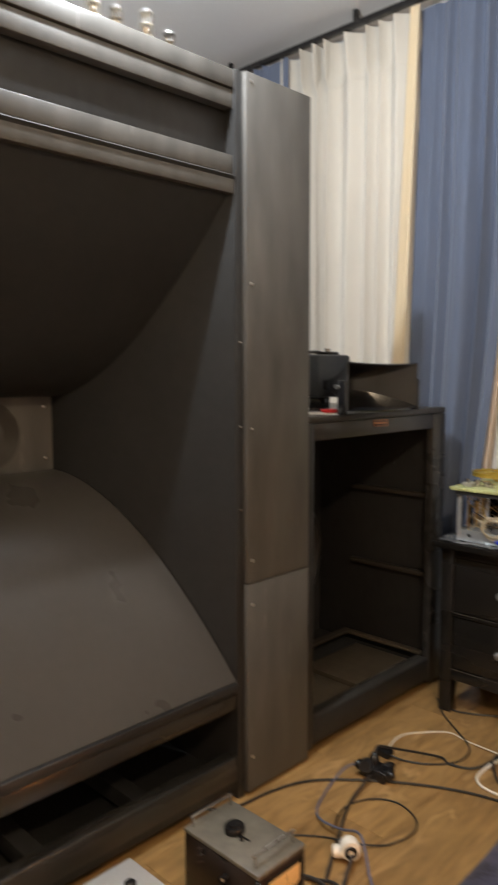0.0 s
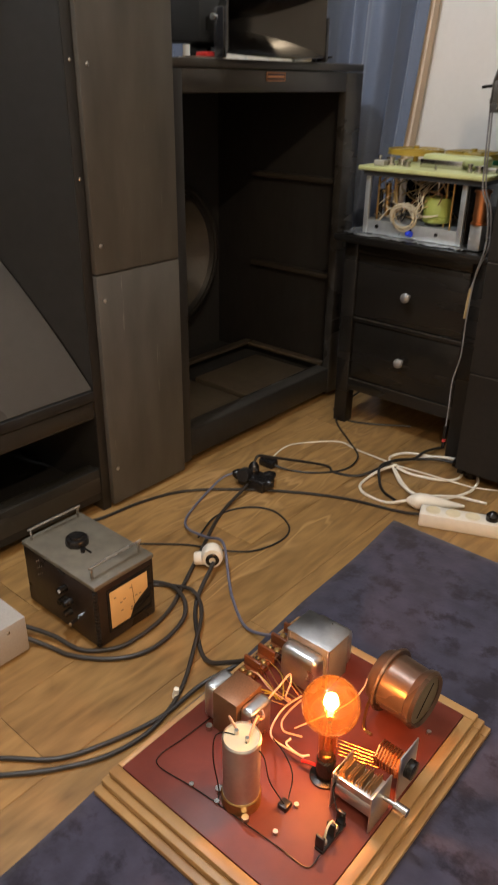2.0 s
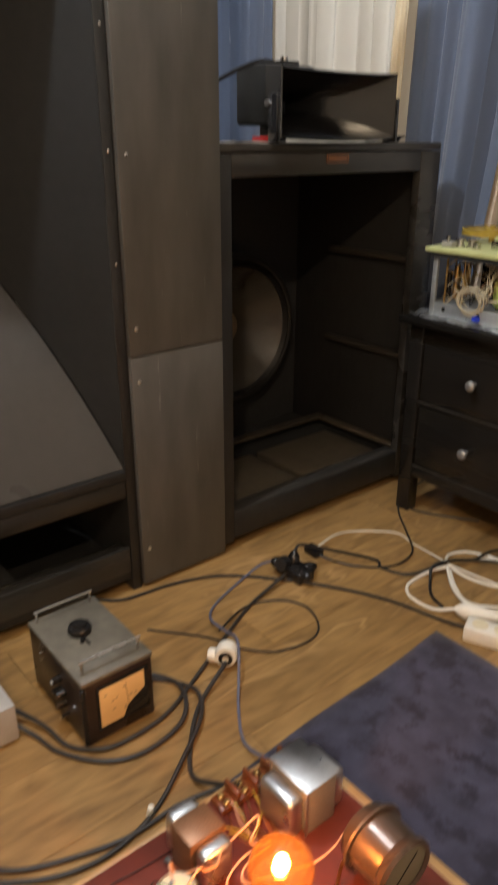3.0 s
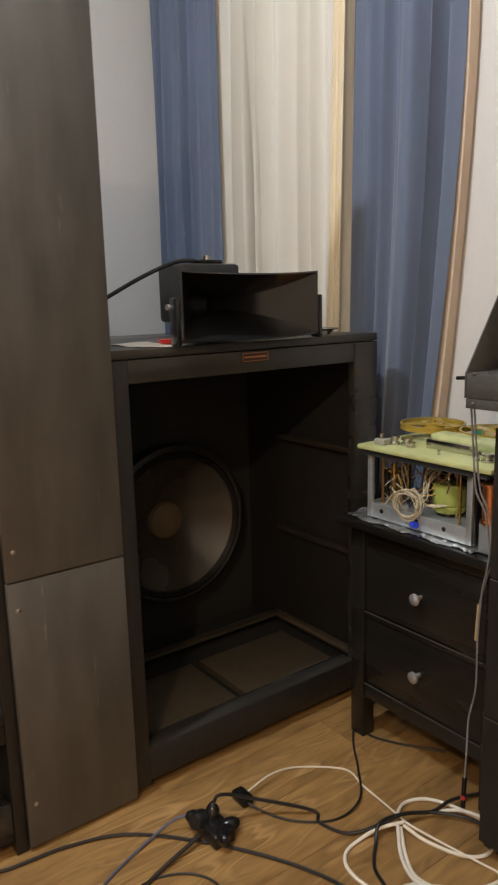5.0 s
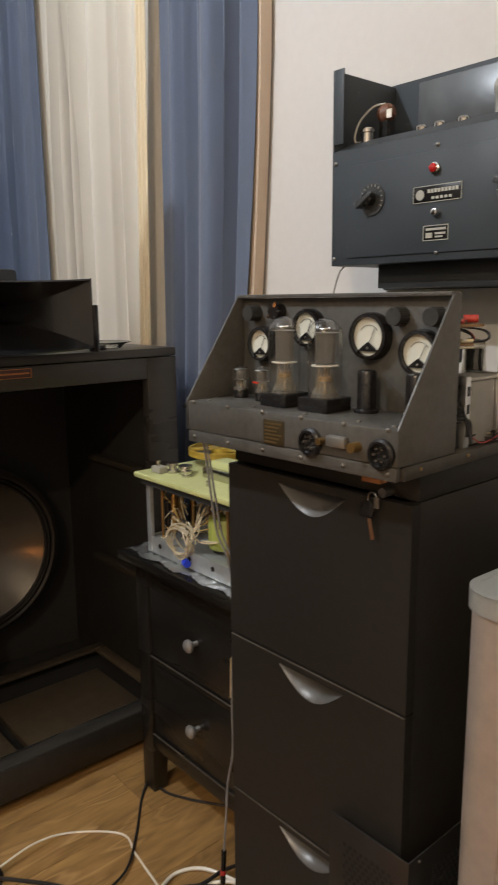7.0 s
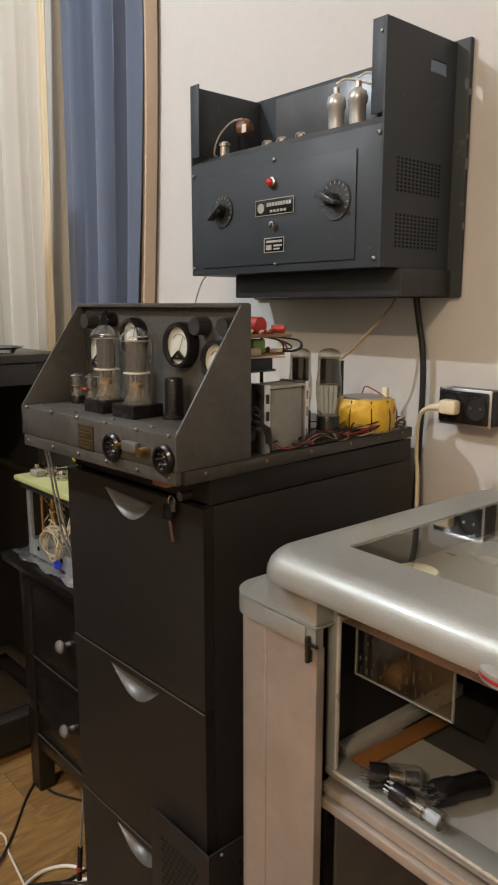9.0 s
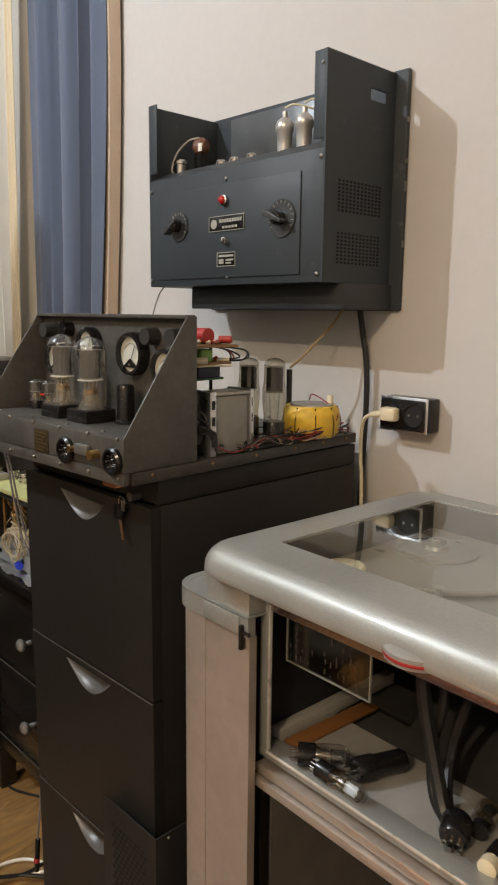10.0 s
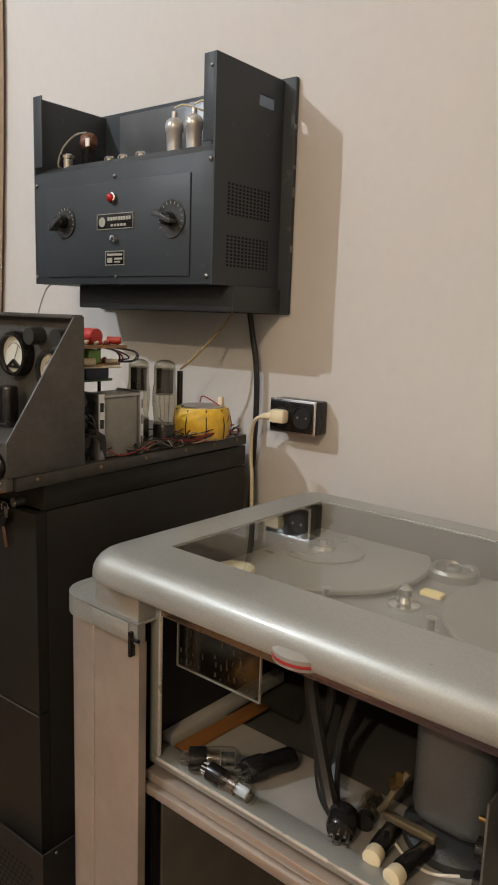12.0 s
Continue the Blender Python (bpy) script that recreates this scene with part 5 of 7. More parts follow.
    # coil and lead at the left of the deck
    coil = part("coil", lathe([(0, -0.017), (0.010, -0.017), (0.017, -0.01), (0.0185, 0.0), (0.017, 0.01), (0.010, 0.017), (0, 0.017)], (-0.828, 2.985, zd + 0.064), (1, 0.3, 0.2), 20), mat("brown_coil", (0.13, 0.055, 0.03), 0.45, vary=0.3), t, "brown choke coil")
    part("coil_foot", box(-0.838, -0.818, 2.975, 2.995, zd, zd + 0.048), BAKELITE, coil)
    part("paper_tag", box(-0.808, -0.796, 2.960, 2.962, zd + 0.048, zd + 0.064), WHITEPLASTIC, coil)
    part("lead", tube([(-0.828, 2.98, zd + 0.082), (-0.846, 2.965, zd + 0.076), (-0.866, 2.95, zd + 0.052), (-0.871, 2.94, zd + 0.024), (-0.864, 2.935, zd + 0.008), (-0.848, 2.935, zd + 0.006)], 0.002, 6), mat("grey_white_lead", (0.42, 0.42, 0.40), 0.45), t)
    part("cap", lathe([(0, 0), (0.013, 0), (0.013, 0.020), (0.0155, 0.021), (0.0155, 0.027), (0.012, 0.030), (0, 0.030)], (-0.835, 2.935, zd), (0, 0, 1), 20), GETTER, t)
    for x in (-0.705, -0.665, -0.615):
        part("cap", lathe([(0, 0), (0.012, 0), (0.012, 0.009), (0.009, 0.013), (0, 0.014)], (x, 2.937, zd), (0, 0, 1), 20), GETTER, t)
    for x in (-0.555, -0.505):
        can = part("metal_valve", lathe([(0, 0), (0.0130, 0), (0.0142, 0.02), (0.0150, 0.046), (0.0172, 0.049), (0.0175, 0.058), (0.0150, 0.066), (0.009, 0.071), (0.0055, 0.073), (0.0055, 0.083), (0, 0.083)], (x, 2.965, zd), (0, 0, 1), 28),
                   mat("sprayed_valve", (0.52, 0.51, 0.49), 0.38, metal=0.55, vary=0.12, scale=60), t, "silver sprayed valve with a top cap")
        part("cap_lead", tube([(x, 2.965, zd + 0.09), (x + 0.02, 2.97, zd + 0.094), (x + 0.05, 3.0, zd + 0.085)], 0.0018, 6), CREAM, can)


wall_amplifier()
solid("amplifier_lead", tube([(-0.872, 2.915, 1.332), (-0.882, 2.908, 1.315), (-0.879, 2.888, 1.27), (-0.872, 2.87, 1.20), (-0.855, 2.84, 1.12), (-0.810, 2.80, 1.056)], 0.0016, 6), mat("dusty_grey_lead", (0.20, 0.195, 0.18), 0.5), "thin grey lead hanging from the wall amplifier", "cable")
solid("amplifier_cable", tube([(-0.436, 3.06, 1.29), (-0.432, 3.068, 1.24), (-0.422, 3.07, 1.18), (-0.420, 3.072, 1.10), (-0.424, 3.072, 0.98), (-0.43, 3.072, 0.7), (-0.43, 3.07, 0.01)], 0.006), RUBBER, "thick black cable running down the wall", "cable")
solid("twisted_lead", tube([(-0.470, 3.05, 1.285), (-0.476, 3.030, 1.258), (-0.492, 3.000, 1.222), (-0.512, 2.978, 1.190), (-0.532, 2.968, 1.171)], 0.0024, 6), mat("ochre_lead", (0.28, 0.19, 0.08), 0.5), "ochre twisted lead below the wall amplifier", "cable")


def outlet():
    t = thing("wall_outlet", (-0.28, 3.09, 1.10), "black double wall outlet with a pale frame", "outlet")
    x0, x1, z0, z1 = -0.366, -0.262, 1.062, 1.125
    part("housing", box(x0 + 0.001, x1, 3.052, 3.089, z0, z1, 0.004), BAKELITE, t)
    part("frame", box(x0, x1 - 0.001, 3.046, 3.051, z0 - 0.001, z1 + 0.001, 0.0015), ALU, t, "pale metal frame")
    part("insert", box(x0 + 0.004, x1 - 0.005, 3.0435, 3.0465, z0 + 0.003, z1 - 0.003, 0.001), BAKELITE, t)
    for x in (-0.340, -0.289):
        s = part("socket", box(x - 0.0235, x + 0.0235, 3.043, 3.046, z0 + 0.005, z1 - 0.005, 0.001), BAKELITE, t)
        part("well", lathe([(0.021, 0.002), (0.0195, 0.002), (0.0185, -0.0005), (0, -0.0005)], (x, 3.042, 1.094), (0, -1, 0), 28), RUBBER, s)
        for k in (-1, 1):
            part("contact", lathe([(0, 0.0012), (0.0025, 0.001), (0.0025, 0)], (x + 0.0095 * k, 3.042, 1.094), (0, -1, 0), 10), STEEL, s)
    p = thing("plug", (-0.334, 3.03, 1.10), "white mains plug in the wall outlet with a white cord", "plug")
    part("body", box(-0.350, -0.316, 3.019, 3.041, 1.081, 1.107, 0.006), CREAM, p)
    part("neck", lathe([(0.0075, 0), (0.0065, 0.018), (0.0045, 0.030), (0, 0.030)], (-0.344, 3.027, 1.094), (-1, 0, -0.15), 18), CREAM, p)
    part("cord", tube([(-0.372, 3.027, 1.090), (-0.392, 3.032, 1.078), (-0.405, 3.04, 1.05), (-0.412, 3.05, 0.99), (-0.407, 3.05, 0.92), (-0.40, 3.05, 0.5), (-0.39, 3.05, 0.02)], 0.0038), CREAM, p)


outlet()

# ---- tape machine console ----
LX0, LX1, LY0, LY1 = -0.224, 0.478, 2.468, 2.948


def rounded_rect(x0, x1, y0, y1, r, n=8):
    pts = []
    for cx, cy, a0 in ((x1 - r, y1 - r, 0), (x0 + r, y1 - r, 90), (x0 + r, y0 + r, 180), (x1 - r, y0 + r, 270)):
        for k in range(n + 1):
            a = radians(a0 + 90 * k / n)
            pts.append((cx + r * math.cos(a), cy + r * math.sin(a)))
    return pts


def tape_machine():
    t = thing("tape_machine", (0.115, 2.72, 0), "silver-grey console tape machine with a glazed lid and open front bay", "tape machine")
    # lid: a rounded rim round the glass
    outer = rounded_rect(LX0, LX1, LY0, LY1, 0.042)
    inner = rounded_rect(-0.150, 0.376, 2.553, 2.885, 0.004)
    prof = [(0.06, 0.9560), (0.012, 0.9565), (0.0, 0.9585), (0.0, 0.9640)] + [(0.31 - 0.31 * math.cos(a), 0.9640 + 0.0285 * math.sin(a)) for a in (radians(15 * k) for k in range(1, 7))] + [(0.7, 0.9930), (1.0, 0.9932), (1.0, 0.940)]
    bm = bmesh.new()
    rings = [[bm.verts.new((a[0] + (b[0] - a[0]) * s, a[1] + (b[1] - a[1]) * s, z)) for a, b in zip(outer, inner)] for s, z in prof]
    n = len(outer)
    for a, b in zip(rings, rings[1:] + rings[:1]):
        for k in range(n):
            bm.faces.new((a[k], a[(k + 1) % n], b[(k + 1) % n], b[k]))
    lid = part("lid", bm, SILVER, t, "silver lacquered lid rim with a rounded front", angle=50)
    pane = part("pane", box(-0.1495, 0.3755, 2.5535, 2.8845, 0.988, 0.992), glass("lid_glass", (0.93, 0.95, 0.92)), lid)
    pane.visible_shadow = False
    # dark strips added over the lid's silver inner walls to darken them
    for q in ((-0.1495, -0.1475, 2.5535, 2.8845), (0.3735, 0.3755, 2.5535, 2.8845), (-0.1470, 0.3730, 2.5535, 2.5555), (-0.1470, 0.3730, 2.8825, 2.8845)):
        part("seal", box(*q, 0.9345, 0.9875), mat("dark_strip", (0.035, 0.035, 0.033), 0.5), lid)
    tab = part("pull_tab", lathe([(0, -0.009), (0.034, -0.009), (0.035, -0.004), (0.035, 0.002), (0.030, 0.006), (0, 0.008)], (0.105, 2.494, 0.9635), (0, 0, 1), 40), mat("ivory_tab", (0.26, 0.255, 0.24), 0.35), lid, "pale round pull tab with a red stripe")
    part("stripe", lathe([(0.0352, -0.0055), (0.0356, -0.0048), (0.0356, -0.0028), (0.0352, -0.002)], (0.105, 2.494, 0.9635), (0, 0, 1), 40), mat("red_stripe", (0.33, 0.025, 0.025), 0.3), tab)
    # deck under the glass
    DECK = mat("deck_grey", (0.20, 0.195, 0.18), 0.4, vary=0.08, scale=200, bump=0.05)
    part("deck", box(LX0 + 0.012, LX1 - 0.012, 2.548, LY1 - 0.012, 0.925, 0.9335), DECK, t)
    for cx, cy in ((-0.078, 2.79), (0.281, 2.775)):
        r = part("turntable", lathe([(0, 0.946), (0.15, 0.946), (0.152, 0.944), (0.152, 0.940), (0.02, 0.939)], (cx, cy, 0), (0, 0, 1), 64), mat("platter_grey", (0.25, 0.24, 0.215), 0.35, metal=0.3, vary=0.06, scale=200), t, "flat grey reel turntable")
        part("hub", lathe([(0.058, 0.9465), (0.058, 0.949), (0.045, 0.951), (0.018, 0.951), (0.016, 0.956), (0.006, 0.957), (0.006, 0.963), (0, 0.964)], (cx, cy, 0), (0, 0, 1), 40), mat("hub_grey", (0.24, 0.235, 0.21), 0.35, metal=0.4), r)
    part("roller_ring", lathe([(0.034, 0.9335), (0.034, 0.944), (0.031, 0.948), (0.026, 0.948), (0.024, 0.943), (0.010, 0.943), (0.009, 0.950), (0, 0.950)], (0.091, 2.858, 0), (0, 0, 1), 36), mat("dull_ring", (0.26, 0.25, 0.225), 0.32, metal=0.7), t)
    DULL = mat("dull_nickel", (0.34, 0.33, 0.30), 0.30, metal=0.8, vary=0.1)
    part("capstan", lathe([(0.020, 0.9335), (0.020, 0.938), (0.010, 0.940), (0.007, 0.947), (0.011, 0.950), (0.009, 0.957), (0.004, 0.961), (0, 0.961)], (0.092, 2.716, 0), (0, 0, 1), 28), CHROME, t)
    for x, y in ((0.02, 2.652), (0.155, 2.66)):
        part("guide", lathe([(0.009, 0.9335), (0.009, 0.940), (0.004, 0.942), (0.004, 0.954), (0.007, 0.956), (0, 0.957)], (x, y, 0), (0, 0, 1), 18), DULL, t)
    part("button", lathe([(0.030, 0.9335), (0.030, 0.945), (0.026, 0.949), (0, 0.951)], (-0.119, 2.641, 0), (0, 0, 1), 30), CREAM, t, "flat cream button")
    part("head_block", box(0.05, 0.10, 2.63, 2.65, 0.9335, 0.943, 0.002), SILVER, t)
    # body
    PALE = SILVERDULL

    def post(g):
        # a bent sheet: rounded outer corner, thin towards the bay
        def bent(grow, skirt):
            r, e = 0.045, grow
            x0, x1, yf, yb = -0.303 - e, -0.141 + e * 0.3, 2.495 - e, 2.64
            arc = [(x0 + r + r * math.cos(radians(a)), yf + r + r * math.sin(radians(a))) for a in range(180, 271, 10)]
            back = [(x0 + r + (r - skirt) * math.cos(radians(a)), yf + r + (r - skirt) * math.sin(radians(a))) for a in range(270, 179, -10)]
            pts = [(x0, yb)] + arc + [(x1, yf), (x1, yf + skirt)] + back + [(x0 + skirt, yb)]
            return pts if g < 0 else [(0.230 - q[0], q[1]) for q in pts][::-1]
        p = part("post", extrude_outline(bent(0, 0.012), "z", 0.02, 0.884), PALE, t, "pitted silver corner post")
        c = part("band", extrude_outline(bent(0.0035, 0.012), "z", 0.8842, 0.911), SILVER, p, "polished band round the post")
        lid = [q for q in bent(0.0035, 0.012)[:13]]
        lid = lid if g < 0 else bent(0.0035, 0.012)[-13:]
        part("band_top", extrude_outline(lid + ([(-0.141, 2.64)] if g < 0 else [(0.371, 2.64)]) if g < 0 else [(0.371, 2.64)] + lid, "z", 0.9085, 0.9105), SILVER, c)
        a, b = (-0.226, -0.143) if g < 0 else (0.373, 0.456)
        part("strap", box(a, b - 0.012, 2.4890, 2.4912, 0.886, 0.909, 0.0006), SILVER, c)
        part("block", box(a, b, 2.495, 2.53, 0.9112, 0.9562, 0.0015), SILVER, c)
        x = -0.232 if g < 0 else 0.458
        part("seam", box(x, x + 0.004, 2.4938, 2.4952, 0.02, 0.884, 0.0005), PALE, p)
    post(-1)
    post(1)
    part("catch", box(-0.152, -0.147, 2.486, 2.4945, 0.868, 0.900, 0.001), BAKELITE, t, "small black catch")
    part("catch_tongue", box(-0.147, -0.134, 2.487, 2.490, 0.890, 0.894, 0.0005), BAKELITE, t)
    part("side_panel", box(-0.286, -0.270, 2.621, 2.945, 0.03, 0.93, 0.002), PALE, t)
    part("side_panel", box(0.500, 0.516, 2.621, 2.945, 0.03, 0.93, 0.002), PALE, t)
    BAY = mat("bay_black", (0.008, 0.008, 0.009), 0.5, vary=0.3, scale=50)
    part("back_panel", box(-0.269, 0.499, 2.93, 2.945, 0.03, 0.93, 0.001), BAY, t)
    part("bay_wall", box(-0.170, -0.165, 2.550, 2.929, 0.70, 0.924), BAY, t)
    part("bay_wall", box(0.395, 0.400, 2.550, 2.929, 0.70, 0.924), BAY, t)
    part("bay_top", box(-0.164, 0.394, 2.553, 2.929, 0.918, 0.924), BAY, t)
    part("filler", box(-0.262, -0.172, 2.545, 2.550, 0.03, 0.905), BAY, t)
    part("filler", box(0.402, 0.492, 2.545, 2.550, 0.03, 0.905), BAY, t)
    part("jamb", box(-0.152, -0.137, 2.523, 2.529, 0.7245, 0.9560, 0.001), SILVER, t)
    part("jamb", box(0.367, 0.382, 2.523, 2.529, 0.7245, 0.9560, 0.001), SILVER, t)
    BRIGHT = mat("worn_bright_edge", (0.62, 0.60, 0.56), 0.35, metal=0.3, vary=0.25, scale=90, stain=25)
    part("edge_trim", box(-0.1368, -0.1340, 2.5225, 2.5275, 0.7250, 0.9215, 0.0006), BRIGHT, t, "worn bright edge")
    part("edge_trim", box(-0.1365, 0.3665, 2.5205, 2.5228, 0.7205, 0.7245, 0.0006), BRIGHT, t, "worn bright edge")
    lintel = part("lintel", box(-0.1365, 0.3665, 2.524, 2.545, 0.914, 0.9560, 0.001), mat("brown_lintel", (0.42, 0.33, 0.28), 0.19, metal=0.85, vary=0.2, scale=260, bump=0.12, rough_vary=0.05), t, "brownish lintel over the bay")
    part("slot", box(-0.118, -0.086, 2.5232, 2.5238, 0.931, 0.938), BAKELITE, lintel)
    part("front_rail", box(-0.152, 0.382, 2.523, 2.552, 0.712, 0.724, 0.001), SILVER, t)
    part("front_rail", box(-0.152, 0.382, 2.517, 2.555, 0.690, 0.702, 0.001), PALE, t)
    part("front_rail", box(-0.152, 0.382, 2.511, 2.555, 0.675, 0.687, 0.001), PALE, t)
    # black strip behind the rails paints in the shade of their grooves
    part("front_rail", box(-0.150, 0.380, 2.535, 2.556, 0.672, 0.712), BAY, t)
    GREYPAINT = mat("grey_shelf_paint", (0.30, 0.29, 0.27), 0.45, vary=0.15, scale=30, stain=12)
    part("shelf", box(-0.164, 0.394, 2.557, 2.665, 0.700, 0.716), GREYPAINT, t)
    # rear of the shelf: shade put into a darker, lowered strip
    part("shelf_well", box(-0.164, 0.394, 2.6655, 2.929, 0.690, 0.708), mat("shelf_shade_grey", (0.060, 0.058, 0.055), 0.5, vary=0.3, scale=20), t)
    part("ledge", box(-0.164, -0.146, 2.557, 2.80, 0.7162, 0.733, 0.001), GREYPAINT, t)
    # lower bay: shade put into the dim lining and the black back
    part("lower_lining", box(-0.165, -0.160, 2.557, 2.895, 0.03, 0.668), mat("shaded_grey_lining", (0.11, 0.10, 0.088), 0.6, vary=0.25, scale=20), t, "inner wall of the lower bay, darkened for shade")
    part("lower_back", box(-0.190, 0.39, 2.90, 2.905, 0.05, 0.66), BLACKWOOD, t)
    plate = part("scale_plate", box(-0.129, 0.006, 2.5475, 2.5495, 0.843, 0.918), thin_glass("acrylic", (0.86, 0.86, 0.83), 0.08), t, "clear acrylic scale plate")
    bm = bmesh.new()
    rnd = random.Random(2)
    for r in range(4):
        for c in range(12):
            if rnd.random() < 0.4:
                continue
            x = -0.122 + 0.0098 * c + rnd.uniform(-0.002, 0.002)
            zz = 0.852 + 0.012 * r + rnd.uniform(-0.003, 0.003)
            box(x, x + rnd.uniform(0.0006, 0.0022), 2.5462, 2.547, zz, zz + rnd.uniform(0.002, 0.008), bm=bm)
    for q in ((-0.1292, -0.1280, 0.843, 0.918), (0.0048, 0.0062, 0.843, 0.918), (-0.1292, 0.0062, 0.8425, 0.8438)):
        part("edge", box(q[0], q[1], 2.5470, 2.5500, q[2], q[3]), mat("cut_acrylic_edge", (0.22, 0.22, 0.20), 0.3), plate)
    part("markings", bm, mat("dull_marking", (0.045, 0.042, 0.036), 0.5), plate, kind="stuff")
    part("batten", extrude_outline([(-0.143, 2.560), (-0.118, 2.560), (-0.112, 2.72), (-0.137, 2.72)], "z", 0.7165, 0.7215, 0.001), mat("orange_wood", (0.21, 0.09, 0.026), 0.45, vary=0.25, scale=40, stretch=(1, 0.1, 1)), t, "orange-brown wooden batten")
    part("bay_rail", box(-0.145, 0.37, 2.87, 2.89, 0.745, 0.77, 0.002), mat("dark_bay_rail", (0.07, 0.07, 0.07), 0.5), t)
    # wiring loom and motor in the bay
    m = part("motor", box(0.164, 0.252, 2.61, 2.71, 0.740, 0.912, 0.024, seg=4), mat("grey_motor", (0.085, 0.094, 0.104), 0.42, vary=0.15, scale=200, bump=0.15), t, "grey rounded motor housing")
    part("bracket", box(0.144, 0.206, 2.599, 2.6085, 0.738, 0.747, 0.002), mat("dull_bracket", (0.30, 0.24, 0.15), 0.4, metal=0.8), m, "dull brass bracket")
    part("stay", tube([(0.140, 2.600, 0.746), (0.148, 2.600, 0.760), (0.158, 2.606, 0.785), (0.166, 2.610, 0.800)], 0.0035, 8), mat("dull_bracket", (0.30, 0.24, 0.15), 0.4), m)
    part("base_ring", lathe([(0.060, 0.716), (0.060, 0.726), (0.054, 0.732), (0.04, 0.738), (0, 0.738)], (0.208, 2.655, 0), (0, 0, 1), 32), CRINKLE, m)
    part("white_wire", tube([(0.150, 2.594, 0.736), (0.178, 2.586, 0.722), (0.210, 2.582, 0.720), (0.240, 2.590, 0.728)], 0.0016, 6), WHITEPLASTIC, m)
    for k, (x, y) in enumerate(((0.150, 2.605), (0.156, 2.596))):
        part("terminal", cyl((x, y, 0.785), (x + 0.010, y - 0.004, 0.797), 0.0045, seg=12), BRASS, m)
    for pts, r in ((((0.042, 2.59, 0.92), (0.050, 2.59, 0.85), (0.070, 2.585, 0.79), (0.092, 2.575, 0.745), (0.108, 2.566, 0.735)), 0.0085), (((0.050, 2.62, 0.92), (0.056, 2.62, 0.84), (0.050, 2.61, 0.78), (0.066, 2.595, 0.736), (0.100, 2.575, 0.727)), 0.006), (((0.08, 2.65, 0.92), (0.078, 2.645, 0.86), (0.066, 2.63, 0.79), (0.080, 2.60, 0.750), (0.106, 2.570, 0.733)), 0.006)):
        part("loom", tube(pts, r), RUBBER, t)
    rnd = random.Random(9)
    cols = [RUBBER, mat("dark_green_wire", (0.03, 0.06, 0.04), 0.5), mat("grey_wire", (0.2, 0.2, 0.18), 0.5), mat("rust_wire", (0.28, 0.10, 0.03), 0.5)]
    for k in range(18):
        x, y = rnd.uniform(0.03, 0.32), rnd.uniform(2.56, 2.75)
        part("wire", tube([(x, y, 0.922), (x + rnd.uniform(-0.02, 0.02), y, 0.922 - rnd.uniform(0.02, 0.05)), (x + rnd.uniform(-0.05, 0.05), y + 0.02, 0.922)], 0.0022, 5, steps=4), rnd.choice(cols), t)
    tp = part("terminal_plate", box(0.272, 0.2745, 2.556, 2.66, 0.7165, 0.845, 0.0006), mat("grey_terminal_plate", (0.16, 0.16, 0.15), 0.35, metal=0.5), t, "grey metal plate with black terminals")
    part("bolt", cyl((0.272, 2.585, 0.806), (0.256, 2.585, 0.806), 0.003, seg=10), BRASS, tp)
    for zz in (0.776, 0.738):
        part("terminal", cyl((0.272, 2.582, zz), (0.258, 2.580, zz), 0.012, seg=16), BAKELITE, tp)
    for x, y, s in ((0.03, 2.78, 0.05), (0.14, 2.82, 0.07), (0.22, 2.85, 0.05)):
        part("relay", box(x, x + s, y, y + 0.04, 0.84, 0.92, 0.003), cols[1], t)


BEFORE = set(bpy.data.objects)
tape_machine()
solid("sponge_scrap", box(0.088, 0.118, 2.762, 2.779, 0.9338, 0.941, 0.003), mat("yellow_scrap", (0.62, 0.48, 0.22), 0.8), "small yellow scrap lying on the tape deck", "scrap")


def pins(v, at, axis, r, n=8, tip=0.010):
    a = Vector(axis).normalized()
    u = a.orthogonal().normalized()
    w = a.cross(u)
    for k in range(n):
        q = Vector(at) + (u * math.cos(k * 6.283 / n) + w * math.sin(k * 6.283 / n)) * r
        part("pin", cyl(q, q - a * tip, 0.0013, seg=6), STEEL, v)


for at, axis, r, h, text in (((-0.090, 2.532, 0.7385), (0.72, 0.69, -0.02), 0.0145, 0.066, "clear glass valve with a black base lying on the shelf"), ((-0.054, 2.533, 0.737), (0.97, -0.01, -0.03), 0.0115, 0.072, "slim clear glass valve with a black base lying on the shelf")):
    pins(valve(at, r, h, 0.022, text, group="loose valves in the bay", flash=False, axis=axis, base_r=r * 0.98), at, axis, r * 0.55)


def lying_tube(at, axis, r, h, label, tip=None):
    t = thing("valve", at, label, "valve", "loose valves in the bay")
    part("can", lathe([(0, 0), (r * 0.9, 0), (r, 0.004), (r, 0.024), (r * 0.88, 0.027), (r * 0.88, h - 0.005), (r * 0.7, h), (0, h)], at, axis, 24), BAKELITE, t)
    a = Vector(axis).normalized()
    u = a.orthogonal().normalized()
    w = a.cross(u)
    for k in range(8):
        q = Vector(at) + (u * math.cos(k * 0.785) + w * math.sin(k * 0.785)) * r * 0.6
        part("pin", cyl(q, q - a * 0.010, 0.0015, seg=6), STEEL, t)
    if tip:
        part("key_ring", lathe([(r * 0.85, 0.0), (r * 0.95, -0.004), (r * 0.95, -0.014), (r * 0.4, -0.016), (0, -0.016)], at, axis, 24), CREAM, t, "cream ceramic end")
    return t


lying_tube((-0.026, 2.566, 0.7335), (0.38, 0.92, 0.02), 0.0155, 0.068, "black metal valve lying on the shelf")
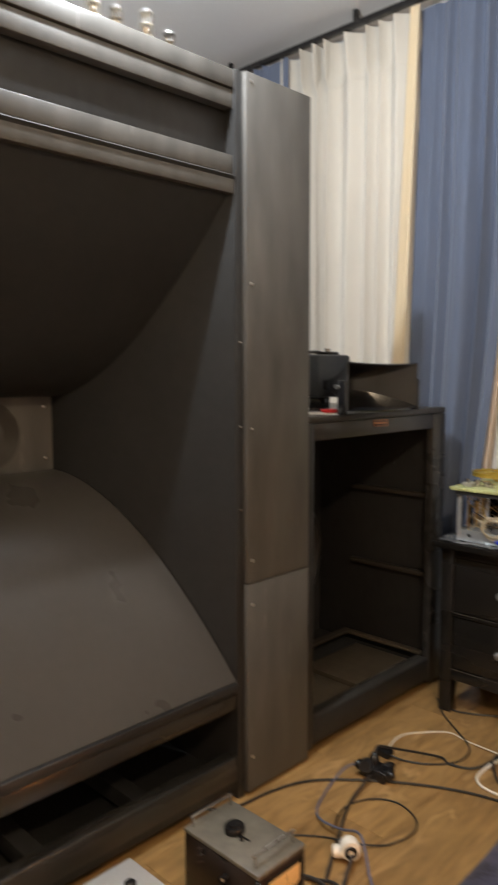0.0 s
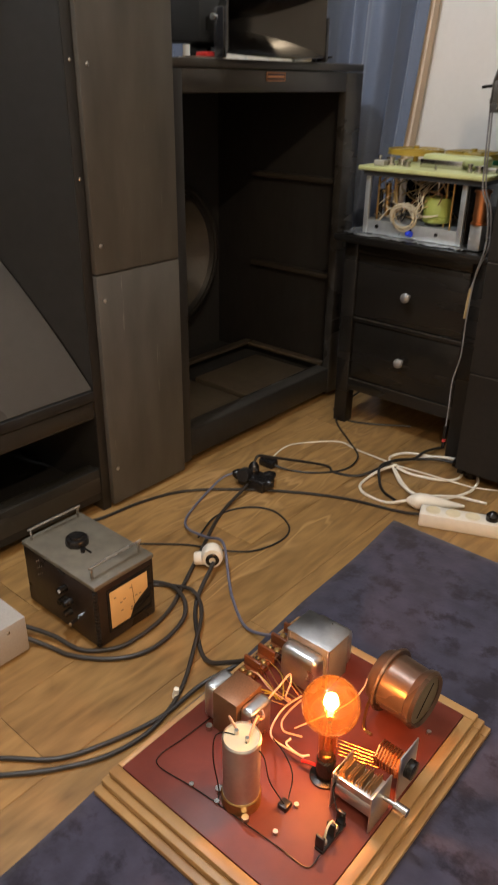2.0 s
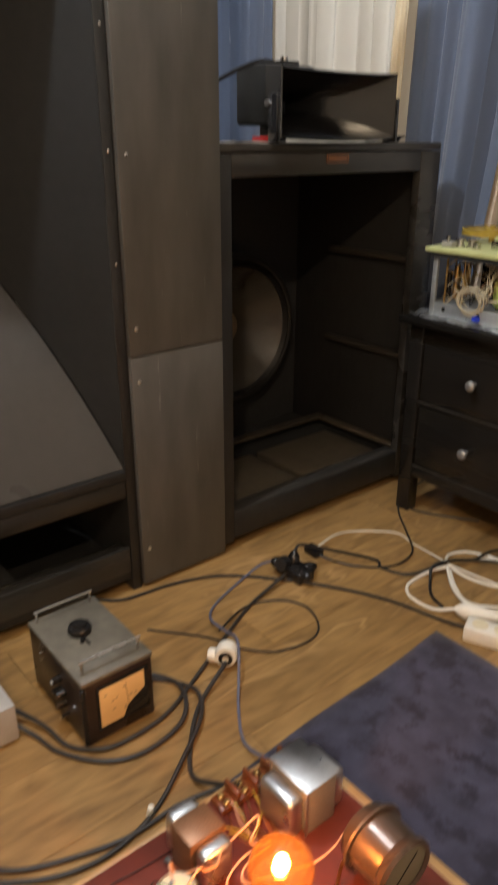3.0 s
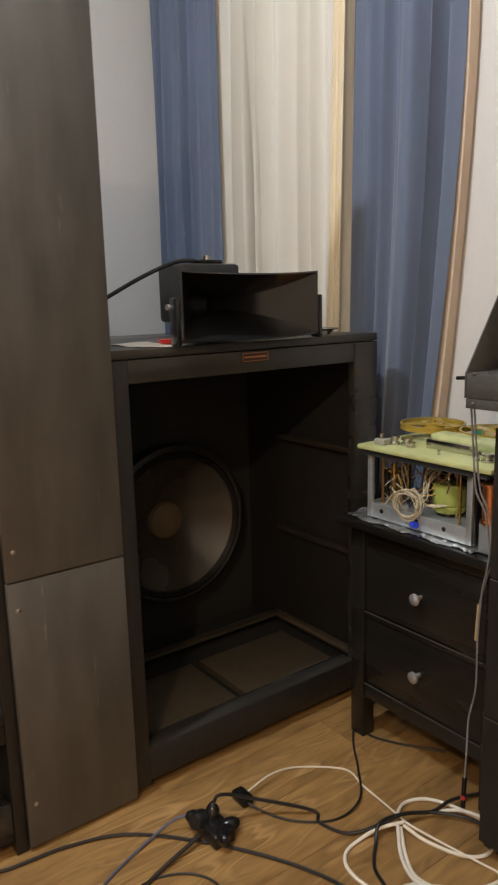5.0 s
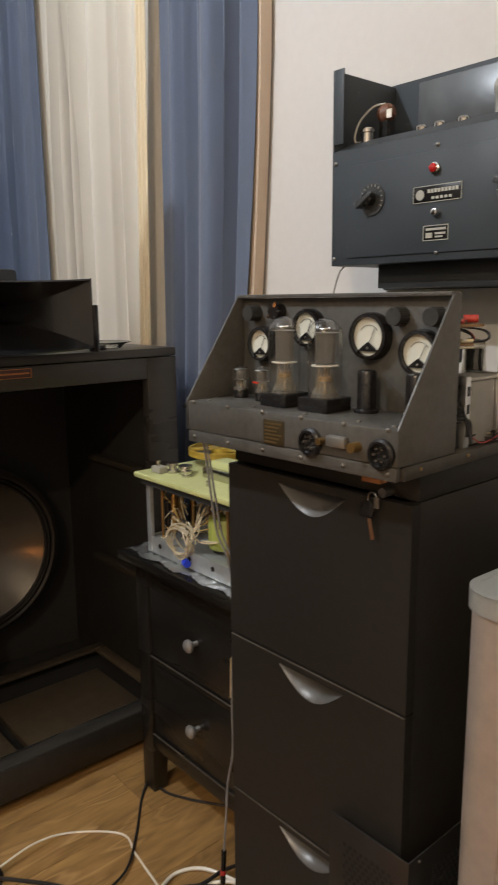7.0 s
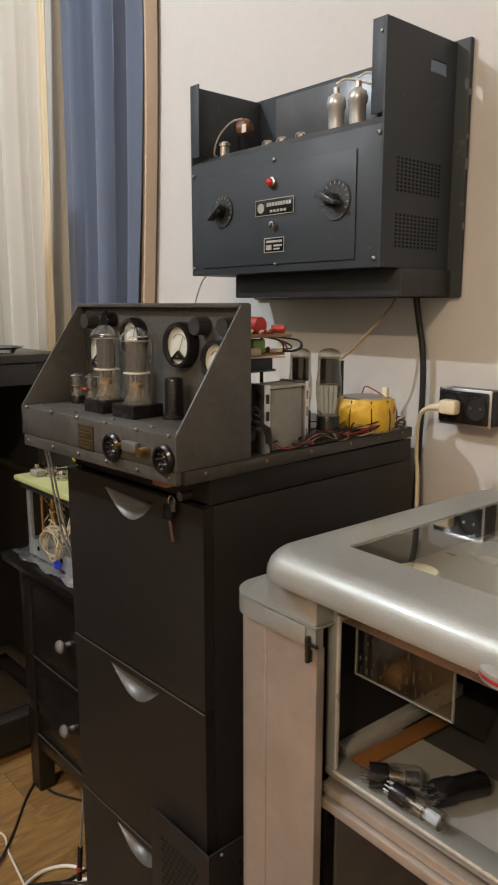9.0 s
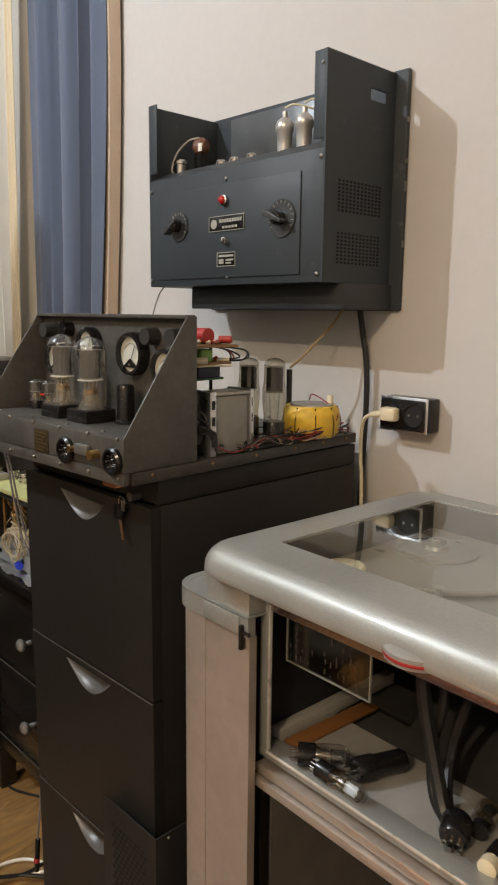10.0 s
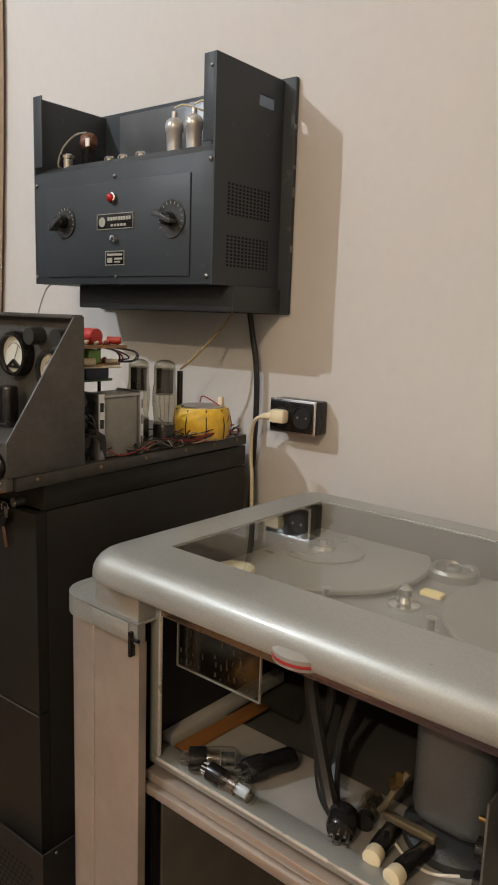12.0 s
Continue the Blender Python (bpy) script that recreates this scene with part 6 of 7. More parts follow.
lying_tube((0.120, 2.552, 0.736), (-0.35, 0.85, 0.25), 0.0165, 0.030, "black octal plug lying on the shelf")
lying_tube((0.160, 2.562, 0.7295), (-0.10, 0.95, 0.02), 0.0108, 0.055, "black valve with a cream ceramic end on the shelf", tip=True)
lying_tube((0.192, 2.552, 0.7295), (0.12, 0.95, 0.02), 0.0108, 0.055, "black valve with a cream ceramic end on the shelf", tip=True)
valve((0.128, 2.588, 0.731), 0.0135, 0.05, 0.010, "clear glass valve lying by the motor", group="loose valves in the bay", flash=False, axis=(-0.25, 0.9, 0.05))

# the whole machine stands a little askew to the wall
SWING = pose(-0.2, 2.5, 0, 0, 0, -2.0) @ pose(0.2, -2.5, 0)
for ob in set(bpy.data.objects) - BEFORE:
    if not ob.parent:
        ob.matrix_world = SWING @ ob.matrix_world

# ---- stripped tape mechanism on the chest ----


WIRE = mat("aged_cream_wire", (0.46, 0.40, 0.28), 0.45, vary=0.2)


def mechanism():
    t = thing("tape_mechanism", (-1.09, 2.8, 0.661), "stripped tape mechanism with cream-green top plate and exposed wiring", "tape deck")
    LIME = mat("cream_green_paint", (0.43, 0.45, 0.205), 0.4, vary=0.1, scale=60, stain=12)
    x0, x1, y0, y1 = -1.268, -0.935, 2.662, 2.92
    part("foil_sheet", surface(lambda u, v: Vector((-1.33 + 0.415 * u + 0.006 * math.sin(19 * v), 2.635 + 0.30 * v + 0.006 * math.sin(23 * u), 0.6615 + 0.010 * abs(noise.noise((u * 34, v * 26, 0))))), 60, 40), mat("crumpled_foil", (0.72, 0.73, 0.72), 0.28, metal=0.92, vary=0.1, scale=120, bump=0.5), t, "crumpled silver foil sheet")
    for y in (y0, y1 - 0.003):
        part("base_frame", box(x0, x1, y, y + 0.003, 0.667, 0.708, 0.001), ZINC, t)
    for x in (x0, x1 - 0.003):
        part("base_frame", box(x, x + 0.003, y0 + 0.003, y1 - 0.003, 0.667, 0.708, 0.001), ZINC, t)
    part("base_plate", box(x0, x1, y0 + 0.005, y1, 0.700, 0.704), ZINC, t)
    for x in (x0, x1 - 0.016):
        for y in (y0 - 0.002, y1 - 0.01):
            part("upright", box(x, x + 0.016, y, y + 0.010, 0.668, 0.846, 0.001), ZINC, t)
    for x in (x0 + 0.05, -1.10, x1 - 0.08):
        part("hole", lathe([(0, 0.001), (0.006, 0.001), (0.006, 0)], (x, y0 - 0.0005, 0.690), (0, -1, 0), 14), BAKELITE, t)
    top = part("top_plate", box(-1.287, -0.872, 2.638, 2.955, 0.853, 0.866, 0.004), LIME, t, "cream-green painted top plate")
    part("under_plate", box(-1.27, -0.89, 2.648, 2.945, 0.838, 0.8525), CRINKLE, t)
    for x, y in ((x0 + 0.035, y0 + 0.02), (x0 + 0.075, y0 + 0.05), (x1 - 0.05, y0 + 0.02), (x1 - 0.09, y0 + 0.06)):
        part("rod", cyl((x, y, 0.704), (x, y, 0.838), 0.0035, seg=10), BRASS, t)
    m = part("motor", lathe([(0, 0.715), (0.040, 0.715), (0.042, 0.720), (0.042, 0.730), (0.0405, 0.731), (0.0405, 0.734), (0.042, 0.735), (0.042, 0.780), (0.038, 0.786), (0, 0.786)], (-1.056, 2.735, 0), (0, 0, 1), 36), mat("olive_green_paint", (0.28, 0.33, 0.08), 0.4, vary=0.12), t, "green drum motor")
    part("spindle", cyl((-1.060, 2.735, 0.79), (-1.060, 2.735, 0.838), 0.006, seg=12), STEEL, m)
    part("foot", cyl((-1.060, 2.735, 0.704), (-1.060, 2.735, 0.715), 0.03, seg=20), BAKELITE, m)
    part("flywheel", lathe([(0, 0.80), (0.06, 0.80), (0.06, 0.822), (0, 0.822)], (-1.10, 2.82, 0), (0, 0, 1), 36), BAKELITE, t)
    coil = part("copper_coil", lathe([(0, 0.735), (0.024, 0.735), (0.024, 0.740), (0.019, 0.741), (0.020, 0.765), (0.019, 0.785), (0.020, 0.822), (0.024, 0.822), (0.024, 0.828), (0, 0.828)], (-0.890, 2.668, 0), (0, 0, 1), 28), COPPER, t, "bright copper coil")
    part("coil_foot", box(-0.908, -0.872, 2.650, 2.686, 0.664, 0.735, 0.002), ZINC, coil)
    # dark sheet added to close the view through the open back
    part("back_screen", box(x0 + 0.017, x1 - 0.017, y1 - 0.035, y1 - 0.032, 0.705, 0.837), BAKELITE, t)
    part("end_plate", box(-0.934, -0.930, 2.67, 2.91, 0.67, 0.846, 0.001), BAKELITE, t)
    rnd = random.Random(11)
    cols = [WIRE, WIRE, WIRE, mat("brown_wire", (0.16, 0.08, 0.04), 0.5), mat("ochre_wire", (0.35, 0.24, 0.08), 0.5), STEEL, RUBBER]
    for k in range(60):
        x, y = rnd.uniform(-1.25, -1.08), rnd.uniform(2.68, 2.86)
        z = rnd.uniform(0.71, 0.83)
        pts = [(x, y, z)]
        for s in range(4):
            x = min(-0.96, max(-1.255, x + rnd.uniform(-0.05, 0.05)))
            y = min(2.9, max(2.672, y + rnd.uniform(-0.03, 0.03)))
            z = min(0.835, max(0.708, z + rnd.uniform(-0.05, 0.05)))
            pts.append((x, y, z))
        part("wire", tube(pts, rnd.choice((0.0012, 0.0016, 0.0020)), 5, steps=4), rnd.choice(cols), t)
    for k in range(9):
        r = 0.029 + 0.0034 * (k % 4)
        cx, cz = -1.122 + 0.003 * rnd.uniform(-1, 1), 0.728 + 0.004 * rnd.uniform(-1, 1)
        pts = [(cx + r * 1.15 * math.cos(a), 2.655 - 0.010 + 0.002 * k + 0.008 * math.sin(a * 1.5 + k), cz + r * math.sin(a)) for a in (2 * math.pi * j / 14 for j in range(15))]
        part("wire_hank", tube(pts, 0.0015, 5, steps=3), WIRE, t)
    for k in range(5):
        a, b, c = (rnd.uniform(-0.02, 0.02) for _ in range(3))
        part("wire", tube([(-1.10 + a, 2.66, 0.74), (-1.085 + b, 2.665 + abs(c), 0.765 + c), (-1.10 + c, 2.70, 0.80 + a), (-1.08 + a, 2.74, 0.835)], 0.0013, 5, steps=4), WIRE, t)
    for x, y in ((-1.235, 2.70), (-1.225, 2.73), (-1.21, 2.70), (-1.215, 2.76)):
        part("component", cyl((x, y, 0.72), (x, y, 0.80 + rnd.uniform(-0.03, 0.02)), 0.008, seg=12), rnd.choice((STEEL, BRASS, BAKELITE)), t)
    part("blue_cap", cyl((-1.105, 2.652, 0.684), (-1.09, 2.648, 0.684), 0.009, seg=12), mat("bright_blue", (0.02, 0.05, 0.6), 0.35), t, "bright blue cap")
    # on the top plate
    head = part("head_cover", box(-1.13, -0.93, 2.74, 2.80, 0.873, 0.903, 0.010, seg=3), LIME, top, "rounded cream head cover")
    part("head_slot", box(-1.125, -0.99, 2.722, 2.74, 0.8665, 0.890, 0.002), STEEL, head)
    for x, y, r, h in ((-1.21, 2.70, 0.014, 0.024), (-1.18, 2.715, 0.017, 0.020), (-1.155, 2.70, 0.012, 0.014), (-1.235, 2.675, 0.006, 0.03), (-0.95, 2.69, 0.008, 0.024), (-0.925, 2.70, 0.016, 0.020), (-1.05, 2.68, 0.004, 0.012)):
        part("roller", lathe([(0, 0), (r, 0), (r, h * 0.3), (r * 0.7, h * 0.35), (r * 0.7, h * 0.7), (r, h * 0.75), (r, h), (0, h)], (x, y, 0.8662), (0, 0, 1), 18), STEEL, top)
    part("block", box(-1.25, -1.215, 2.665, 2.69, 0.8665, 0.882, 0.002), mat("grey_block", (0.30, 0.29, 0.25), 0.4), top)
    part("lever", box(-0.925, -0.885, 2.72, 2.735, 0.8665, 0.88, 0.003), STEEL, top)
    YEL = mat("amber_plastic", (0.34, 0.23, 0.035), 0.3, vary=0.1)
    for k, (cx, cy, zz) in enumerate(((-1.215, 2.858, 0.902), (-1.025, 2.868, 0.904))):
        r = thing("tape_spool", (cx, cy, 0.8665), "amber plastic tape spool with cut-out spokes", "tape spool", "tape spools")
        part("rim", lathe([(0.083, zz), (0.088, zz - 0.001), (0.088, zz + 0.003), (0.083, zz + 0.003), (0.083, zz)], (cx, cy, 0), (0, 0, 1), 48), YEL, r)
        part("rim", lathe([(0.083, zz - 0.012), (0.088, zz - 0.013), (0.088, zz - 0.010), (0.083, zz - 0.010), (0.083, zz - 0.012)], (cx, cy, 0), (0, 0, 1), 48), YEL, r)
        part("pack", lathe([(0.0835, zz - 0.0098), (0.0865, zz - 0.0098), (0.0865, zz - 0.0012), (0.0835, zz - 0.0012), (0.0835, zz - 0.0098)], (cx, cy, 0), (0, 0, 1), 48), YEL, r)
        part("hub", lathe([(0, 0.867), (0.008, 0.867), (0.008, zz - 0.013), (0.032, zz - 0.012), (0.032, zz + 0.004), (0.008, zz + 0.004), (0.008, zz + 0.012), (0, zz + 0.012)], (cx, cy, 0), (0, 0, 1), 30), YEL, r)
        for j in range(3):
            a = j * 2.094 + k
            c, s = math.cos(a), math.sin(a)
            w = 0.020
            part("spoke", extrude_outline([(cx + 0.03 * c - w * s, cy + 0.03 * s + w * c), (cx + 0.085 * c - w * 0.6 * s, cy + 0.085 * s + w * 0.6 * c), (cx + 0.085 * c + w * 0.6 * s, cy + 0.085 * s - w * 0.6 * c), (cx + 0.03 * c + w * s, cy + 0.03 * s - w * c)], "z", zz, zz + 0.003), YEL, r)
    g = thing("spool_box", (-1.06, 2.973, 0.661), "upright translucent green plastic spool case", "case")
    part("case", box(-1.165, -0.950, 2.962, 2.984, 0.664, 0.892, 0.004), mat("green_plastic", (0.03, 0.20, 0.13), 0.25, vary=0.1), g)


mechanism()


def hanging_leads():
    grey = mat("grey_lead", (0.17, 0.17, 0.175), 0.45, vary=0.1)
    solid("hanging_lead", tube([(-0.826, 2.478, 1.060), (-0.834, 2.505, 1.028), (-0.837, 2.525, 0.911), (-0.835, 2.535, 0.843), (-0.819, 2.545, 0.797), (-0.815, 2.56, 0.706), (-0.837, 2.57, 0.606), (-0.843, 2.57, 0.488), (-0.843, 2.57, 0.38), (-0.855, 2.565, 0.30), (-0.850, 2.555, 0.23), (-0.846, 2.545, 0.16)], 0.0022), grey, "grey lead hanging down from the amplifier console", "cable")
    solid("hanging_lead", tube([(-0.822, 2.482, 1.060), (-0.829, 2.508, 1.028), (-0.832, 2.530, 0.911), (-0.829, 2.541, 0.843), (-0.812, 2.549, 0.797), (-0.808, 2.564, 0.706), (-0.830, 2.574, 0.640), (-0.846, 2.575, 0.576)], 0.0020), grey, "second grey lead ending in a small jack", "cable")
    p = thing("lead_plug", (-0.844, 2.540, 0.085), "small black and red cable plug hanging above the floor", "plug")
    part("body", cyl((-0.843, 2.538, 0.092), (-0.846, 2.545, 0.162), 0.0055, seg=12), BAKELITE, p)
    part("ring", cyl((-0.8435, 2.539, 0.112), (-0.844, 2.540, 0.121), 0.0062, seg=12), mat("red_ring", (0.35, 0.03, 0.03), 0.4), p)
    j = thing("jack_plug", (-0.850, 2.576, 0.49), "small ochre and white jack hanging on its lead", "plug")
    part("body", cyl((-0.846, 2.575, 0.576), (-0.852, 2.577, 0.49), 0.0042, seg=10), mat("ochre_jack", (0.36, 0.26, 0.13), 0.5), j)
    solid("console_lead", tube([(-0.79, 2.47, 1.085), (-0.82, 2.47, 1.088), (-0.85, 2.48, 1.085)], 0.004), BAKELITE, "short black lead sticking out of the console", "cable")


hanging_leads()
solid("paper_sheet", surface(lambda u, v: Vector((-1.66 + 0.2 * u, 2.11 + 0.12 * v, 1.1432 + 0.003 * math.sin(5 * u + 2 * v) ** 2)), 10, 8, 0.0008), WHITEPLASTIC, "white paper sheet lying on the bass cabinet", "paper")
solid("red_tool", box(-1.53, -1.49, 2.19, 2.25, 1.147, 1.158, 0.003), mat("red_plastic", (0.5, 0.03, 0.03), 0.35), "small red plastic tool on the bass cabinet", "tool")


def glass_dish():
    t = thing("glass_dish", (-1.53, 2.73, 1.1425), "flat clear plastic tray with small parts on the bass cabinet", "tray")
    part("tray", lathe([(0, 0.001), (0.05, 0.001), (0.06, 0.012), (0.075, 0.016), (0.077, 0.018), (0.06, 0.015), (0.048, 0.004), (0, 0.004)], (-1.55, 2.72, 1.1425), (0, 0, 1), 28), glass("clear_plastic", (0.95, 0.95, 0.92), 0.05), t)
    part("fitting", box(-1.50, -1.485, 2.665, 2.695, 1.1425, 1.155, 0.002), BAKELITE, t)


glass_dish()
for k, (y, h, r) in enumerate(((1.30, 0.10, 0.022), (1.38, 0.09, 0.02), (1.46, 0.10, 0.022), (1.55, 0.08, 0.018))):
    valve((-1.52 - 0.02 * (k % 2), y, 2.113), r, h, 0.03, "glass valve standing on top of the horn loudspeaker", group="valves on the horn")

# ---- the lamp circuit on its wooden board ----


def lamp_board():
    t = thing("circuit_display", (-0.525, 1.395, 0), "valve circuit with glowing lamp on a stepped oak base", "circuit board")
    OAK = oak("oak_moulding", (0.25, 0.135, 0.050), (0.46, 0.275, 0.110), 0.05, 0.45, wave=4.0, along=(1.2, 1.2, 9))
    x0, x1, y0, y1 = -0.740, -0.288, 1.106, 1.675
    # three steps of moulding, deeper at the front and one end
    for lo, ro, fo, bo, w, z0, z1 in ((0.0, 0.0, 0.0, 0.0, 0.026, 0.010, 0.022), (0.005, 0.012, 0.014, 0.006, 0.026, 0.0222, 0.037), (0.010, 0.024, 0.027, 0.012, 0.020, 0.0372, 0.050)):
        s = 0.012
        for a in ((x0 + lo, x1 - ro, y0 + fo, y0 + fo + w), (x0 + lo, x1 - ro, y1 - bo - w, y1 - bo), (x0 + lo, x0 + lo + s, y0 + fo + w + 0.0005, y1 - bo - w - 0.0005), (x1 - ro - w, x1 - ro, y0 + fo + w + 0.0005, y1 - bo - w - 0.0005)):
            part("moulding", box(a[0], a[1], a[2], a[3], z0, z1, 0.0025, seg=2), OAK, t)
    part("base_board", box(x0 + 0.0225, x1 - 0.046, y0 + 0.049, y1 - 0.034, 0.011, 0.040), OAK, t)
    RED = mat("red_brown_plate", (0.125, 0.025, 0.015), 0.46, vary=0.3, scale=20, stain=6, bump=0.03)
    part("plate", box(x0 + 0.0225, x1 - 0.0445, y0 + 0.0475, y1 - 0.0325, 0.0405, 0.0515, 0.001), RED, t, "glossy red-brown mounting plate")
    z = 0.052
    LAM = mat("transformer_core", (0.20, 0.11, 0.06), 0.38, metal=0.5, vary=0.3, scale=300, stretch=(1, 1, 8))
    # large transformer, covers along y; small one, covers along x
    big = part("transformer", box(-0.652, -0.556, 1.522, 1.588, z, z + 0.098, 0.003), mat("grey_laminations", (0.27, 0.255, 0.235), 0.42, metal=0.4, vary=0.15, scale=300, stretch=(8, 1, 1)), t, "large transformer with silver end covers")
    part("end_bell", box(-0.646, -0.562, 1.486, 1.5215, z + 0.004, z + 0.086, 0.012, seg=3), ALU, big)
    part("end_bell", box(-0.646, -0.562, 1.5885, 1.618, z + 0.004, z + 0.086, 0.012, seg=3), ALU, big)
    part("clamp", box(-0.654, -0.554, 1.518, 1.592, z + 0.0985, z + 0.1010, 0.0008), ALU, big)
    for x in (-0.652, -0.559):
        part("clamp", box(x, x + 0.004, 1.5185, 1.522, z, z + 0.0985, 0.0005), ALU, big)
    small = part("transformer", box(-0.660, -0.604, 1.316, 1.384, z, z + 0.088, 0.002), LAM, t, "small transformer with silver end covers")
    part("end_bell", box(-0.690, -0.6605, 1.322, 1.378, z + 0.006, z + 0.082, 0.009, seg=3), ALU, small)
    part("end_bell", box(-0.6035, -0.574, 1.322, 1.378, z + 0.006, z + 0.082, 0.009, seg=3), ALU, small)
    for y in (1.308, 1.392):
        part("foot", cyl((-0.662, y, z), (-0.662, y, z + 0.010), 0.006, seg=12), STEEL, small)
    BROWN = mat("brown_bakelite", (0.15, 0.045, 0.014), 0.3, vary=0.2)
    for y in (1.452, 1.494, 1.536, 1.578):
        b = part("terminal_block", box(-0.714, -0.676, y - 0.020, y + 0.013, z, z + 0.012, 0.002), BROWN, t, "brown terminal block")
        part("wall", box(-0.716, -0.674, y + 0.0132, y + 0.0195, z, z + 0.032, 0.001), BROWN, b)
        for x in (-0.704, -0.687):
            part("screw", lathe([(0.0065, 0), (0.0065, 0.004), (0.004, 0.006), (0, 0.006)], (x, y - 0.003, z + 0.012), (0, 0, 1), 12), BRASS, b)
    # capacitor can
    c = (-0.526, 1.240)
    can = part("capacitor", lathe([(0.0305, z + 0.024), (0.030, z + 0.028), (0.030, z + 0.130), (0.0312, z + 0.132), (0.0312, z + 0.139), (0.029, z + 0.142), (0.0275, z + 0.139)], (*c, 0), (0, 0, 1), 36), ALU, t, "aluminium capacitor can")
    part("lid", lathe([(0, z + 0.139), (0.028, z + 0.139), (0.028, z + 0.132)], (*c, 0), (0, 0, 1), 32), CREAM, can)
    part("clamp", lathe([(0.0325, z), (0.0325, z + 0.022), (0.031, z + 0.024), (0.0305, z + 0.024), (0.0305, z)], (*c, 0), (0, 0, 1), 36), BRASS, can)
    for a in (3.5, 5.6):
        part("lug", cyl((c[0] + 0.039 * math.cos(a), c[1] + 0.039 * math.sin(a), z), (c[0] + 0.039 * math.cos(a), c[1] + 0.039 * math.sin(a), z + 0.008), 0.006, seg=10), STEEL, can)
    for x in (-0.011, 0.011):
        part("post", cyl((c[0] + x, c[1], z + 0.139), (c[0] + x, c[1], z + 0.147), 0.0035, seg=10), STEEL, can)
    # amber globe lamp: a thin blown wall
    l = (-0.448, 1.364)
    part("lamp_holder", lathe([(0, z), (0.026, z), (0.026, z + 0.004), (0.017, z + 0.006), (0.0165, z + 0.045), (0.014, z + 0.048)], (*l, 0), (0, 0, 1), 24), BAKELITE, t, "black lamp holder")
    AMBER = thin_glass("amber_glass", (1.0, 0.60, 0.27), 0.04, 0.020)
    zc, R = 0.214, 0.047
    ring = [(radians(-68 + 158 * k / 18)) for k in range(18)]
    prof = [(0.014, z + 0.046), (0.016, z + 0.058), (0.0165, z + 0.085)] + [(R * math.cos(a), zc + R * math.sin(a)) for a in ring] + [(0, zc + R)]
    globe = part("globe", lathe(prof, (*l, 0), (0, 0, 1), 40), AMBER, t, "amber glass globe")
    globe.visible_shadow = False
    part("stem", lathe([(0, z + 0.046), (0.008, z + 0.048), (0.006, z + 0.09), (0.004, z + 0.125), (0, z + 0.125)], (*l, 0), (0, 0, 1), 16), glass("stem_glass", (1, 0.85, 0.6)), t)
    for k in (-1, 1):
        part("support", cyl((l[0] + 0.003 * k, l[1], z + 0.115), (l[0] + 0.011 * k, l[1], zc + 0.008), 0.0008, seg=6), STEEL, t)
    fil = mat("glowing_filament", (1, 0.5, 0.2), 0.5, vary=0, bump=0, emit=(1.0, 0.35, 0.075), emit_strength=430.0)
    part("filament", lathe([(0, zc - 0.010), (0.008, zc - 0.003), (0.0125, zc + 0.006), (0.010, zc + 0.018), (0, zc + 0.024)], (*l, 0), (0, 0, 1), 16), fil, t, "glowing filament")
    # round meter on its side
    mc, ma = (-0.418, 1.552, z + 0.080), (1, -0.06, 0)
    m = part("meter", lathe([(0, -0.048), (0.046, -0.048), (0.050, -0.042), (0.052, -0.028), (0.060, -0.028), (0.0615, -0.025), (0.060, -0.021), (0.052, -0.021), (0.050, 0.030), (0.053, 0.034), (0.055, 0.044), (0.050, 0.050), (0.044, 0.046)], mc, ma, 44), mat("brown_metal_case", (0.10, 0.062, 0.042), 0.27, metal=0.4, vary=0.3, scale=30, coat=0.3), t, "round brown panel meter on brackets")
    part("dial", lathe([(0, 0.044), (0.0455, 0.044)], mc, ma, 36), mat("dull_dial", (0.15, 0.125, 0.08), 0.3), m)
    part("needle", tube([(mc[0] + 0.047, mc[1] - 0.03, mc[2] - 0.02), (mc[0] + 0.047, mc[1] + 0.02, mc[2] + 0.025)], 0.0008, 4, steps=1), BAKELITE, m)
    for y in (1.500, 1.592):
        part("bracket", tube([(-0.452, y + 0.008, z + 0.07), (-0.456, y, z + 0.045), (-0.454, y - 0.008, z + 0.004), (-0.435, y - 0.012, z + 0.003)], 0.003, 6), BRASS, m)
    # tuning unit with shaft, coil on a plate
    v = part("tuner", cyl((-0.405, 1.352, z + 0.040), (-0.342, 1.352, z + 0.040), 0.026, seg=28), ALU, t, "silver tuning unit with a shaft")
    part("frame", box(-0.408, -0.341, 1.330, 1.374, z + 0.050, z + 0.066, 0.002), ALU, v)
    for x in (-0.411, -0.340):
        part("end_plate", box(x, x + 0.003, 1.322, 1.382, z, z + 0.078, 0.001), ALU, v)
    part("shaft", cyl((-0.337, 1.362, z + 0.045), (-0.318, 1.362, z + 0.045), 0.004, seg=14), STEEL, v)
    part("shaft_end", cyl((-0.318, 1.362, z + 0.045), (-0.296, 1.362, z + 0.045), 0.0075, seg=16), STEEL, v)
    for k in range(12):
        part("vane", box(-0.405 + 0.0052 * k, -0.4044 + 0.0052 * k, 1.335, 1.369, z + 0.066, z + 0.076 + 0.004 * (k % 3), 0), BRASS, v)
    plate = part("coil_plate", box(-0.337, -0.334, 1.400, 1.456, z, z + 0.098, 0.0008), ALU, t)
    part("coil", tube([(-0.385 + 0.046 * k / 60, 1.424 + 0.021 * math.cos(k * 0.9), z + 0.055 + 0.021 * math.sin(k * 0.9)) for k in range(61)], 0.0022, 6, steps=1), COPPER, plate, "open copper coil")
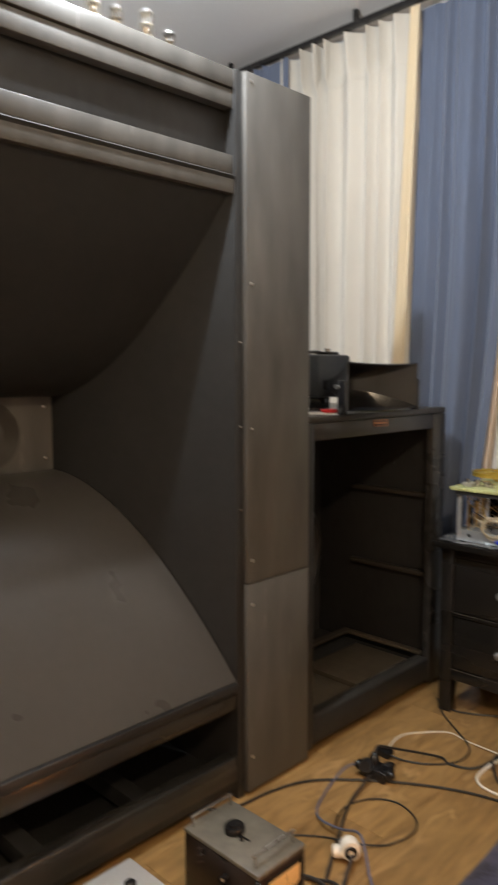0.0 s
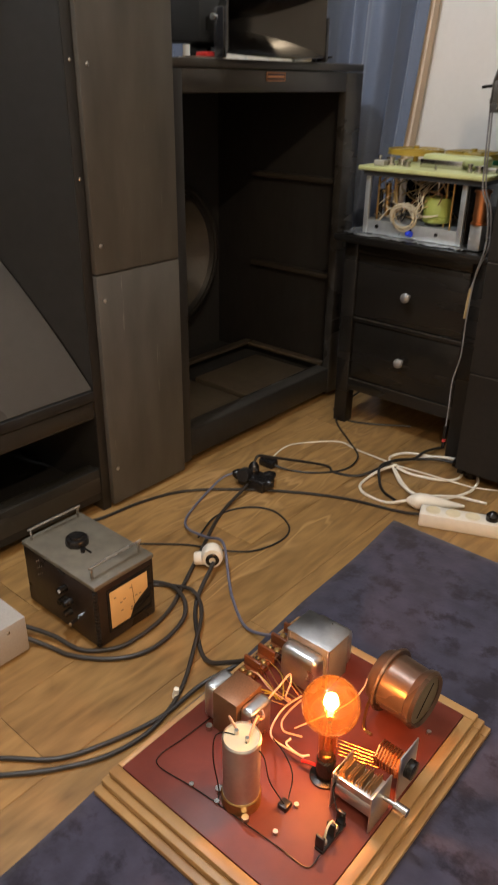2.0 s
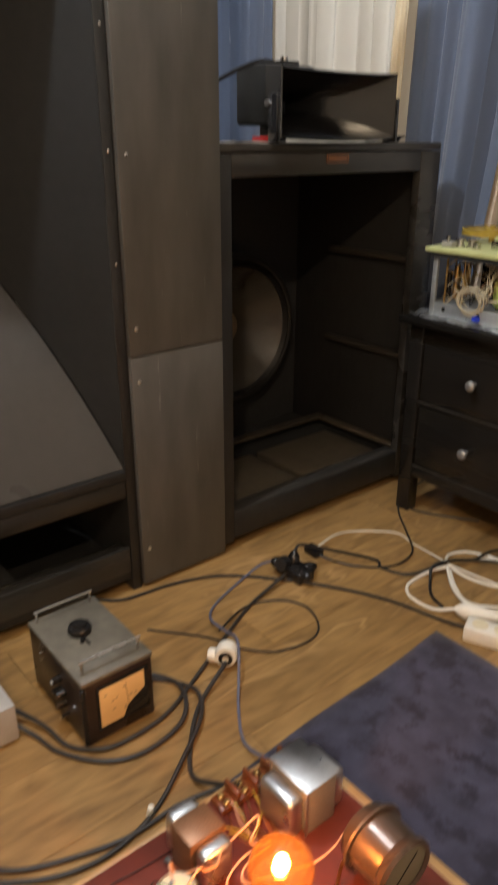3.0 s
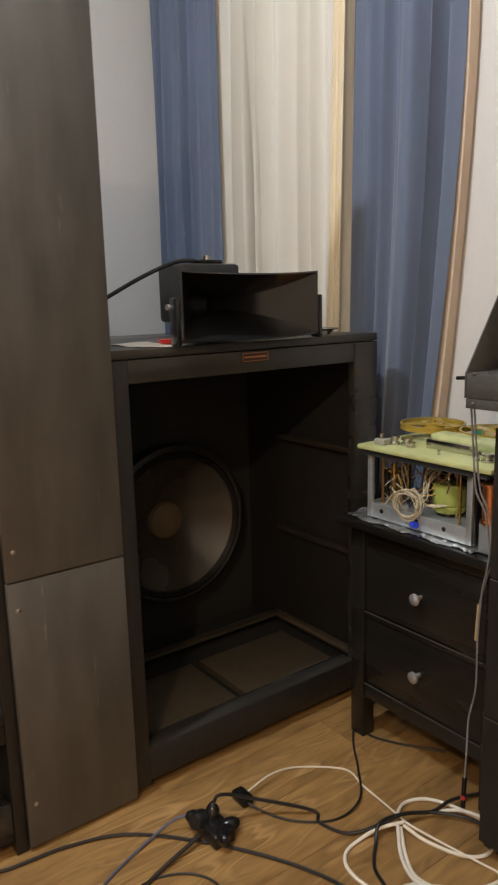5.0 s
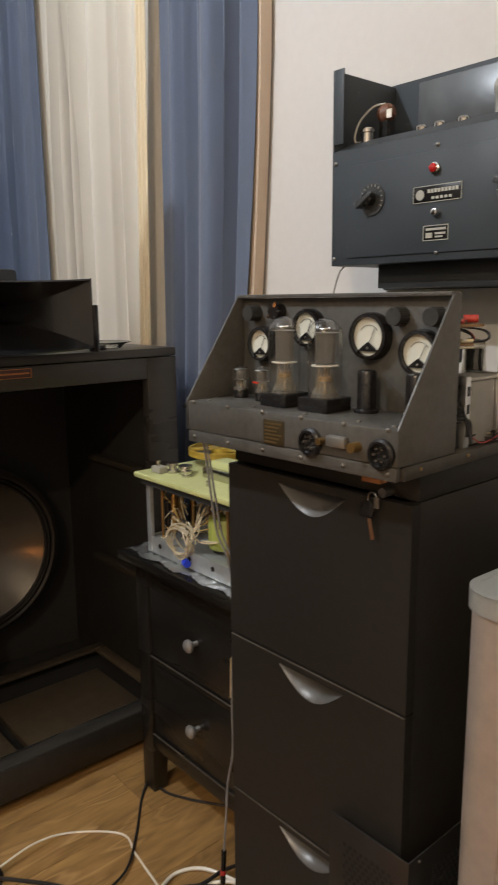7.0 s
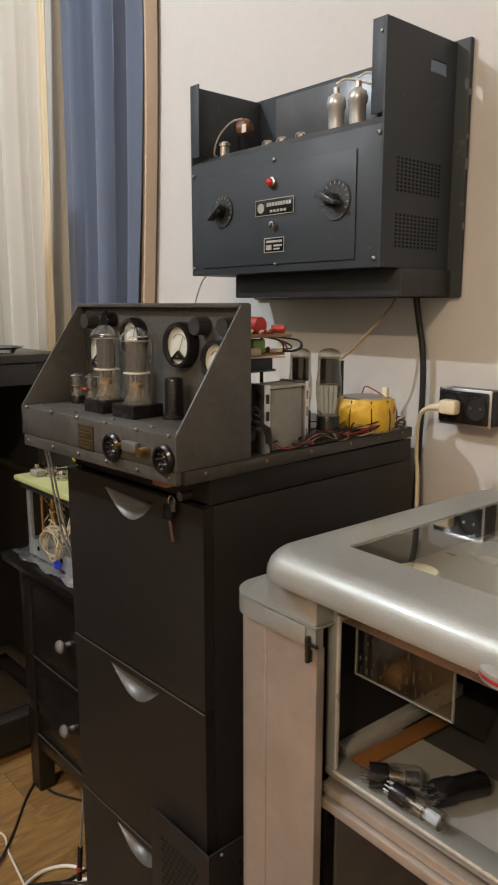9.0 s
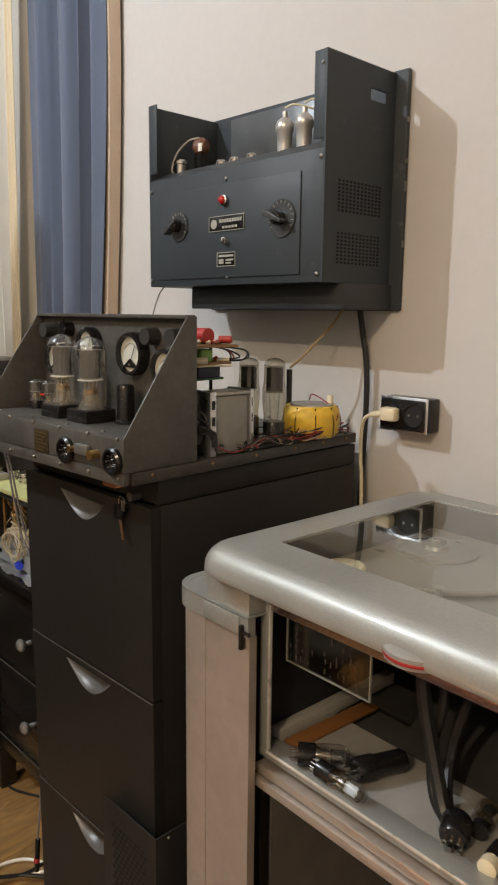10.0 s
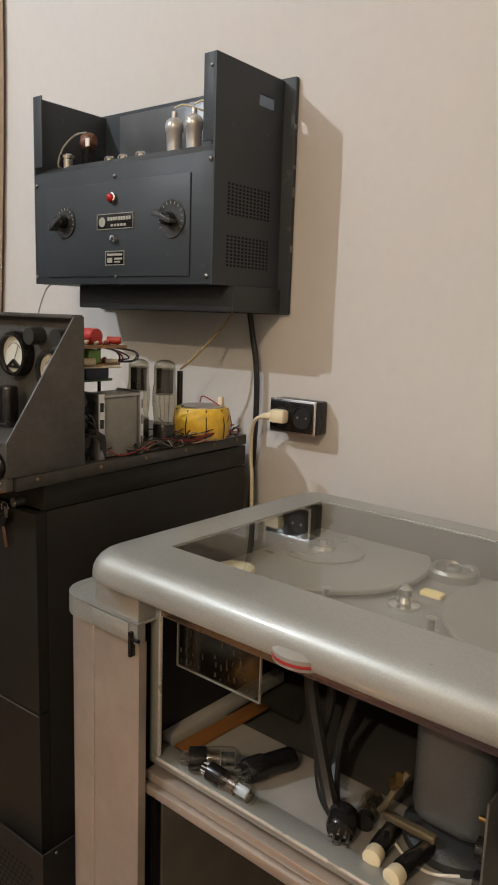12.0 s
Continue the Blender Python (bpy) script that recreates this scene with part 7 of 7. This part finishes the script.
    part("knob", lathe([(0, 0), (0.016, 0), (0.016, 0.012), (0, 0.014)], (-0.334, 1.428, z + 0.055), (1, 0, 0), 20), BAKELITE, plate)
    for k in range(5):
        part("rod", cyl((-0.458 + 0.003 * k, 1.418 - 0.005 * k, z + 0.032 - 0.002 * k), (-0.388 + 0.003 * k, 1.432 - 0.004 * k, z + 0.038 - 0.002 * k), 0.0013, seg=6), COPPER, t)
    tag = part("tag_strip", box(-0.386, -0.370, 1.248, 1.312, z, z + 0.006, 0.001), BAKELITE, t, "black tag strip")
    for y in (1.249, 1.278, 1.305):
        part("tag", box(-0.386, -0.371, y, y + 0.005, z + 0.006, z + 0.032, 0.001), BAKELITE, tag)
    for y in (1.262, 1.292):
        part("screw", lathe([(0.005, 0), (0.005, 0.006), (0.003, 0.008), (0, 0.008)], (-0.378, y, z + 0.006), (0, 0, 1), 12), STEEL, tag)
    part("tag_wire", tube([(-0.378, 1.262, z + 0.013), (-0.380, 1.272, z + 0.030), (-0.380, 1.285, z + 0.030), (-0.378, 1.292, z + 0.013)], 0.002, 6), CREAM, tag)
    part("black_block", box(-0.472, -0.455, 1.266, 1.283, z, z + 0.010, 0.001), BAKELITE, t)
    for x, y in ((-0.603, 1.204), (-0.55, 1.208), (-0.446, 1.229), (-0.45, 1.288), (-0.36, 1.56)):
        part("terminal", cyl((x, y, z), (x, y, z + 0.006), 0.0042, seg=12), STEEL, t)
    pink = mat("salmon_wire", (0.60, 0.34, 0.22), 0.4)
    yel = mat("yellow_wire", (0.5, 0.35, 0.05), 0.4)
    runs = [(pink, 0.0019, [(-0.584, 1.361, 0.11), (-0.586, 1.378, 0.12), (-0.579, 1.40, 0.14), (-0.577, 1.428, 0.15), (-0.569, 1.421, 0.14), (-0.567, 1.406, 0.12), (-0.567, 1.42, 0.10)]),
            (pink, 0.0019, [(-0.558, 1.441, 0.10), (-0.564, 1.411, 0.10), (-0.563, 1.383, 0.10), (-0.558, 1.355, 0.09), (-0.545, 1.344, 0.085), (-0.52, 1.351, 0.075), (-0.489, 1.358, 0.07)]),
            (pink, 0.0019, [(-0.558, 1.441, 0.09), (-0.559, 1.411, 0.09), (-0.557, 1.384, 0.085), (-0.544, 1.373, 0.08), (-0.53, 1.386, 0.07), (-0.52, 1.395, 0.065)]),
            (pink, 0.0014, [(-0.523, 1.375, 0.10), (-0.505, 1.40, 0.11), (-0.48, 1.425, 0.13), (-0.462, 1.45, 0.145), (-0.46, 1.485, 0.15), (-0.467, 1.51, 0.15)]),
            (CREAM, 0.0019, [(-0.53, 1.375, 0.07), (-0.528, 1.361, 0.07), (-0.497, 1.358, 0.07), (-0.482, 1.365, 0.075)]),
            (pink, 0.0019, [(-0.515, 1.243, 0.192), (-0.522, 1.262, 0.200), (-0.532, 1.285, 0.195), (-0.540, 1.30, 0.17), (-0.555, 1.33, 0.14), (-0.574, 1.35, 0.125)]),
            (pink, 0.0019, [(-0.537, 1.243, 0.192), (-0.556, 1.25, 0.199), (-0.568, 1.258, 0.19), (-0.566, 1.27, 0.16), (-0.572, 1.315, 0.13)]),
            (BAKELITE, 0.0011, [(-0.537, 1.236, 0.192), (-0.556, 1.228, 0.19), (-0.569, 1.224, 0.17), (-0.572, 1.224, 0.12), (-0.558, 1.221, 0.07), (-0.55, 1.212, 0.056)]),
            (BAKELITE, 0.0011, [(-0.515, 1.236, 0.192), (-0.492, 1.25, 0.17), (-0.488, 1.265, 0.10), (-0.462, 1.272, 0.062)]),
            (BAKELITE, 0.0011, [(-0.537, 1.334, 0.10), (-0.503, 1.322, 0.10), (-0.473, 1.305, 0.09), (-0.463, 1.283, 0.062)]),
            (BAKELITE, 0.0011, [(-0.41, 1.34, 0.10), (-0.405, 1.32, 0.10), (-0.385, 1.305, 0.08)]),
            (BAKELITE, 0.0011, [(-0.677, 1.326, 0.0535), (-0.681, 1.261, 0.0535), (-0.686, 1.212, 0.0535), (-0.670, 1.194, 0.0535), (-0.604, 1.202, 0.0535), (-0.551, 1.207, 0.0535), (-0.482, 1.211, 0.0535), (-0.422, 1.214, 0.0535), (-0.376, 1.217, 0.0535), (-0.372, 1.245, 0.056)]),
            (mat("red_sleeve", (0.6, 0.02, 0.02), 0.35), 0.0030, [(-0.489, 1.352, 0.068), (-0.475, 1.355, 0.072), (-0.462, 1.357, 0.074)]),
            (yel, 0.0015, [(-0.60, 1.388, 0.12), (-0.60, 1.41, 0.10), (-0.605, 1.43, 0.07), (-0.63, 1.45, 0.06), (-0.678, 1.46, 0.066)]),
            (yel, 0.0015, [(-0.615, 1.388, 0.12), (-0.61, 1.42, 0.09), (-0.60, 1.44, 0.065), (-0.64, 1.49, 0.06), (-0.678, 1.50, 0.066)])]
    for m_, r, pts in runs:
        part("wire", tube(pts, r, 6), m_, t)
    rnd = random.Random(4)
    for k in range(10):
        y = 1.44 + 0.014 * k
        part("wire", tube([(-0.690, y, z + 0.016), (-0.665, y - 0.005, z + 0.024), (-0.625, y - 0.02, z + 0.012 + 0.02 * rnd.random()), (-0.585, y * 0.6 + 0.575, z + 0.006)], 0.0013, 5, steps=4), rnd.choice((COPPER, BAKELITE, BRASS, pink)), t)


lamp_board()

# ---- instruments on the floor ----


def test_meter():
    t = thing("test_meter", (-1.13, 1.41, 0), "old black test meter with worn grey lid and lamplit dial", "meter")
    x0, x1, y0, y1, h = -1.268, -1.010, 1.338, 1.502, 0.168
    body = part("body", box(x0 + 0.002, x1 - 0.002, y0 + 0.002, y1 - 0.002, 0.006, h - 0.012, 0.004), mat("black_bakelite_case", (0.020, 0.0125, 0.009), 0.33, vary=0.3, scale=60, bump=0.1), t)
    lid = part("lid", box(x0, x1, y0, y1, h - 0.012, h, 0.004), mat("worn_grey_lid", (0.125, 0.112, 0.088), 0.45, vary=0.3, scale=40, stain=14, bump=0.12, scuff=((0.34, 0.28, 0.20), 0.70, 45.0, (1, 1, 1))), t, "worn grey metal lid")
    for x in (x0 + 0.016, x1 - 0.028):
        part("strap_handle", tube([(x, y0 + 0.018, h), (x, y0 + 0.018, h + 0.024), (x, y0 + 0.022, h + 0.027), (x, y1 - 0.022, h + 0.027), (x, y1 - 0.018, h + 0.024), (x, y1 - 0.018, h)], 0.0033, 8, steps=3), STEEL, lid, "thin steel carrying bar")
    part("knob", lathe([(0.026, 0), (0.027, 0.010), (0.024, 0.016), (0.017, 0.017), (0.016, 0.022), (0, 0.023)], (-1.165, 1.415, h), (0, 0, 1), 10), BAKELITE, lid, "fluted black knob")
    part("pointer", box(-1.152, -1.110, 1.409, 1.413, h + 0.001, h + 0.004, 0.0005), BAKELITE, lid)
    part("stop", cyl((-1.128, 1.402, h), (-1.128, 1.402, h + 0.008), 0.005, seg=10), BAKELITE, lid)
    # dial window on the end towards the lamp
    fr = part("dial_frame", box(x1 - 0.004, x1, y0 + 0.030, y1 - 0.012, 0.030, h - 0.026, 0.002), BAKELITE, t)
    # white dial: the lamp's orange glow is put into its colour
    part("dial", box(x1, x1 + 0.0012, y0 + 0.036, y1 - 0.024, 0.040, h - 0.034, 0.0004), mat("lamplit_dial", (0.64, 0.43, 0.19), 0.5, vary=0.08, stain=20), fr, "paper dial tinted by lamp glow, with small marks")
    rnd = random.Random(3)
    for j in range(9):
        y, z = y0 + 0.045 + rnd.random() * 0.07, 0.055 + rnd.random() * 0.07
        part("mark", box(x1 + 0.0012, x1 + 0.0016, y, y + 0.006, z, z + 0.0025), mat("grey_ink", (0.15, 0.11, 0.07), 0.6), fr)
    part("needle", tube([(x1 + 0.0022, y0 + 0.100, 0.065), (x1 + 0.0022, y0 + 0.095, 0.125)], 0.0005, 4, steps=1), BAKELITE, fr)
    part("movement_cover", extrude_outline([(y0 + 0.085, 0.038), (y1 - 0.020, 0.038), (y1 - 0.020, 0.095), (y0 + 0.115, 0.078), (y0 + 0.098, 0.066)], "x", x1 + 0.0012, x1 + 0.004, 0.0005), BAKELITE, fr)
    part("corner_bead", box(x1 - 0.010, x1 + 0.001, y0 - 0.001, y0 + 0.008, 0.01, h - 0.014, 0.003), BAKELITE, body)
    bm = bmesh.new()
    for j in range(15):
        box(x1 - 0.006, x1 + 0.0025, y0 - 0.0025, y0 + 0.004, 0.014 + 0.0094 * j, 0.0195 + 0.0094 * j, 0.0008, bm=bm)
    part("bead_teeth", bm, BAKELITE, body, "serrated corner bead")
    for z, x in ((0.115, -1.115), (0.085, -1.118), (0.058, -1.105), (0.088, -1.10)):
        part("terminal", cyl((x, y0 + 0.002, z), (x, y0 - 0.018, z), 0.0085, 0.007, seg=14), BAKELITE, body)
    for z, x in ((0.118, -1.112), (0.045, -1.085)):
        part("toggle", cyl((x, y0, z), (x + 0.008, y0 - 0.022, z + 0.006), 0.004, seg=10), CHROME, body)
    for j in range(8):
        part("rivet", lathe([(0, 0.0012), (0.0018, 0.0008), (0.002, 0)], (-1.215 + 0.008 * (j % 3), y0 + 0.0018, 0.10 + 0.006 * j), (0, -1, 0), 8), STEEL, body)


test_meter()


def grey_box():
    t = thing("control_box", (-1.22, 1.12, 0), "pale grey metal control box with a black knob", "control box")
    part("case", box(-1.36, -1.125, 1.02, 1.243, 0.004, 0.092, 0.004), mat("pale_grey_hammer", (0.36, 0.35, 0.335), 0.42, vary=0.1, scale=200, bump=0.15), t)
    for x, y in ((-1.345, 1.035), (-1.14, 1.035), (-1.345, 1.228), (-1.14, 1.228)):
        part("foot", cyl((x, y, 0), (x, y, 0.005), 0.01, seg=10), RUBBER, t)
    part("knob", lathe([(0.024, 0), (0.024, 0.012), (0.015, 0.016), (0.014, 0.036), (0.010, 0.040), (0, 0.041)], (-1.245, 1.16, 0.092), (0, 0, 1), 24), BAKELITE, t, "black control knob")
    for y in (1.06, 1.20):
        part("screw", screw_bm((-1.1245, y, 0.075), (1, 0, 0), 0.004), STEEL, t)


grey_box()


def plugs():
    t = thing("plug_adaptor", (-1.22, 2.12, 0), "black multi-way mains adaptor with plugs pushed in", "plug adaptor")
    part("block", box(-1.27, -1.17, 2.07, 2.13, 0.0, 0.038, 0.008, seg=3), BAKELITE, t)
    part("body", lathe([(0.018, 0), (0.020, 0.008), (0.020, 0.03), (0.018, 0.036), (0, 0.036)], (-1.25, 2.09, 0.038), (0.3, -0.8, 0.15), 24), RUBBER, t)
    for at, ax in (((-1.255, 2.085, 0.028), (-0.5, -0.7, 0.35)), ((-1.235, 2.105, 0.034), (-0.1, 0.2, 1)), ((-1.205, 2.120, 0.022), (0.35, 0.8, 0.2)), ((-1.185, 2.095, 0.024), (0.9, -0.2, 0.3))):
        part("plug", lathe([(0, 0), (0.017, 0), (0.018, 0.010), (0.016, 0.024), (0.010, 0.034), (0.006, 0.038), (0, 0.038)], at, ax, 20), BAKELITE, t)
    c = thing("white_connector", (-1.04, 1.72, 0), "white round mains connector lying on the floor", "connector")
    part("body", lathe([(0.020, 0), (0.026, 0.006), (0.028, 0.030), (0.024, 0.042), (0, 0.043)], (-1.058, 1.735, 0.030), (0.62, -0.62, 0.1), 26), WHITEPLASTIC, c)
    part("side_arm", lathe([(0.017, 0), (0.017, 0.03), (0.013, 0.036), (0, 0.036)], (-1.052, 1.715, 0.022), (-0.5, -0.5, 0.0), 20), WHITEPLASTIC, c)
    part("mouth", lathe([(0.015, 0), (0.017, 0.008), (0.014, 0.010), (0.008, 0.010)], (-1.031, 1.708, 0.033), (0.62, -0.62, 0.1), 20), BAKELITE, c)
    s = thing("power_strip", (-0.64, 2.33, 0), "white plastic power strip with one black plug", "power strip")
    s.matrix_world = pose(-0.655, 2.296, 0, 0, 0, 23)
    strip = part("case", box(-0.110, 0.110, -0.028, 0.028, 0.0, 0.042, 0.006), WHITEPLASTIC, s, local=True)
    for x in (-0.075, -0.022, 0.030):
        part("outlet", lathe([(0.020, 0.0425), (0.0195, 0.0435), (0.017, 0.0425), (0, 0.0423)], (x, 0, 0), (0, 0, 1), 24), CREAM, strip, local=True)
    part("plug", lathe([(0.017, 0), (0.017, 0.014), (0.010, 0.022), (0.004, 0.026), (0, 0.026)], (0.080, 0, 0.043), (0, 0, 1), 20), BAKELITE, strip, local=True)
    w = thing("inline_plug", (-0.80, 2.33, 0), "white inline mains connector by the rug", "connector")
    part("body", lathe([(0.006, 0), (0.016, 0.012), (0.024, 0.030), (0.024, 0.055), (0.017, 0.090), (0.008, 0.140), (0.004, 0.160), (0, 0.161)], (-0.822, 2.298, 0.022), (0.87, 0.47, 0), 22), WHITEPLASTIC, w)
    b = thing("line_plug", (-1.27, 2.22, 0), "small black plug on the white cord", "plug")
    part("body", box(-1.300, -1.245, 2.205, 2.240, 0.0, 0.026, 0.007), BAKELITE, b)
    n = thing("cord_clip", (-0.815, 2.61, 0), "small black clip on the coiled cord", "clip")
    part("body", box(-0.832, -0.795, 2.598, 2.626, 0.004, 0.03, 0.006), BAKELITE, n)
    solid("bottle_cap", cyl((-0.80, 1.355, 0), (-0.797, 1.357, 0.022), 0.0065, 0.0055, seg=14), WHITEPLASTIC, "tiny white plastic cap lying on the floor", "cap")


plugs()


def cables():
    """Leads on the floor; each run is a few bends of a loose cord."""
    K, G, W, V = RUBBER, mat("dark_grey_cord", (0.027, 0.023, 0.021), 0.5, vary=0.2), WHITEPLASTIC, GREYRUBBER
    runs = [
        ("black mains cord", K, 0.0055, [(-1.47, 1.60), (-1.42, 1.66), (-1.40, 1.80), (-1.35, 1.93), (-1.23, 2.05), (-1.09, 2.15), (-0.96, 2.215), (-0.83, 2.25), (-0.76, 2.270, 0.012), (-0.70, 2.325, 0.012), (-0.63, 2.395), (-0.54, 2.43)]),
        ("thick grey mains cord", G, 0.0065, [(-1.22, 2.06, 0.02), (-1.185, 1.905), (-1.10, 1.735), (-1.035, 1.61), (-1.00, 1.54), (-0.984, 1.485), (-0.979, 1.42), (-0.989, 1.364), (-1.038, 1.312), (-1.11, 1.294, 0.014), (-1.17, 1.27, 0.02), (-1.20, 1.246, 0.03)]),
        ("thick grey mains cord", G, 0.0065, [(-1.13, 1.504, 0.02), (-1.114, 1.560), (-1.055, 1.583, 0.012), (-0.99, 1.566, 0.02), (-0.948, 1.528, 0.012), (-0.931, 1.463), (-0.935, 1.393), (-0.972, 1.335), (-1.04, 1.288), (-1.10, 1.272), (-1.15, 1.246, 0.02)]),
        ("thin black cord", K, 0.0035, [(-1.27, 1.64), (-1.15, 1.74), (-1.05, 1.78, 0.01), (-1.00, 1.84), (-0.98, 1.93), (-1.01, 1.99), (-1.09, 2.02), (-1.16, 1.98), (-1.19, 1.89), (-1.14, 1.77, 0.016)]),
        ("blue-grey cord", V, 0.0045, [(-1.274, 2.060, 0.040), (-1.292, 2.03, 0.03), (-1.295, 1.97, 0.008), (-1.25, 1.84), (-1.19, 1.78, 0.018), (-1.11, 1.77, 0.03), (-1.02, 1.735, 0.072), (-0.96, 1.69, 0.02), (-0.91, 1.65), (-0.83, 1.60), (-0.76, 1.585, 0.03), (-0.70, 1.58, 0.068)]),
        ("grey mains cord", G, 0.0065, [(-1.02, 1.70, 0.03), (-0.97, 1.59), (-0.89, 1.51), (-0.82, 1.465), (-0.76, 1.475, 0.03), (-0.70, 1.49, 0.068)]),
        ("grey mains cord", G, 0.006, [(-1.12, 0.80), (-1.0, 0.98), (-0.92, 1.05), (-0.85, 1.11), (-0.81, 1.19), (-0.78, 1.30), (-0.775, 1.41, 0.012), (-0.73, 1.50, 0.04), (-0.70, 1.535, 0.068)]),
        ("grey mains cord", G, 0.006, [(-1.08, 0.78), (-0.96, 0.96), (-0.89, 1.03), (-0.83, 1.10), (-0.785, 1.18), (-0.772, 1.27), (-0.80, 1.37), (-0.86, 1.47, 0.014), (-0.925, 1.56, 0.018), (-0.99, 1.60, 0.018), (-1.05, 1.595), (-1.10, 1.555), (-1.11, 1.505, 0.02)]),
        ("black cord", K, 0.0055, [(-1.238, 2.112, 0.070), (-1.235, 2.13, 0.085), (-1.22, 2.19, 0.06), (-1.13, 2.33, 0.01), (-1.09, 2.32), (-1.02, 2.35), (-0.98, 2.42, 0.022), (-0.965, 2.48, 0.028), (-0.94, 2.55, 0.014), (-0.935, 2.62, 0.016), (-0.915, 2.71)]),
        ("white flat cord", W, 0.0032, [(-1.275, 2.236, 0.018), (-1.29, 2.33, 0.02), (-1.285, 2.42), (-1.20, 2.51), (-1.12, 2.50), (-0.99, 2.48, 0.012), (-0.94, 2.47, 0.018), (-0.84, 2.49, 0.014), (-0.75, 2.52), (-0.71, 2.53), (-0.58, 2.60)]),
        ("black cord", K, 0.0045, [(-1.37, 2.90, 0.02), (-1.36, 2.72), (-1.28, 2.675), (-1.20, 2.70), (-1.08, 2.78)]),
        ("thin black cord", K, 0.004, [(-1.36, 2.71, 0.012), (-1.28, 2.62), (-1.18, 2.54), (-1.085, 2.45, 0.010), (-1.075, 2.36), (-1.13, 2.28), (-1.20, 2.24), (-1.25, 2.22, 0.012)]),
        ("black cord", K, 0.0055, [(-0.86, 2.30), (-0.91, 2.32), (-0.955, 2.37), (-0.98, 2.42, 0.030), (-0.95, 2.53, 0.016), (-0.88, 2.595, 0.014), (-0.80, 2.612, 0.018)]),
    ]
    for label, m, r, pts in runs:
        r *= 0.78
        solid("cable", tube([(p[0], p[1], r + 0.0005) if len(p) == 2 else p for p in pts], r, 8), m, label + " lying loosely on the wooden floor", "cable", group="floor cables")
    # the coiled white cord: uneven loops gathered at one side
    for pts in ([(-0.98, 2.47, 0.020), (-1.01, 2.53), (-0.99, 2.58), (-0.94, 2.61), (-0.86, 2.63), (-0.80, 2.63, 0.014), (-0.74, 2.59), (-0.72, 2.54), (-0.72, 2.48), (-0.76, 2.40), (-0.83, 2.37), (-0.89, 2.40), (-0.95, 2.45, 0.014)],
                [(-0.95, 2.46, 0.024), (-0.98, 2.41, 0.014), (-0.99, 2.35), (-0.98, 2.30), (-0.94, 2.27), (-0.87, 2.272), (-0.82, 2.30, 0.020)],
                [(-0.95, 2.46, 0.016), (-0.90, 2.47), (-0.83, 2.49), (-0.79, 2.52), (-0.78, 2.56), (-0.80, 2.60, 0.014), (-0.83, 2.62, 0.022), (-0.90, 2.61, 0.012), (-0.94, 2.57)],
                [(-0.955, 2.445, 0.022), (-0.89, 2.385, 0.012), (-0.82, 2.355, 0.012), (-0.77, 2.39, 0.014), (-0.73, 2.44), (-0.69, 2.45), (-0.65, 2.46)]):
        solid("cable", tube([(p[0], p[1], 0.0050) if len(p) == 2 else p for p in pts], 0.0044, 8), WHITEPLASTIC, "loop of coiled white extension cord on the floor", "cable", group="floor cables")
    solid("cable", tube([(-0.53, 2.33, 0.02), (-0.50, 2.36, 0.008), (-0.52, 2.42, 0.006), (-0.47, 2.45, 0.006), (-0.40, 2.42, 0.006)], 0.0048, 8), WHITEPLASTIC, "white cord leaving the power strip", "cable", group="floor cables")


cables()
planks()
